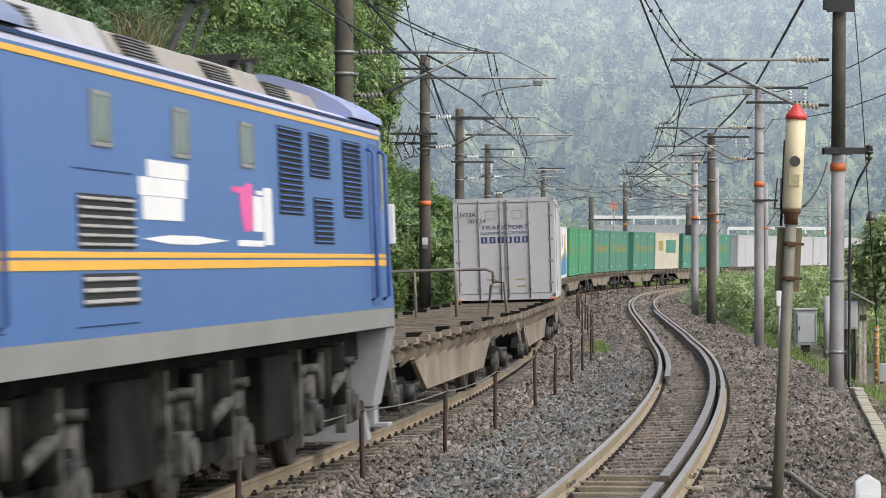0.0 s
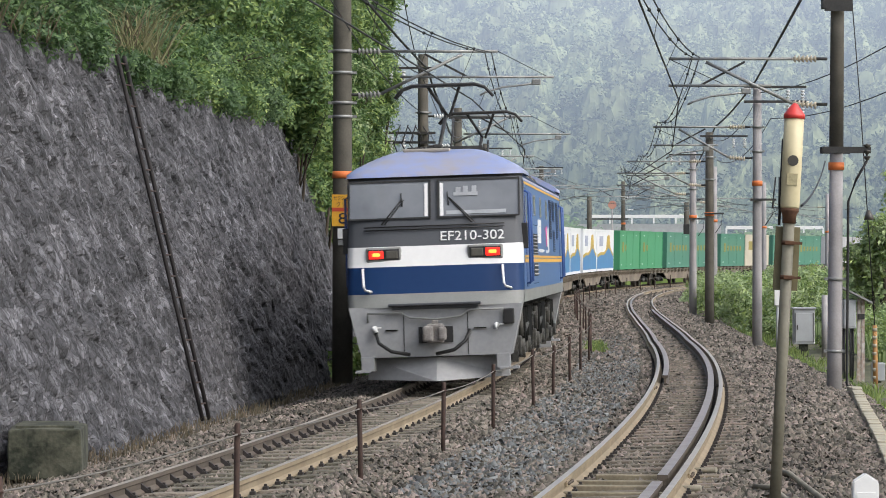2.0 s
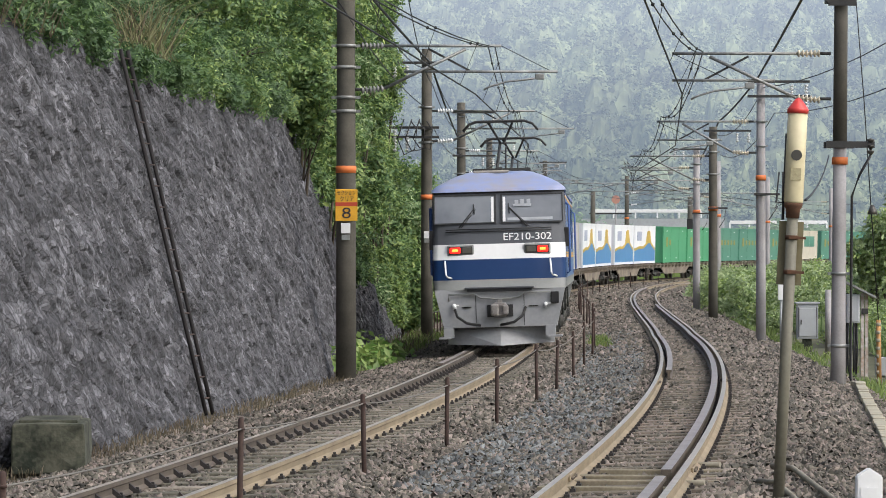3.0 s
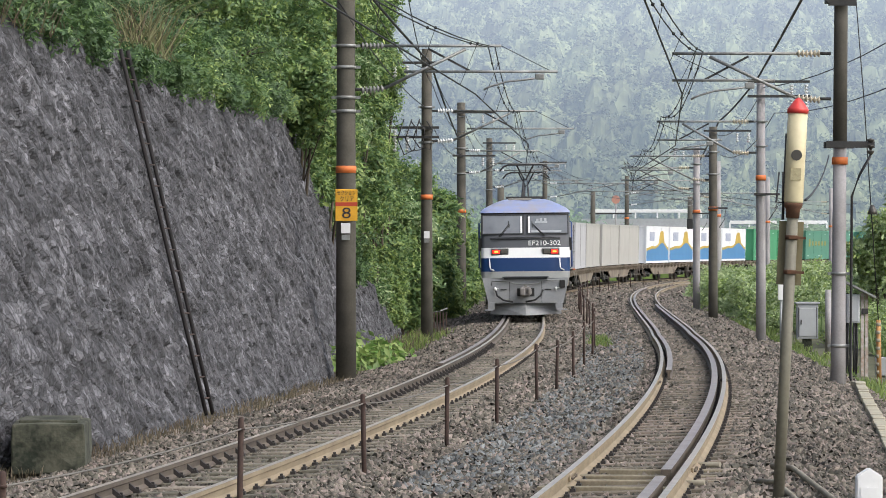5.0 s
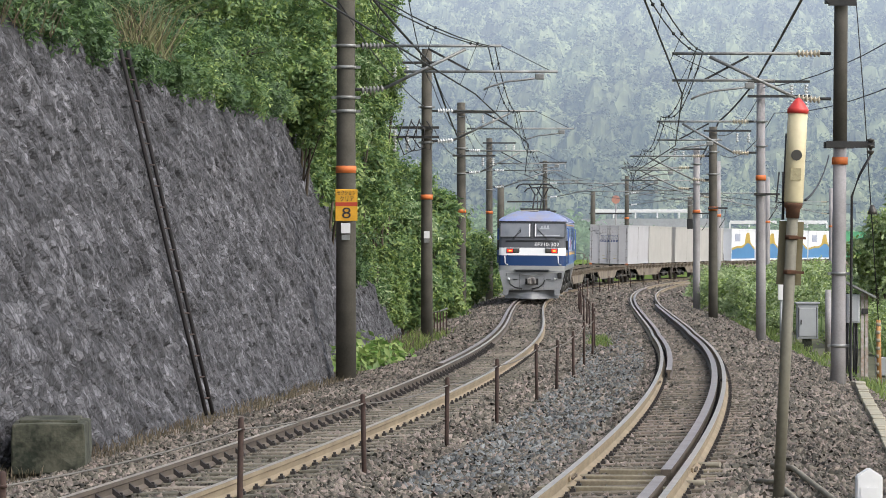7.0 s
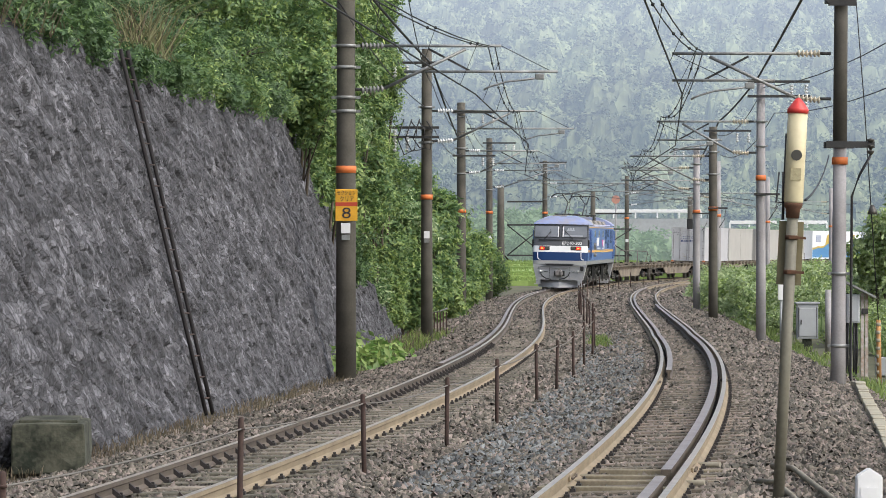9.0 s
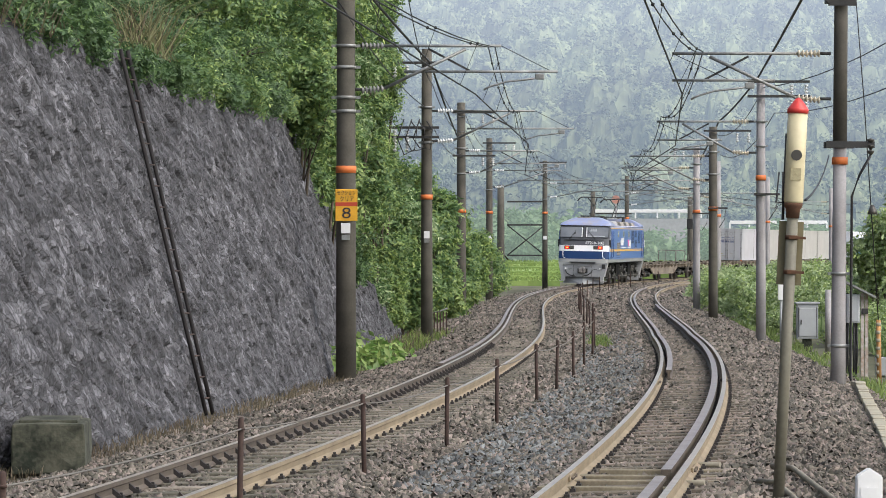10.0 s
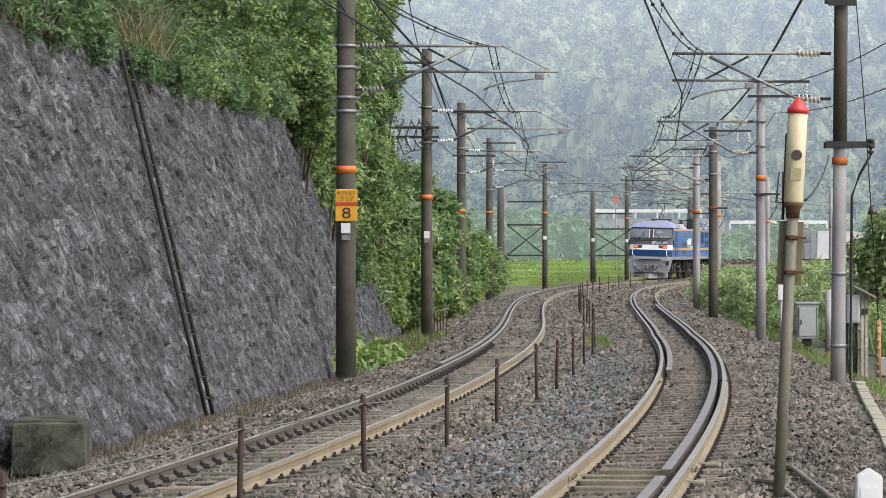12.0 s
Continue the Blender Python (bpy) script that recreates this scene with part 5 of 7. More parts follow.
for px, y, z in ((7.36, 68.8, 5.82), (8.65, 100.4, 5.67), (9.69, 131.9, 5.55), (10.36, 150.2, 5.55)):
    cantilever(px, y, mid_x(y) + SPACING, z, "insulator", "galvanised catenary bracket with cream insulators")
for px, y in ((14.2, 190), (20.3, 230), (28.5, 270)):
    pole(px, y, -0.5, 6.8, 0.17, "pole_light", "pale distant catenary pole beside the curve", band=4.0)
    cantilever(px, y, mid_x(y) + SPACING, 5.8, "insulator", "galvanised catenary bracket with cream insulators")

# feeder and signal wires strung from pole to pole
feed = empty("feeder_wires", Matrix(), "black feeder cables strung between the poles", "overhead wire")
FEEDERS = [[(3.7, 20, 6.85), (8.65, 100.4, 6.95), (9.9, 131.9, 6.8), (13.0, 190, 6.4)],
           [(-2.2, 50, 7.1), (-0.35, 104, 7.45), (0.6, 145, 6.6)],
           [(-3.2, 40, 8.6), (-1.6, 72.0, 7.4), (-0.3, 104, 7.3), (0.9, 145, 7.5), (2.5, 188.7, 7.5), (6.4, 229, 7.5), (13.5, 270, 7.5)],
           [(-0.9, 80, 8.5), (-0.3, 104, 6.85), (0.9, 145, 6.9), (2.5, 188.7, 7.0), (6.4, 229, 7.1)],
           [(9.6, 60, 7.2), (8.75, 100.4, 6.6), (9.75, 131.9, 6.35), (10.4, 150.2, 6.25)],
           [(9.9, 60, 6.3), (9.05, 100.4, 5.9), (9.95, 131.9, 5.6)],
           [(-2.6, 50, 7.6), (-0.5, 104, 6.2), (0.7, 145, 6.0)]]
for k, pts in enumerate(FEEDERS):
    bm, _ = hang(B(), [Vector(p) for p in pts], 0.03 if k in (0, 1) else 0.012, 0.5 if k > 1 else 0.1)
    part("cable" if k < 2 else "wire", bm, "cable", feed)

# loops, cross arms with pin insulators
for px, y, zs, s in ((-0.46, 104, (7.45, 5.62, 5.35), -1), (0.72, 145, (7.6, 5.9), 1), (2.38, 188.7, (7.7,), 1), (6.35, 229, (7.7,), 1), (8.65, 100.4, (6.75, 6.35), 1), (9.69, 131.9, (6.45,), 1), (10.36, 150.2, (6.3,), -1)):
    for z in zs:
        arm = empty("cross_arm", pose(px, y, z), "steel cross arm with white pin insulators", "cross arm", "cross arms")
        bm = B()
        box(bm, -1.0 if s < 0 else -0.35, 0.35 if s < 0 else 1.35, -0.24, -0.19, -0.035, 0.035)
        part("beam", bm, "dark_steel", arm)
        for q in (0.85, 1.25) if s > 0 else (-0.55, -0.9):
            bm = B()
            insulator(bm, (q, -0.21, -0.08), (q, -0.21, -0.42), 0.06, 4)
            part("insulator", bm, "white_ins", arm, "white insulator")
loop = empty("cable_loop", pose(-0.95, 103.7, 5.0), "black cable loops hanging from a cross arm", "cable")
for k in range(3):
    bm = B()
    x = -0.15 + 0.22 * k
    tube(bm, [(x, 0, 0.85), (x - 0.18, 0, 0.3), (x, 0, -0.15 + 0.1 * k), (x + 0.3, 0, 0.0), (x + 0.36, 0, 0.55), (x + 0.2, 0, 0.80)], 0.02, 6)
    part("loop", bm, "cable", loop)


# ---- bracing frames of the distant poles ----
def bracing(xa, xb, y, zs, label):
    m = empty("bracing_frame", Matrix(), label, "steel frame", "bracing frames")
    for z in zs:
        bm = B()
        box(bm, xa, xb, y - 0.05, y + 0.05, z - 0.05, z + 0.05)
        part("beam", bm, "dark_steel", m)
    for za, zb in ((zs[-1], zs[-2]), (zs[-2], zs[-1])):
        bm = B()
        tube(bm, [(xa, y + 0.06, za), (xb, y + 0.06, zb)], 0.045, 6)
        part("brace", bm, "dark_steel", m)
    return m


bracing(4.0, 6.35, 229, (5.25, 3.8, 1.9), "dark steel bracing between distant poles")
pole(3.6, 229, -0.3, 6.3, 0.24, "pole_dark", "stout dark distant pole top above the bushes")
bracing(10.4, 13.45, 262, (4.85, 3.75, 1.85), "dark steel bracing between distant poles")
pole(19.5, 290, 0, 6.5, 0.24, "pole_dark", "dark distant pole beside the far curve")
pole(31.0, 290, 0, 6.0, 0.2, "pole_dark", "dark distant pole beside the far curve")
sig = empty("round_signal", pose(14.1, 300, 0), "faded red signal disc on a thin grey post", "signal")
bm = B()
tube(bm, [(0, 0, 0), (0, 0, 6.4)], 0.06, 8)
part("post", bm, "pole_light", sig)
bm = B()
tube(bm, [(0, -0.1, 6.4), (0, 0.02, 6.4)], 0.34, 18)
part("disc", bm, "red_faded", sig, "faded red disc")

# ---- section sign on the first pole ----
sign = empty("section_sign", pose(-1.885, 71.76, 3.02), "yellow section-clear sign with a red band and the number 8", "sign")
bm = B()
box(bm, -0.215, 0.215, -0.012, 0.012, -0.31, 0.31, 0.006)
part("board", bm, "sign_yellow", sign)
bm = B()
box(bm, -0.214, 0.214, -0.016, -0.01, -0.02, 0.055)
part("red_band", bm, "red_dull", sign, "red band")
words("sign_text", "\u30bb\u30af\u30b7\u30e7\u30f3", 0.105, "ink_black", sign, pose(0, -0.018, 0.235, 90), width=0.36)
words("sign_text", "\u30af\u30ea\u30a2", 0.12, "ink_black", sign, pose(0.01, -0.018, 0.115, 90), width=0.27)
words("sign_digit", "8", 0.30, "ink_black", sign, pose(0, -0.018, -0.165, 90), width=0.17)


# ---- fence between the tracks ----
fence = empty("post_fence", Matrix(), "rusty iron fence posts joined by a slack grey rope", "fence")
POSTS = [(-2.9, 24.2), (-1.74, 31.4), (-0.80, 37.6), (0.04, 43.3), (0.72, 49.3), (1.46, 57.0), (1.89, 61.3), (2.41, 67.9), (2.89, 75.2), (3.35, 82.5)]
y = 90.0
while y < 300:
    POSTS.append((mid_x(y) + 1.98, y))
    y += 7.5
tops = []
for k, (x, y) in enumerate(POSTS):
    lean = 0.02 * math.sin(k * 2.3)
    bm = B()
    z0 = rail_z(y) - 0.45
    zt = rail_z(y) + 0.66 + 0.03 * math.sin(k * 1.7)
    tube(bm, [(x, y, z0), (x + lean * 0.5, y, (z0 + zt) / 2), (x + lean, y, zt - 0.02), (x + lean, y, zt)], [0.026, 0.026, 0.026, 0.018], 8)
    tube(bm, [(x + lean - 0.035, y - 0.03, zt - 0.10), (x + lean + 0.035, y - 0.03, zt - 0.10)], 0.012, 6)
    part("post", bm, "rust_post", fence)
    tops.append(Vector((x + lean, y - 0.035, zt - 0.10)))
bm, _ = hang(B(), tops, 0.008, 0.04, 6)
part("rope", bm, "rope", fence, "slack grey rope")

# ---- crossing beacon ----
bc = empty("warning_beacon", pose(3.085, 34, -0.5, 0, 2.9, 0), "cream warning beacon with a red cap on a weathered pole", "signal beacon")
bm = B()
tube(bm, [(0, 0, 0), (0, 0, 3.02)], 0.053, 16)
part("pole", bm, "beacon_pole", bc, "grey-green weathered pole")
bm = B()
tube(bm, [(0, 0, 2.92), (0, 0, 3.0), (0, 0, 3.03), (0, 0, 3.06)], [0.062, 0.066, 0.085, 0.088], 18)
part("socket", bm, "rust", bc, "rusty socket")
bm = B()
tube(bm, [(0, 0, 3.06), (0, 0, 3.08), (0, 0, 3.5), (0, 0, 3.90)], [0.085, 0.09, 0.092, 0.092], 24)
cyl = part("cylinder", bm, "beacon", bc, "cream plastic cylinder")
bm = B()
tube(bm, [(0, 0, 3.89), (0, 0, 3.925), (0, 0, 3.935), (0, 0, 4.02), (0, 0, 4.035)], [0.099, 0.099, 0.094, 0.03, 0.008], 24)
part("cap", bm, "red", bc, "red conical cap")
bm = B()
prism(bm, [(0.05 * math.cos(a * math.tau / 20), 3.50 + 0.05 * math.sin(a * math.tau / 20)) for a in range(20)], "y", -0.097, -0.08)
part("lens", bm, "plate_dark", cyl, "dark round lens")
bm = B()
box(bm, -0.048, 0.048, -0.096, -0.07, 3.27, 3.38)
part("label_plate", bm, "plate_faded", cyl, "faded plate")
for sx in (-1, 1):
    bm = B()
    box(bm, sx * 0.03 - 0.085, sx * 0.03 + 0.085, 0.06 if sx < 0 else 0.075, 0.068 if sx < 0 else 0.083, 2.30, 2.89, 0.003)
    part("back_plate", bm, "plate", bc, "olive weathered back plate")
for z in (2.42, 2.74):
    bm = B()
    tube(bm, [(0, 0, z - 0.02), (0, 0, z + 0.02)], 0.06, 16)
    box(bm, 0.05, 0.13, -0.03, 0.03, z - 0.012, z + 0.012)
    box(bm, -0.03, 0.05, -0.075, -0.055, z - 0.015, z + 0.015)
    part("clamp", bm, "rust", bc, "rusty clamp")
bm = B()
tube(bm, [(-0.03, 0, 3.05), (-0.16, 0, 3.06), (-0.145, 0, 3.34), (-0.11, 0, 3.34), (-0.10, 0, 3.06)], 0.008, 6)
tube(bm, [(-0.085, 0.06, 2.9), (-0.088, 0.06, 3.7)], 0.014, 6)
part("wire_bracket", bm, "dark_steel", bc)
bm, _ = hang(B(), [Vector((3.35, 34, 2.58)), Vector((7.2, 68.6, 3.9))], 0.012, 0.12)
cb = tagged(link_mesh("twisted_cable", bm, "cable"), "thin black twisted cable from beacon to pole", "cable")

# ---- line-side equipment ----
km = empty("marker_post", pose(2.78, 24, -0.55), "white plastic marker post with a pointed top", "marker post")
bm = B()
prism(bm, [(-0.085, 0), (0.085, 0), (0.085, 1.19), (0.0, 1.245), (-0.085, 1.19)], "y", -0.05, 0.05)
bmesh.ops.bevel(bm, geom=bm.edges[:], offset=0.008, segments=2, affect="EDGES")
part("post", bm, "white", km)
bm = B()
box(bm, -0.06, 0.06, -0.056, -0.048, 0.75, 1.12)
part("face_panel", bm, "white", km)

cabn = empty("relay_cabinet", pose(10.1, 102, -0.75), "pale grey steel relay cabinet on a short leg", "cabinet")
bm = B()
box(bm, -0.29, 0.29, -0.2, 0.2, 0.45, 1.42, 0.015)
part("case", bm, "cabinet", cabn)
bm = B()
box(bm, -0.24, 0.24, -0.225, -0.2, 0.52, 1.30, 0.01)
dr = part("door", bm, "cabinet", cabn, "grey cabinet door")
bm = B()
box(bm, -0.20, -0.17, -0.25, -0.22, 0.85, 0.98)
part("handle", bm, "dark_steel", dr)
bm = B()
for q in ((-0.26, -0.24, 0.5, 1.32), (0.24, 0.26, 0.5, 1.32)):
    box(bm, q[0], q[1], -0.235, -0.2, q[2], q[3])
part("door_gap", bm, "door_edge", cabn)
bm = B()
box(bm, -0.33, 0.33, -0.25, 0.24, 1.42, 1.47, 0.01)
part("roof", bm, "cabinet", cabn)
bm = B()
box(bm, -0.12, 0.12, -0.12, 0.12, 0, 0.45)
part("leg", bm, "concrete", cabn)
for x, y, h, m, lab in ((10.75, 102.6, 1.75, "pole_light", "short grey concrete stake beside the cabinet"), (9.2, 100.0, 1.95, "cabinet", "slim grey cable box on a stake")):
    st = empty("stake", pose(x, y, -0.7), lab, "stake")
    bm = B()
    tube(bm, [(0, 0, 0), (0, 0, h)], 0.085 if m == "pole_light" else 0.04, 12)
    part("shaft", bm, m, st)
    if m == "cabinet":
        bm = B()
        box(bm, -0.09, 0.09, -0.1, 0.02, h - 0.45, h + 0.1, 0.01)
        part("box", bm, "white", st)

hut = empty("signal_box_stand", pose(9.13, 80.5, -0.75), "roofed signal equipment stand with grey boxes and posts", "equipment stand")
for x, y, m in ((-0.27, 0.12, "dark_steel"), (-0.10, 0.12, "dark_steel"), (0.05, -0.02, "white_rust"), (0.14, -0.02, "white_rust")):
    bm = B()
    box(bm, x - 0.035, x + 0.035, y - 0.04, y + 0.04, -0.1, 1.95)
    part("post", bm, m, hut)
bm = B()
box(bm, -0.30, -0.02, -0.16, 0.10, 1.30, 1.93, 0.015)
bx = part("equipment_box", bm, "cabinet", hut)
bm = B()
box(bm, -0.27, -0.05, -0.175, -0.155, 1.34, 1.89, 0.008)
part("lid", bm, "cabinet", bx)
bm = B()
box(bm, 0.03, 0.17, -0.12, -0.06, 1.5, 1.62, 0.01)
part("clamp", bm, "dark_steel", hut)
bm = B()
box(bm, -0.38, 0.38, -0.30, 0.30, -0.02, 0.02, m=Matrix.Translation((0.0, 0, 2.03)) @ Matrix.Rotation(radians(27), 4, "Y"))
part("roof", bm, "steel", hut, "sloping steel roof sheet")
for k in range(4):
    bm = B()
    tube(bm, [(-0.26 + 0.06 * k, -0.10, 1.32), (-0.28 + 0.07 * k, -0.13, 0.7), (-0.25 + 0.05 * k, -0.08, -0.1)], 0.016, 6)
    part("cable", bm, "cable", hut)
bm = B()
box(bm, 0.34, 0.62, -0.1, 0.15, 0.15, 0.55, 0.02)
part("junction_box", bm, "cabinet", hut)
bm = B()
box(bm, 0.42, 0.54, -0.05, 0.08, -0.1, 0.16)
part("box_foot", bm, "concrete", hut)

guy = empty("guy_wire", pose(9.0, 76.0, -0.7), "guy wire with a striped tan guard tube and insulator", "guy wire")
bm = B()
tube(bm, [(0.02, 0, 0), (0.0, 0, 1.4)], 0.05, 10)
part("guard_tube", bm, "orange_faded", guy, "tan striped guard tube")
for k in range(8):
    bm = B()
    tube(bm, [(0.0, 0, 0.12 + 0.165 * k), (0.0, 0, 0.19 + 0.165 * k)], 0.053, 10)
    part("stripe", bm, "trough", guy)
bm = B()
tube(bm, [(0, 0, 1.4), (-0.3, 0, 6.0), (-0.5, 0, 8.5)], 0.012, 6)
part("wire", bm, "wire", guy)
bm = B()
tube(bm, [(-0.12, 0, 3.58), (-0.12, 0, 3.66), (-0.13, 0, 3.78)], [0.11, 0.09, 0.04], 12)
part("insulator", bm, "plate_dark", guy, "dark disc insulator")

rl = empty("iron_railing", pose(-0.12, 108.5, -0.45), "short rusty iron railing beside the pole", "railing")
for k in range(5):
    bm = B()
    box(bm, -0.16 + 0.09 * k, -0.12 + 0.09 * k, -0.02, 0.02, 0, 0.78 + 0.02 * (k % 2))
    part("bar", bm, "rust_post", rl)
bm = B()
tube(bm, [(-0.22, 0, 0.76), (0.0, 0, 0.80), (0.26, 0, 0.90)], 0.02, 6)
part("top_rail", bm, "steel", rl, "pale bent top rail")

# extras on the near pale pole: dark upper sleeve, line arm, conduit
bm = B()
tube(bm, [(0, 0, 4.80), (0, 0, 9.04)], [0.134, 0.122], 20)
part("stained_top", bm, "pole_dark", r1, "dark stained upper shaft")
bm = B()
box(bm, -0.28, 0.62, -0.26, -0.2, 4.80, 4.92)
box(bm, -0.28, 0.28, 0.2, 0.26, 4.80, 4.92)
part("line_arm", bm, "dark_steel", r1)
bm = B()
insulator(bm, (0.55, -0.23, 4.98), (0.55, -0.23, 4.66), 0.07, 3)
part("insulator", bm, "plate_dark", r1, "brown insulator")
bm = B()
tube(bm, [(0.55, -0.23, 4.66), (0.35, -0.2, 4.3), (0.22, -0.1, 3.9), (0.22, -0.1, 0.5), (0.35, -0.2, 0.1)], 0.025, 8)
part("conduit", bm, "cable", r1, "black conduit")
bm = B()
box(bm, -0.26, 0.26, -0.24, -0.19, 7.45, 7.7)
box(bm, -0.30, -0.22, -0.26, 0.1, 7.5, 7.8)
part("top_bracket", bm, "dark_steel", r1)
for pz, pole_ob in ((4.38, r2), (4.38, r3), (4.38, r4)):
    bm = B()
    box(bm, -0.2, 0.5, -0.24, -0.19, pz - 0.03, pz + 0.03)
    tube(bm, [(0.45, -0.2, pz), (0.4, -0.2, pz - 0.4), (0.2, -0.2, pz - 0.7)], 0.015, 6)
    part("line_arm", bm, "dark_steel", pole_ob)
sp = empty("speaker_box", pose(10.05, 149.6, 3.05), "small black box fixed to a pole", "equipment box")
bm = B()
box(bm, -0.12, 0.12, -0.1, 0.1, 0, 0.42, 0.02)
part("case", bm, "black", sp)
wm = empty("white_track_marker", pose(10.7, 147, -0.6), "small white triangular track marker", "marker")
bm = B()
prism(bm, [(-0.22, 0.0), (0.2, 0.0), (0.12, 0.75)], "y", -0.03, 0.03)
part("panel", bm, "white", wm)

# concrete edging of the cable trough, block by block
edge = empty("trough_edging", Matrix(), "row of weathered cream concrete edging blocks", "edging")
tagged(edge, kind="structure")
EDGE = [(5.2, 42), (5.85, 48.6), (7.1, 61.9), (7.65, 67.5), (7.62, 69.8), (7.2, 71.0), (7.95, 77.0), (8.62, 94.9), (9.54, 118.0), (10.97, 153.2), (12.33, 177.8)]
rnd = random.Random(4)
block_mesh = None
for (xa, ya), (xb, yb) in zip(EDGE, EDGE[1:]):
    if ya in (69.8,):
        continue
    d = Vector((xb - xa, yb - ya, 0))
    n = max(1, int(d.length / 0.62))
    for k in range(n):
        p = Vector((xa, ya, 0)) + d * ((k + 0.5) / n)
        if block_mesh is None:
            bm = B()
            box(bm, -0.09, 0.09, -0.29, 0.29, -0.35, 0, 0.012)
            ob = part("block", bm, "trough", edge)
            block_mesh = ob.data
        else:
            ob = new("block", block_mesh)
            ob.parent = edge
        ob.matrix_basis = Matrix.Translation((p.x, p.y, (-0.27 if p.y < 68 else -0.38) + rnd.uniform(-0.015, 0.015))) @ Matrix.Rotation(-math.atan2(d.x, d.y) + rnd.uniform(-0.03, 0.03), 4, "Z")

pipes = [((3.07, 35.8, -0.13), (3.21, 35.5, -0.12), (3.21, 33.4, -0.15), (3.25, 32.0, -0.18)), ((3.435, 38.4, -0.13), (3.60, 37.9, -0.12), (3.57, 33.6, -0.16), (3.6, 32.6, -0.18)),
         ((2.55, 38.3, -0.12), (2.70, 38.2, -0.11), (2.87, 38.1, -0.10)), ((2.24, 35.3, -0.12), (2.36, 35.2, -0.11), (2.50, 35.15, -0.10))]
for pts in pipes:
    bm = B()
    tube(bm, pts, 0.029, 10)
    tagged(link_mesh("old_cable_pipe", bm, "pipe_old"), "old grey pipe lying on the ballast", "pipe", "old pipes")

# drain ladder on the wall: two dark channels with rungs
dl = empty("wall_downpipe", Matrix(), "pair of dark iron channels running down the wall", "downpipe")


def on_wall(y, z, out=0.12):
    return Vector((wall_x(y) - BATTER * max(0, z + 0.35) + out, y, z))


for q in (0, 0.1):
    bm = B()
    tube(bm, [on_wall(55.2 + q * 4, z, 0.16) + Vector((q * 0.4, 0, 0)) for z in (-0.35, 1.2, 3.0, 5.15)], 0.032, 8)
    part("channel", bm, "iron_dark", dl)
for k in range(17):
    bm = B()
    z = -0.1 + k * 0.32
    tube(bm, [on_wall(55.2, z, 0.16), on_wall(55.6, z, 0.16) + Vector((0.04, 0, 0))], 0.014, 6)
    part("rung", bm, "rust_post", dl)

# ---- plants ----
rng = np.random.default_rng(7)


def leaf_mesh(name, centres, count, size, materials, shell=0.55, droop=0.25, seed=1, spray=12):
    """Leaves, each a folded blade of two triangles, set along short drooping twigs round ellipsoids given as (x, y, z, rx, ry, rz)."""
    r = np.random.default_rng(seed)
    cs = np.array(centres, float)
    wgt = (cs[:, 3] * cs[:, 5]) + 0.05
    twigs = max(1, count // spray)
    which = r.choice(len(cs), twigs, p=wgt / wgt.sum())
    d = r.normal(size=(twigs, 3))
    d /= np.linalg.norm(d, axis=1)[:, None]
    rad = shell + (1 - shell) * r.random(twigs) ** 0.6 + r.normal(0, 0.12, twigs)
    # uneven outline: boughs that reach out further
    lump = 1 + 0.34 * np.sin(d[:, 0] * 5 + which) * np.sin(d[:, 2] * 6 + which * 1.7) * np.sin(d[:, 1] * 5 + which * 0.6)
    root = cs[which, :3] + d * cs[which, 3:] * (rad * lump)[:, None]
    way = d + r.normal(0, 0.5, (twigs, 3)) - np.array((0, 0, droop * 1.6))
    way /= np.linalg.norm(way, axis=1)[:, None]
    face = d * 0.5 + r.normal(0, 0.4, (twigs, 3)) + np.array((0, -0.2, 0.6))
    face /= np.linalg.norm(face, axis=1)[:, None]
    side = np.cross(face, way)
    side /= np.linalg.norm(side, axis=1)[:, None]
    count = twigs * spray
    t = np.repeat(np.arange(twigs), spray)
    k = np.tile(np.arange(spray), twigs)
    turned = np.where(k % 2 == 0, 1.0, -1.0)[:, None]
    along = (k // 2 / (spray / 2))[:, None]
    p = root[t] + way[t] * (along - 0.5) * size * 6.5 + side[t] * turned * size * (0.9 - 0.35 * along) + r.normal(0, size * 0.45, (count, 3))
    p[:, 2] -= (along[:, 0] ** 2) * size * 1.6
    nrm = face[t] + r.normal(0, 0.32, (count, 3))
    nrm /= np.linalg.norm(nrm, axis=1)[:, None]
    a = side[t] * turned + way[t] * 0.8 + r.normal(0, 0.3, (count, 3))
    a -= nrm * np.sum(a * nrm, axis=1)[:, None]
    a /= np.linalg.norm(a, axis=1)[:, None]
    b = np.cross(nrm, a)
    s = size * (0.6 + 0.8 * r.random(count))[:, None]
    v = np.empty((count, 4, 3))
    v[:, 0] = p - a * s
    v[:, 1] = p + b * s * 0.42 + nrm * s * 0.12
    v[:, 2] = p + a * s
    v[:, 3] = p - b * s * 0.42 + nrm * s * 0.12
    me = bpy.data.meshes.new(name)
    me.vertices.add(count * 4)
    me.vertices.foreach_set("co", v.reshape(-1))
    tri = np.array((0, 1, 2, 0, 2, 3))
    loops = (np.arange(count)[:, None] * 4 + tri).reshape(-1)
    me.loops.add(count * 6)
    me.loops.foreach_set("vertex_index", loops)
    me.polygons.add(count * 2)
    me.polygons.foreach_set("loop_start", np.arange(count * 2) * 3)
    mi = np.repeat((r.random(count) < 0.33).astype(int) if len(materials) > 1 else np.zeros(count, int), 2)
    me.polygons.foreach_set("material_index", mi)
    for m in materials:
        me.materials.append(M[m])
    me.update()
    me.validate()
    return me


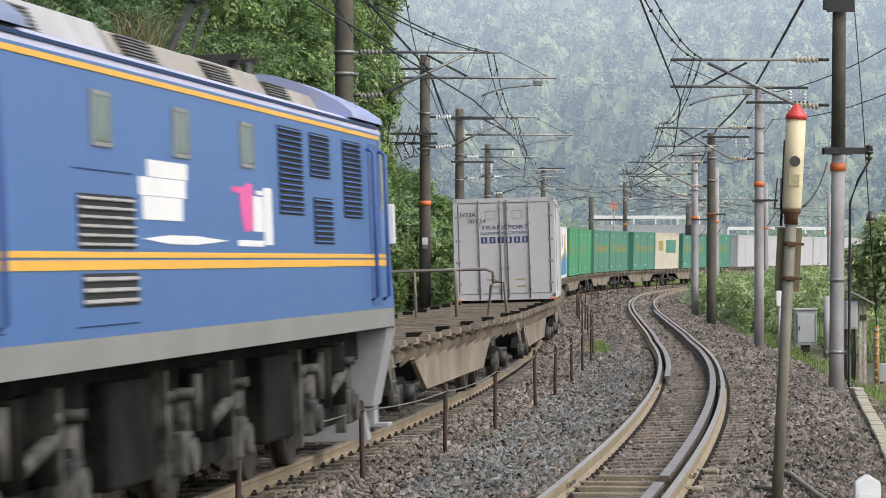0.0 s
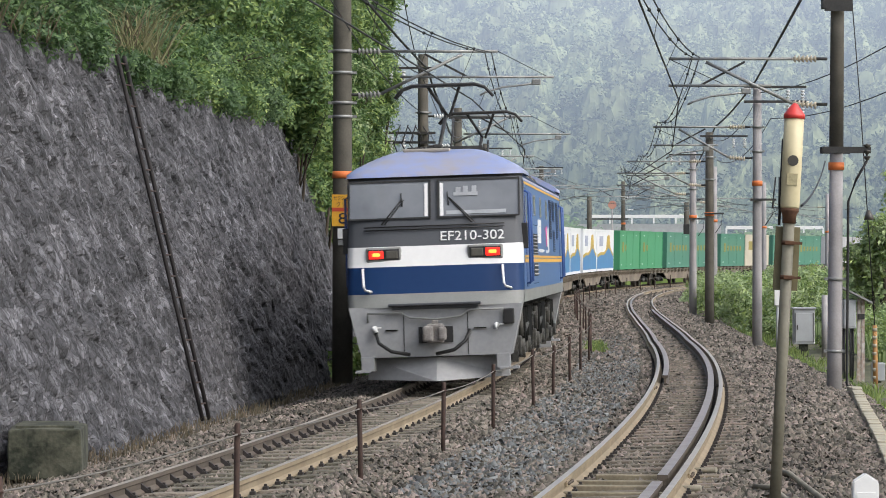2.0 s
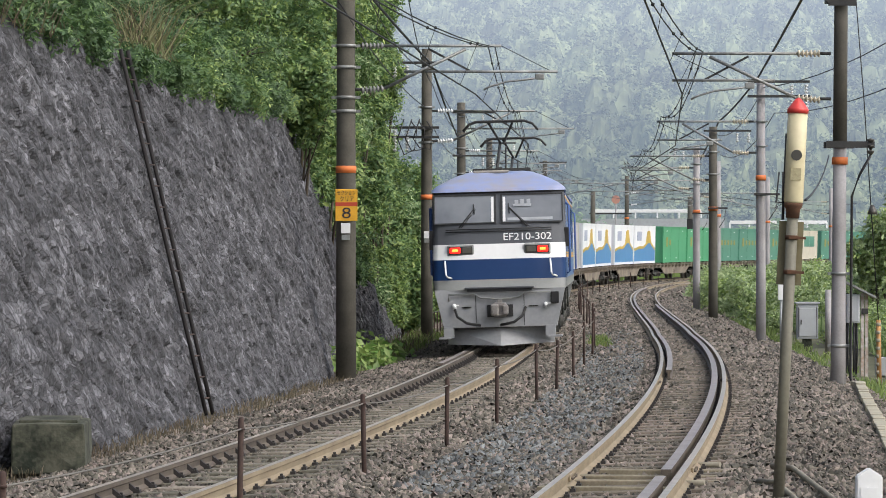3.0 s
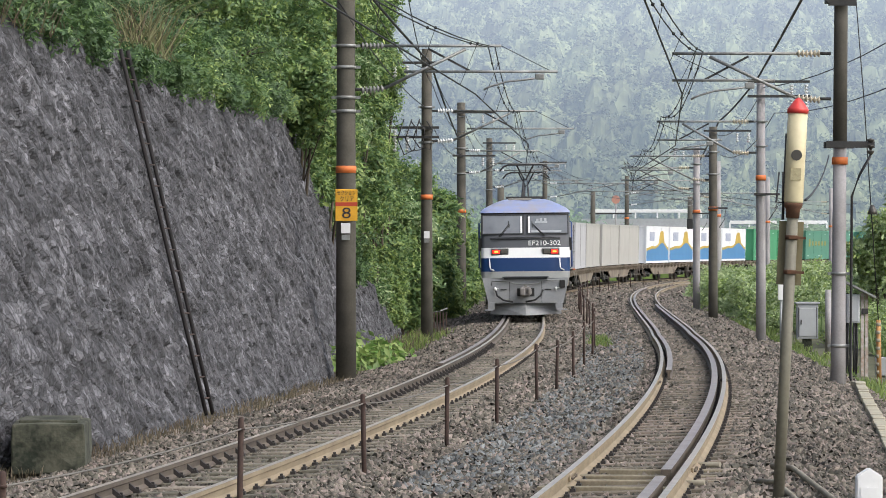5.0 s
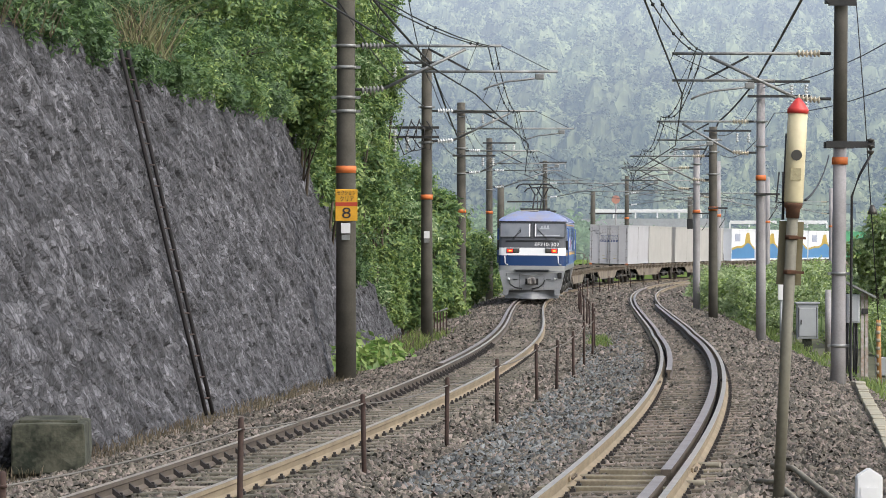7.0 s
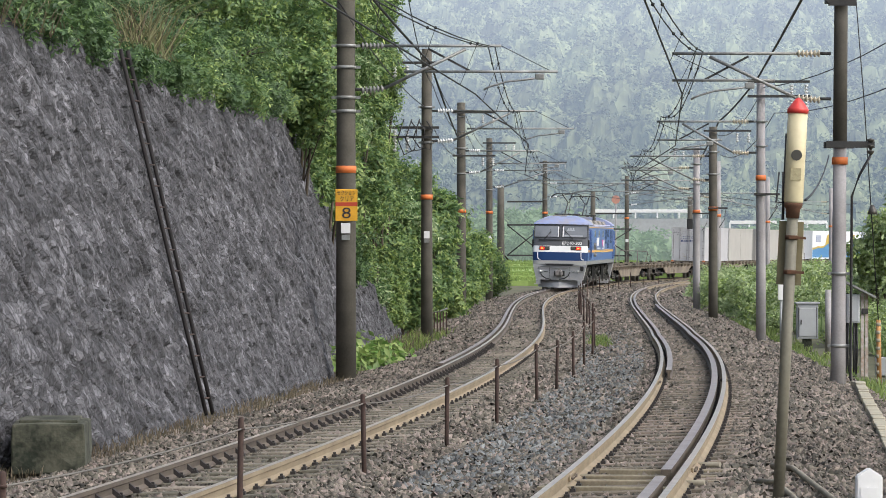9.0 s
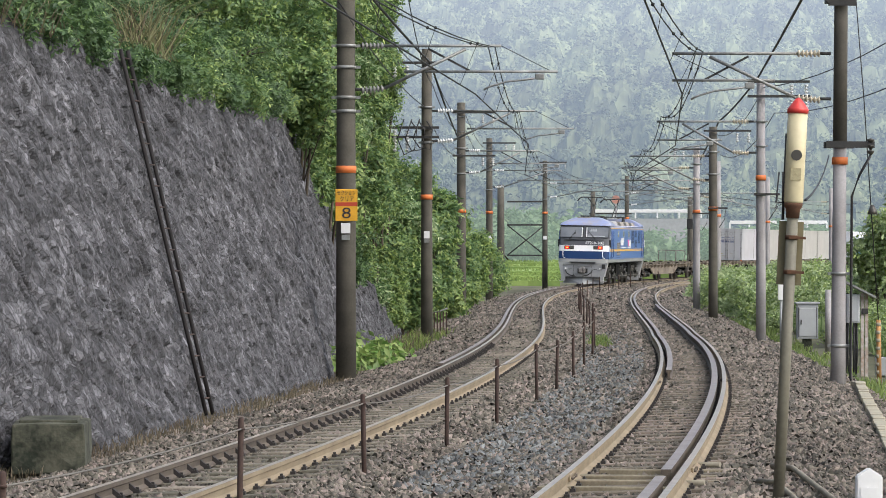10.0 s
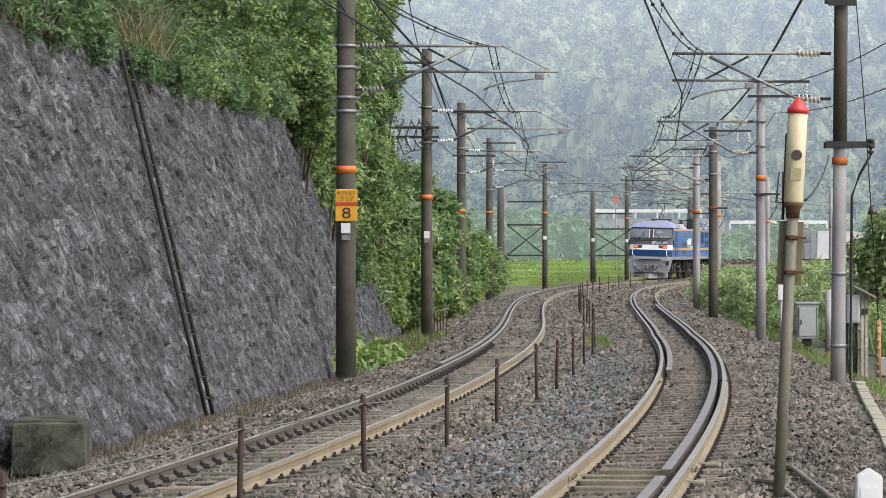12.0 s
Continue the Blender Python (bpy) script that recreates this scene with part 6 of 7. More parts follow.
def plant(name, foot, clumps, count, size, materials, label, category, stems=3, group="", seed=1, thick=0.06):
    ob = empty(name, Matrix.Translation(foot), label, category, group)
    me = leaf_mesh("crown", [(c[0] - foot[0], c[1] - foot[1], c[2] - foot[2], *c[3:]) for c in clumps], count, size, materials, seed=seed)
    crown = new("crown", me)
    crown.parent = ob
    bm = B()
    r = random.Random(seed)
    for k in range(min(stems, len(clumps))):
        c = clumps[k]
        e = Vector((c[0] - foot[0], c[1] - foot[1], c[2] - foot[2]))
        mid_p = e * 0.5 + Vector((r.uniform(-0.2, 0.2), r.uniform(-0.2, 0.2), 0.1))
        tube(bm, [(0, 0, -0.4), mid_p, e], [thick, thick * 0.7, thick * 0.3], 7)
        for j in range(3):
            t = e + Vector((r.uniform(-1, 1) * c[3], r.uniform(-1, 1) * c[4], r.uniform(-0.3, 0.9) * c[5])) * 0.8
            tube(bm, [mid_p.lerp(e, 0.4 + 0.2 * j), t], [thick * 0.4, thick * 0.12], 5)
    part("trunk" if category == "tree" else "stem", bm, "bark", ob)
    return ob


def blob_row(r, n, x, y, z, spread, size):
    return [(x + r.uniform(-1, 1) * spread[0], y + r.uniform(-1, 1) * spread[1], z + r.uniform(-1, 1) * spread[2], size * r.uniform(0.6, 1.2), size * r.uniform(0.7, 1.3), size * r.uniform(0.5, 0.95)) for _ in range(n)]


r = random.Random(11)
# shrubs that hang over the wall's crest
seed = 20
y = 36.0
while y < 92:
    yy = min(y, 124)
    top = wall_top(yy)
    cx = wall_x(yy) - BATTER * (top + 0.35)
    cl = blob_row(r, 6, cx - 0.75, y, top + 0.5, (0.6, 1.3, 0.35), 0.66) + blob_row(r, 13, cx + (-0.08 if y < 57 else 0.06), y, top + (0.06 if y < 57 else -0.12), (0.12, 1.8, 0.16), 0.31)
    kind = ["leaf", "leaf_light"] if r.random() < 0.45 and y > 56 else ["leaf_dark", "leaf"]
    plant("hillside_shrub", (cx - 0.9, y, top - 0.2), cl, 12500, 0.048, kind, "dense green shrub hanging over the stone wall", "shrub", 4, "wall-top shrubs", seed)
    # a taller one behind
    cl = blob_row(r, 7, cx - 2.3, y + 1, top + 2.1, (1.1, 1.3, 0.9), 0.95)
    plant("hillside_tree", (cx - 2.4, y + 1, top + 0.8), cl, 11000, 0.06, ["leaf", "leaf_light"] if r.random() < 0.5 else ["leaf_dark", "leaf"], "leafy green tree on the bank above the wall", "tree", 4, "bank trees", seed + 1, 0.09)
    cl = blob_row(r, 6, cx - 3.9, y + 1.5, top + 4.2, (1.3, 1.5, 1.2), 1.25)
    plant("hillside_tree", (cx - 4.0, y + 1.5, top + 2.2), cl, 6500, 0.088, ["leaf", "leaf_dark"], "dark leafy tree high on the bank", "tree", 4, "bank trees", seed + 2, 0.06)
    y += 3.1
    seed += 3
# the wood beyond the first pole, reaching down to the line
for x, y, z, w, h, n, kind in ((-3.1, 79, 5.5, 0.9, 1.2, 7000, 0), (-2.75, 85, 5.0, 0.8, 1.5, 7000, 2), (-3.2, 83, 6.9, 0.9, 1.3, 7000, 0), (-1.42, 109, 0.9, 0.42, 1.2, 5000, 2), (-1.05, 115, 0.9, 0.45, 1.2, 5000, 0), (-0.75, 122, 0.8, 0.45, 1.1, 5000, 2), (-0.3, 131, 0.9, 0.5, 1.2, 5000, 0), (0.15, 141, 0.8, 0.5, 1.1, 5000, 2), (0.5, 156, 0.9, 0.55, 1.2, 5000, 0), (1.0, 168, 0.8, 0.6, 1.1, 5000, 2), (-3.9, 78, 7.2, 1.1, 1.8, 7000, 0), (-3.5, 84, 8.2, 1.2, 2.2, 8000, 0), (-2.9, 90, 8.9, 1.1, 2.0, 8000, 2), (-1.95, 100, 9.0, 0.75, 1.8, 7000, 0), (-1.75, 106, 6.2, 0.6, 2.6, 8000, 2), (-1.5, 112, 1.4, 0.6, 1.5, 6000, 2), (-2.75, 88, 3.8, 0.8, 1.9, 8000, 2), (-2.3, 93, 5.2, 0.95, 2.6, 10000, 0), (-2.1, 101, 4.5, 0.8, 2.9, 10000, 2), (-2.2, 104, 7.6, 1.0, 2.2, 8000, 0), (-3.3, 82, 4.7, 0.9, 1.8, 8000, 0), (-2.9, 92, 6.0, 1.3, 3.2, 11000, 1), (-2.6, 100, 8.6, 1.3, 2.6, 9000, 0), (-2.35, 98, 3.7, 0.9, 2.3, 9000, 2), (-1.75, 110, 3.6, 0.9, 2.6, 9000, 0),
                               (-1.9, 106, 1.2, 0.55, 1.2, 5000, 2), (-1.4, 118, 2.4, 1.0, 2.0, 8000, 1), (-0.9, 127, 2.0, 0.9, 1.9, 7000, 2), (-2.6, 114, 6.6, 1.3, 2.6, 8000, 0), (-0.35, 137, 2.6, 1.0, 2.3, 7000, 0), (0.1, 152, 2.4, 0.9, 2.5, 6500, 2), (0.75, 163, 1.7, 0.95, 1.7, 6000, 0),
                               (1.3, 175, 1.7, 1.1, 1.7, 6000, 2), (2.1, 196, 1.1, 1.0, 1.5, 5000, 0), (2.7, 204, 0.9, 0.9, 1.2, 4000, 2), (-1.5, 150, 4.2, 1.3, 2.2, 6000, 0), (-0.2, 178, 2.6, 1.5, 1.6, 5000, 0)):
    mats = (["leaf", "leaf_light"], ["leaf", "weed"], ["leaf_light", "leaf"])[kind]
    cl = blob_row(r, 11, x, y, z, (w * 0.62, w * 1.5, h * 0.72), w * 0.62)
    plant("lineside_tree", (x - 0.3, y + 0.5, -0.5 if y > 100 else 0.2), cl, int(n * 1.5), 0.066 if y < 115 else 0.10, mats, "vine-covered leafy tree beside the track", "tree", 5, "lineside trees", seed, 0.05)
    seed += 1
# vines that hang down over the wall's far shoulder
for k, (y, z) in enumerate(((80.0, 5.6), (84.0, 5.2), (87.0, 4.3), (90.5, 3.4), (94.0, 2.6), (98.0, 1.9), (103.0, 1.2))):
    x = wall_x(y) - BATTER * (z + 0.35)
    cl = blob_row(r, 9, x + 0.02, y, z + 0.15, (0.10, 1.5, 0.55), 0.30)
    plant("hanging_vine", (x - 0.15, y, z + 0.9), cl, 3200, 0.05, ["leaf_light", "leaf"] if k % 2 else ["leaf", "weed"], "green vine trailing over the stone wall", "vine", 3, "hanging vines", seed, 0.015)
    seed += 1
# tall weeds and bushes on the right
for k in range(46):
    y = 82 + (k % 23) * 6.2 + r.uniform(-2, 2)
    lane = k // 23
    x = mid_x(y) + SPACING + float(np.interp(y, (80, 122, 140, 240), (6.7, 6.0, 4.7, 4.6))) + lane * 3.2 + r.uniform(-0.5, 0.8)
    h = 1.5 + 0.45 * r.random() + 0.4 * lane
    cl = blob_row(r, 8, x, y, -0.7 + h * 0.55, (1.15, 1.9, h * 0.42), 0.62)
    plant("weed_thicket", (x, y, -0.9), cl, 4800, 0.062 if y < 120 else 0.085, (["weed", "leaf_light"], ["weed", "weed"], ["leaf_light", "weed"])[k % 3], "tall green weeds and kudzu thicket beside the line", "thicket", 3, "lineside thickets", seed, 0.02)
    seed += 1
for x, y, z, w, n in ((12.75, 106, 2.1, 1.05, 9000), (14.2, 108, 2.9, 1.5, 9000), (15.6, 112, 1.6, 1.3, 7000)):
    cl = blob_row(r, 11, x, y, z, (w * 0.7, w, w * 0.85), w * 0.55)
    plant("broadleaf_tree", (x, y, -0.8), cl, n, 0.085, ["weed", "leaf_light"], "round leafy tree beside the signal boxes", "tree", 5, "roadside trees", seed, 0.09)
    seed += 1
# mounds of vines and trees round the fields in the distance
for k in range(40):
    y = 385 + r.uniform(-30, 70)
    x = -6 + k * 1.75 + r.uniform(-2, 2)
    zt = 2.0 + r.uniform(-0.5, 1.5) + (1.9 if k < 13 else 0)
    cl = blob_row(r, 6, x, y, zt * 0.7 + 0.5, (2.4, 3, zt * 0.35), 1.9)
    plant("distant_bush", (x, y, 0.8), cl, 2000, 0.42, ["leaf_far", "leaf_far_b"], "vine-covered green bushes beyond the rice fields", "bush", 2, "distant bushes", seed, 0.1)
    seed += 1


def blades(name, spots, per, height, materials, label, seed=3, width=0.012, bend=0.6):
    """Grass in one object: thin bent blades round each spot (x, y, z, radius)."""
    q = random.Random(seed)
    v, f, mi = [], [], []
    for x, y, z, rad in spots:
        for _ in range(per):
            a, d = q.uniform(0, math.tau), rad * math.sqrt(q.random())
            bx, by = x + math.cos(a) * d, y + math.sin(a) * d
            h = height * q.uniform(0.4, 1.2)
            lx, ly = q.uniform(-1, 1) * h * bend, q.uniform(-1, 1) * h * bend
            w = width * q.uniform(0.7, 1.4)
            n = len(v)
            v += [(bx - w, by, z), (bx + w, by, z), (bx + lx * 0.4 + w * 0.7, by + ly * 0.4, z + h * 0.7), (bx + lx * 0.4 - w * 0.7, by + ly * 0.4, z + h * 0.7), (bx + lx, by + ly, z + h * 0.95)]
            f += [(n, n + 1, n + 2, n + 3), (n + 3, n + 2, n + 4)]
            m = 0 if q.random() < 0.7 else len(materials) - 1
            mi += [m, m]
    ob = raw(name, v, f, materials, mi)
    return tagged(ob, label, "grass", kind="stuff")


blades("wall_foot_weeds", [(wall_x(y) + 0.25 + 0.15 * math.sin(y), y, -0.42, 0.35) for y in np.arange(36, 76, 0.45)], 16, 0.15, ["dry", "dry"], "dry brown weeds along the foot of the wall", 5, 0.005)
blades("wall_top_grass", [(wall_x(56.5 + k * 0.3) - BATTER * 5.5 + 0.1, 56.5 + k * 0.3, 5.15, 0.4) for k in range(9)], 16, 0.95, ["plume", "dry"], "tall pale plume grass on the wall's crest", 6, 0.010, 1.3)
blades("crest_dry_grass", [(wall_x(y) - BATTER * 5.5 - 0.1, y, 5.0, 0.45) for y in np.arange(41, 52, 0.5)], 14, 0.6, ["dry", "plume"], "brown withered grass on the wall's crest", 15, 0.007, 1.1)
blades("bamboo_grass", [(mid_x(y) + SPACING + float(np.interp(y, (80, 122, 140, 240), (6.2, 5.5, 4.3, 4.2))) + float(widen(y, 4.0)) + o, y, -0.6, 0.8) for y in np.arange(84, 236, 1.9) for o in (0.2, 1.6)], 70, 1.35, ["weed", "leaf_light"], "pale green bamboo grass along the thicket", 16, 0.022, 0.45)
blades("trackside_grass", [(-1.5 + 0.10 * k, 82 + k * 2.4, -0.38, 0.7) for k in range(12)], 75, 0.28, ["grass", "dry"], "bright green grass beside the ballast", 7, 0.012)
blades("right_verge_grass", [(e[0] + 0.9 + 0.3 * math.sin(k), e[1], -0.6, 0.5) for k in range(60) for e in [((6.2 + k * 0.075), 50 + k * 1.6)]], 50, 0.2, ["grass", "leaf_light"], "green verge grass beside the edging", 8, 0.012)
blades("six_foot_grass", [(mid_x(y) + 2.1, y, rail_z(y) - 0.28, 0.3) for y in (92, 94, 97, 99)], 90, 0.22, ["grass", "leaf_light"], "green tuft between the tracks", 9, 0.01)
herbs = plant("broad_leaved_herb", (-1.75, 77.0, -0.45), [(-2.3, 75, -0.2, 0.35, 0.6, 0.2), (-1.9, 78, -0.15, 0.4, 0.9, 0.28), (-1.45, 79.5, -0.15, 0.38, 1.0, 0.3), (-1.1, 82, -0.2, 0.3, 0.8, 0.22)], 1100, 0.12, ["leaf_light", "herb"], "bright broad-leaved herbs at the pole's foot", "herb", 3, "", 990, 0.01)

# ---- fields, road and hills in the distance ----
v, f = [], []
for i, (ya, yb, z) in enumerate(((246, 268, 0.18), (269, 291, 0.36), (292, 318, 0.6), (319, 350, 0.88), (351, 400, 1.15))):
    n, x_end = len(v), min(60, mid_x(ya) - 6.5)
    for k in range(13):
        x = -18 + k * (x_end + 18) / 12
        v += [(x, ya + 1.5 * math.sin(k * 0.7), z), (x, yb + 1.5 * math.sin(k * 0.7), z + 0.08), (x, ya + 1.5 * math.sin(k * 0.7), z - 1.2)]
    for k in range(12):
        a = n + 3 * k
        f += [(a, a + 3, a + 4, a + 1), (a, a + 2, a + 5, a + 3)]
rice = tagged(raw("rice_field", v, f, "rice"), "bright yellow-green terraced rice fields", "rice field", kind="structure")
blades("rice_plants", [(q.uniform(-6, min(50, mid_x(y) - 9)), y, z, 2.5) for q in [random.Random(2)] for y, z in ((249, 0.18), (257, 0.2), (272, 0.37), (281, 0.4), (295, 0.6), (308, 0.63), (322, 0.88), (340, 0.92), (354, 1.15), (365, 1.18)) for _ in range(22)], 60, 0.22, ["rice", "grass"], "rice plants in rows", 12, 0.035)


def road_rail(x0, x1, y, z, label):
    m = empty("road_guardrail", Matrix(), label, "guard rail", "road guard rails")
    bm = B()
    box(bm, x0, x1, y - 0.1, y + 0.1, z, z + 0.42, 0.03)
    part("beam", bm, "white", m)
    n = int((x1 - x0) / 2.4)
    for k in range(n + 1):
        bm = B()
        x = x0 + (x1 - x0) * k / n
        box(bm, x - 0.1, x + 0.1, y - 0.18, y - 0.05, z - 0.7, z + 0.2)
        part("post", bm, "white", m)
    bm = B()
    box(bm, x0 - 3, x1 + 3, y + 0.2, y + 6, z - 6, z - 0.75)
    # paler than the dark wall itself: haze put into its grey
    part("retaining_edge", bm, "cabinet", m, "grey concrete road edge")
    return m


road_rail(19.0, 33.0, 470, 7.15, "white road guard rail on the far embankment")
road_rail(35.5, 47.5, 455, 5.6, "white road guard rail on the far embankment")
shed = empty("distant_shed", pose(47.5, 452, 0.4), "pale distant shed behind the thicket", "shed")
bm = B()
box(bm, -2.2, 2.2, -2, 2, 0, 3.1, 0.02)
part("wall", bm, "white", shed)
bm = B()
prism(bm, [(-2.5, 3.1), (2.5, 3.1), (2.4, 3.25), (0, 3.9), (-2.4, 3.25)], "y", -2.3, 2.3)
part("roof", bm, "cabinet", shed)


def far_mat(name, col, mist_glow_low, mist_glow_high, z0, z1):
    """Woods a kilometre off in thick mist: part foliage, part mist painted as emission that strengthens up the slope.
    """
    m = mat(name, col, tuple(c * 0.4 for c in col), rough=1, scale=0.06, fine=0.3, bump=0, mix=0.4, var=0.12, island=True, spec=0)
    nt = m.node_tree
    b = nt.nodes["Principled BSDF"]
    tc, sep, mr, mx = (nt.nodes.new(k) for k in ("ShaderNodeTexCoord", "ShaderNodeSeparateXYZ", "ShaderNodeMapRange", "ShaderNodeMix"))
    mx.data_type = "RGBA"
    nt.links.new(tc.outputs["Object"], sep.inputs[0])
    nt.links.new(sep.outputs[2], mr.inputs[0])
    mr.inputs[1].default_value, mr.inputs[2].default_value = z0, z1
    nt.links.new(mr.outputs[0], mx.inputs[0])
    mx.inputs[6].default_value, mx.inputs[7].default_value = (*mist_glow_low, 1), (*mist_glow_high, 1)
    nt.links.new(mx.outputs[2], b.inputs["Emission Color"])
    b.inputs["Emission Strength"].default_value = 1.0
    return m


M["hill_far"] = far_mat("far_wood_mist_glow", (0.180, 0.207, 0.110), (0.096, 0.122, 0.174), (0.268, 0.308, 0.408), 12, 66)


def canopy(x, y):
    """The height of the wood's roof over the slope: one dome for each tree, of differing size."""
    x, y = x + 1.2 * noise.noise(Vector((x * 0.3, y * 0.3, 1.0))), y + 1.2 * noise.noise(Vector((x * 0.3, y * 0.3, 7.0)))
    d, near = noise.voronoi(Vector((x / 4.6, y / 5.6, 0.0)))
    tall = 1.6 + 4.6 * noise.cell(near[0] * 5.3)
    dome = max(0.0, 1 - (d[0] / 0.95) ** 1.6)
    return tall * dome + 1.5 * noise.noise(Vector((x * 0.7, y * 0.7, 3.0))) + 0.8 * noise.noise(Vector((x * 1.7, y * 1.7, 6.0)))


def hill(name, material, label, height, x0, x1, y0, y1, fine_x, fine_y, step, leaves, seed):
    """A wooded slope: a rough outer sheet, and where the view reaches it a canopy of crowns with loose leaves on it."""
    gx, gy = 60, 40
    sheet = [(x0 - 60 + (x1 - x0 + 120) * i / gx, y0 - 5 + (y1 - y0 + 40) * j / gy) for j in range(gy + 1) for i in range(gx + 1)]
    quads = [(j * (gx + 1) + i, j * (gx + 1) + i + 1, (j + 1) * (gx + 1) + i + 1, (j + 1) * (gx + 1) + i) for j in range(gy) for i in range(gx)]
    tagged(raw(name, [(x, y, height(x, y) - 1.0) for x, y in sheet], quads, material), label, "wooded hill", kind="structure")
    nx, n_y = int((fine_x[1] - fine_x[0]) / step), int((fine_y[1] - fine_y[0]) / step)
    v = [(x, y, height(x, y) + canopy(x, y)) for j in range(n_y + 1) for i in range(nx + 1) for x, y in [(fine_x[0] + i * step, fine_y[0] + j * step)]]
    f = [(j * (nx + 1) + i, j * (nx + 1) + i + 1, (j + 1) * (nx + 1) + i + 1, (j + 1) * (nx + 1) + i) for j in range(n_y) for i in range(nx)]
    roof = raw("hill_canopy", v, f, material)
    tagged(roof, "rounded crowns of the misty far wood", "tree canopy", kind="stuff")
    q = random.Random(seed)
    spots = []
    for k in range(14000):
        x, y = q.uniform(*fine_x), q.uniform(*fine_y)
        spots.append((x, y, height(x, y) + canopy(x, y) + 0.1, 1.0, 1.0, 0.6))
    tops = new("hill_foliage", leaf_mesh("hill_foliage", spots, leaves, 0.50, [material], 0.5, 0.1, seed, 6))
    return tagged(tops, "misty foliage of the far wood", "foliage", kind="stuff")


def hill_height(x, y):
    u = y - 596
    return -1 + u * 0.24 + min(1.0, max(0.0, u / 70)) * (4 + 7 * math.sin(x * 0.021) + 4 * math.sin(x * 0.05 + y * 0.01))


hill("backdrop_hill", "hill_far", "steep wooded hillside fading into painted pale mist", hill_height, -70, 250, 600, 1020, (-24, 118), (598, 850), 0.8, 250000, 1)

# ---- sleepers, clips and stones ----
clips = {0: B(), 1: B()}
for t, tr in enumerate(tracks):
    mid = t * SPACING
    sl_mesh = None
    s = s_of(24.5)
    while s < s_of(128):
        p, h = on_track(s, mid, -0.150 - 0.014 * t)
        c = cant(p.y)
        m = Matrix.Translation(p) @ Matrix.Rotation(-h, 4, "Z") @ Matrix.Rotation(-c, 4, "Y")
        if sl_mesh is None:
            bm = B()
            prism(bm, [(-0.12, -0.17), (0.12, -0.17), (0.10, -0.01), (0.085, 0), (-0.085, 0), (-0.10, -0.01)], "x", -1.0, 1.0)
            ob = part("sleeper", bm, ("sleeper", "sleeper_brown")[t], tr)
            sl_mesh = ob.data
        else:
            ob = new("sleeper", sl_mesh)
            ob.parent = tr
        ob.matrix_basis = m
        if p.y < 90:
            for sx in (-1, 1):
                for q in (-0.10, 0.10):
                    x = sx * HALF + q
                    box(clips[t], x - 0.025, x + 0.025, -0.045, 0.045, -0.005, 0.032, m=m)
                    box(clips[t], x - 0.014, x + 0.014, -0.014, 0.014, 0.032, 0.055, m=m)
            # rail brace on the inner side
            x = -HALF + 0.05 if t == 0 else None
            if x:
                v = [m @ Vector(w) for w in ((x - 0.03, -0.03, 0.10), (x + 0.09, -0.03, 0.0), (x - 0.03, -0.03, 0.0), (x - 0.03, 0.03, 0.10), (x + 0.09, 0.03, 0.0), (x - 0.03, 0.03, 0.0))]
                w = [clips[t].verts.new(q) for q in v]
                for idx in ((0, 1, 2), (5, 4, 3), (0, 3, 4, 1), (1, 4, 5, 2), (2, 5, 3, 0)):
                    clips[t].faces.new([w[i] for i in idx])
        s += 0.78
# the rail joint of the near track: fishplates with bolts, and timbers laid close under it
M["timber"] = mat("joint_timber", (0.36, 0.30, 0.21), (0.17, 0.135, 0.095), rough=0.95, scale=3, fine=30, var=0.3)
for y, side in ((36.1, -1), (37.4, 1), (62.0, -1), (63.0, 1)):
    p, h = on_track(s_of(y), SPACING + side * HALF, 0)
    m = Matrix.Translation(p) @ Matrix.Rotation(-h, 4, "Z")
    for q in (-1, 1):
        bm = B()
        box(bm, q * 0.022, q * 0.046, -0.32, 0.32, -0.112, -0.048, 0.006)
        ob = part("fishplate", bm, "rail_dark" if q < 0 else "rail", tracks[1], "rusty bolted fishplate")
        ob.matrix_basis = m
        for b in (-0.24, -0.09, 0.09, 0.24):
            bm = B()
            tube(bm, [(q * 0.044, b, -0.08), (q * 0.072, b, -0.08)], 0.017, 6)
            part("bolt", bm, "rail_dark", ob)
for y, xa, xb in ((35.5, -0.82, 0.72), (36.5, -0.74, 0.90), (37.3, -0.78, 0.84), (38.3, -0.4, 1.0)):
    p, h = on_track(s_of(y), SPACING, -0.15)
    bm = B()
    box(bm, xa, xb, -0.10, 0.10, -0.14, 0.014, 0.012)
    ob = part("timber_sleeper", bm, "timber", tracks[1], "pale split timber sleeper at the rail joint")
    ob.matrix_basis = Matrix.Translation(p) @ Matrix.Rotation(-h + 0.01 * math.sin(y * 7), 4, "Z")
for t, tr in enumerate(tracks):
    tagged(part("rail_clip", clips[t], "clip", tr, "black iron rail clips"), kind="stuff")


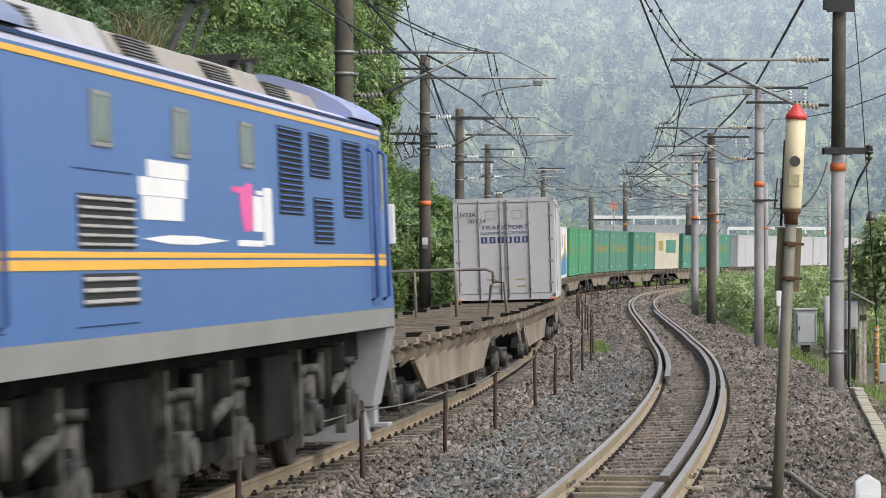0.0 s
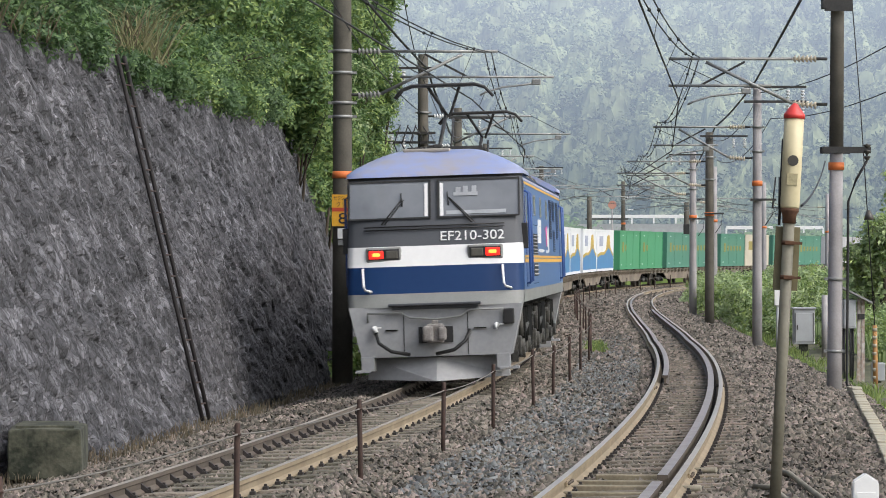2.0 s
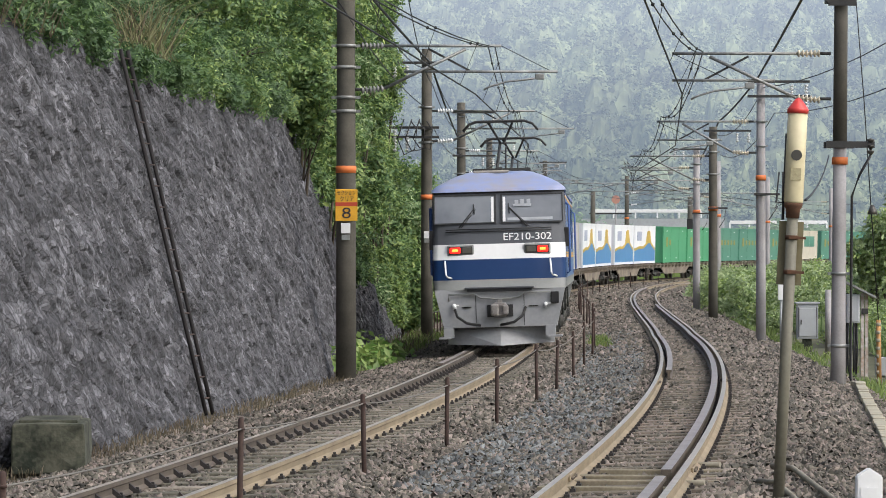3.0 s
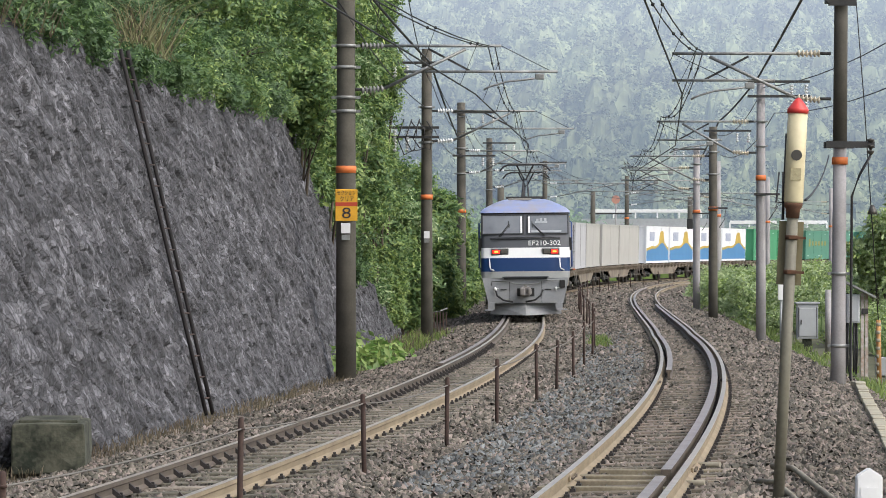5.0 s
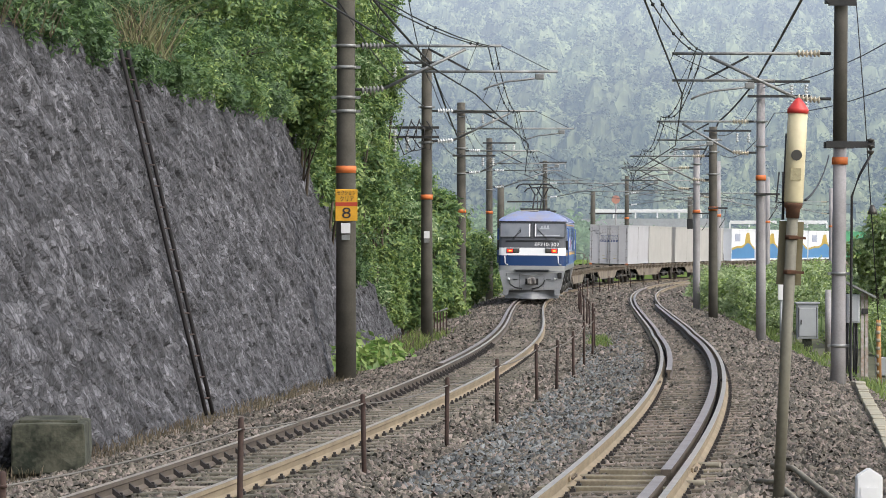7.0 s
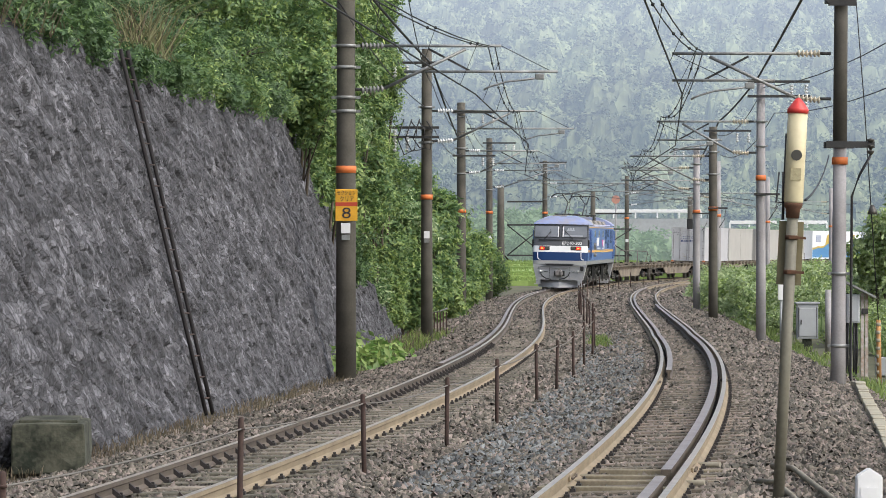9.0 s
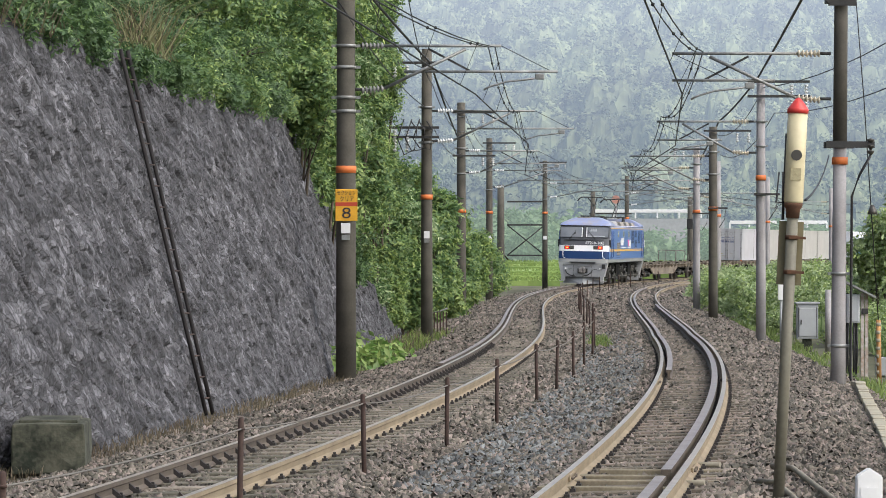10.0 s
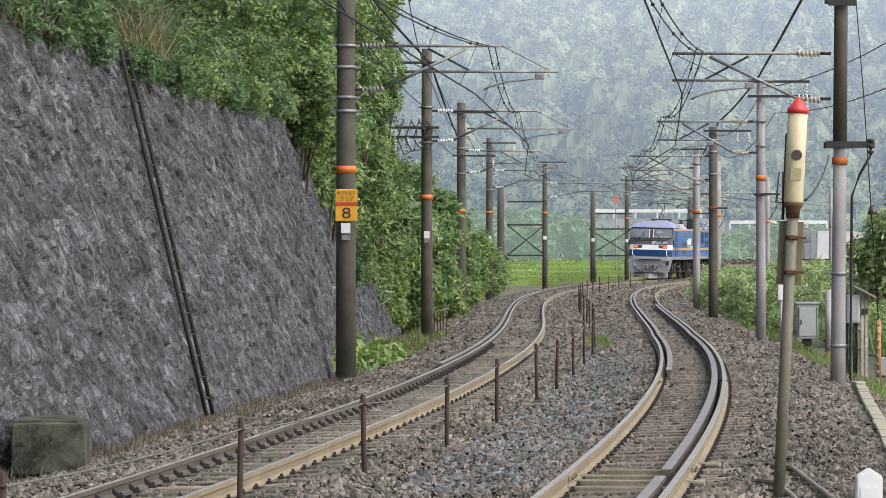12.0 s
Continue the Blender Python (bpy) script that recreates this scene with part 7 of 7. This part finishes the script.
def stones(name, count, ya, yb, da, db, size, material, label, seed, power=1.0):
    """Loose crushed stone: rough eight-sided lumps in one object."""
    q = np.random.default_rng(seed)
    u = q.random(count)
    yy = ya + (yb - ya) * u ** power
    dd = da + (db - da) * q.random(count)
    sv = np.interp(yy, ys, ss)
    hx, hy, hh = np.interp(sv, ss, xs), np.interp(sv, ss, ys), np.interp(sv, ss, HEADS)
    wide = dd + widen(yy, dd)
    x, y = hx + wide * np.cos(hh), hy - wide * np.sin(hh)
    prof_d = (-4.2, -2.9, -1.9, -1.05, -0.5, 0.5, 1.05, 1.8, 2.2, 2.8, 3.0, 3.5, 4.6, 5.1, 6.1, 7.4, 9)
    prof_z = (-0.50, -0.46, -0.25, -0.178, -0.212, -0.212, -0.178, -0.25, -0.28, -0.205, -0.19, -0.222, -0.222, -0.182, -0.25, -0.53, -0.62)
    rz = np.interp(y, (-40, 70, 110, 140, 160, 195, 225, 260, 330, 640), (0, 0, -0.05, -0.05, 0, 0.14, 0.25, 0.34, 0.42, 0.6))
    z = np.interp(dd, prof_d, prof_z) + rz + q.normal(0, 0.013, count)
    ct = np.interp(y, (-40, 60, 80, 120, 140, 158, 194, 243, 640), (0.037, 0.037, 0.03, 0.016, 0.005, -0.005, -0.015, -0.025, -0.03))
    z += ct * 0.5 * np.where(dd < 2, np.clip(dd, -1, 1), np.clip(dd - SPACING, -1, 1))
    rails = np.min([np.abs(dd - r) for r in (-HALF, HALF, SPACING - HALF, SPACING + HALF)], axis=0)
    keep = rails > 0.07
    x, y, z = x[keep], y[keep], z[keep]
    n = len(x)
    base = np.array(((1.1, 0, -0.25), (-1.1, 0, -0.25), (0, 1.1, -0.25), (0, -1.1, -0.25), (0.25, 0.2, 1.15)))
    # each lies flat enough that its under side is never seen: turned at random, tipped a little
    rot = np.zeros((n, 3, 3))
    yaw = q.random(n) * math.tau
    rot[:, 0, 0], rot[:, 0, 1], rot[:, 1, 0], rot[:, 1, 1], rot[:, 2, 2] = np.cos(yaw), np.sin(yaw), -np.sin(yaw), np.cos(yaw), 1
    rot, _ = np.linalg.qr((rot + q.normal(0, 0.55, (n, 3, 3))).transpose(0, 2, 1))
    rot = rot.transpose(0, 2, 1) * np.where(rot[:, 2, 2] < 0, -1.0, 1.0)[:, None, None]
    s = size * (0.55 + 0.9 * q.random((n, 1, 1))) * (0.7 + 0.6 * q.random((n, 5, 1)))
    v = np.einsum("kj,nji->nki", base, rot) * s + np.stack((x, y, z), 1)[:, None, :]
    tri = np.array(((0, 2, 4), (2, 1, 4), (1, 3, 4), (3, 0, 4)))
    loops = (np.arange(n)[:, None, None] * 5 + tri[None]).reshape(-1)
    me = bpy.data.meshes.new(name)
    me.vertices.add(n * 5)
    me.vertices.foreach_set("co", v.reshape(-1))
    me.loops.add(n * 12)
    me.loops.foreach_set("vertex_index", loops)
    me.polygons.add(n * 4)
    me.polygons.foreach_set("loop_start", np.arange(n * 4) * 3)
    me.materials.append(M[material])
    me.update()
    me.validate()
    return tagged(new(name, me), label, "ballast stones", kind="stuff")


stones("ballast_stones", 95000, 26, 47, -3.4, 7.4, 0.034, "stone", "loose brown crushed ballast stones", 1)
stones("ballast_stones", 85000, 47, 82, -3.4, 7.4, 0.040, "stone", "loose brown crushed ballast stones", 2)
stones("ballast_stones", 45000, 82, 170, -3.2, 7.0, 0.065, "stone", "loose brown crushed ballast stones", 3)
stones("ballast_stones", 22000, 170, 275, -3.0, 7.0, 0.10, "stone", "loose brown crushed ballast stones", 5)
stones("fresh_ballast_stones", 22000, 36, 110, 1.75, 3.1, 0.040, "stone_grey", "band of fresh grey ballast stones between the tracks", 4)


# ---- what moves ----
def motions():
    for ob, near, length, inset in MOVERS:
        walk(ob, [(k / 5, ride(k / 5, near, length, inset)) for k in range(61)])
    for ob, near, radius, at_y, up in SPINNERS:
        walk(ob, [(k / 30, pose(0, at_y, up) @ Matrix.Rotation(-(train_s(k / 30) - train_s(0)) / radius, 4, "X")) for k in range(361)])


motions()
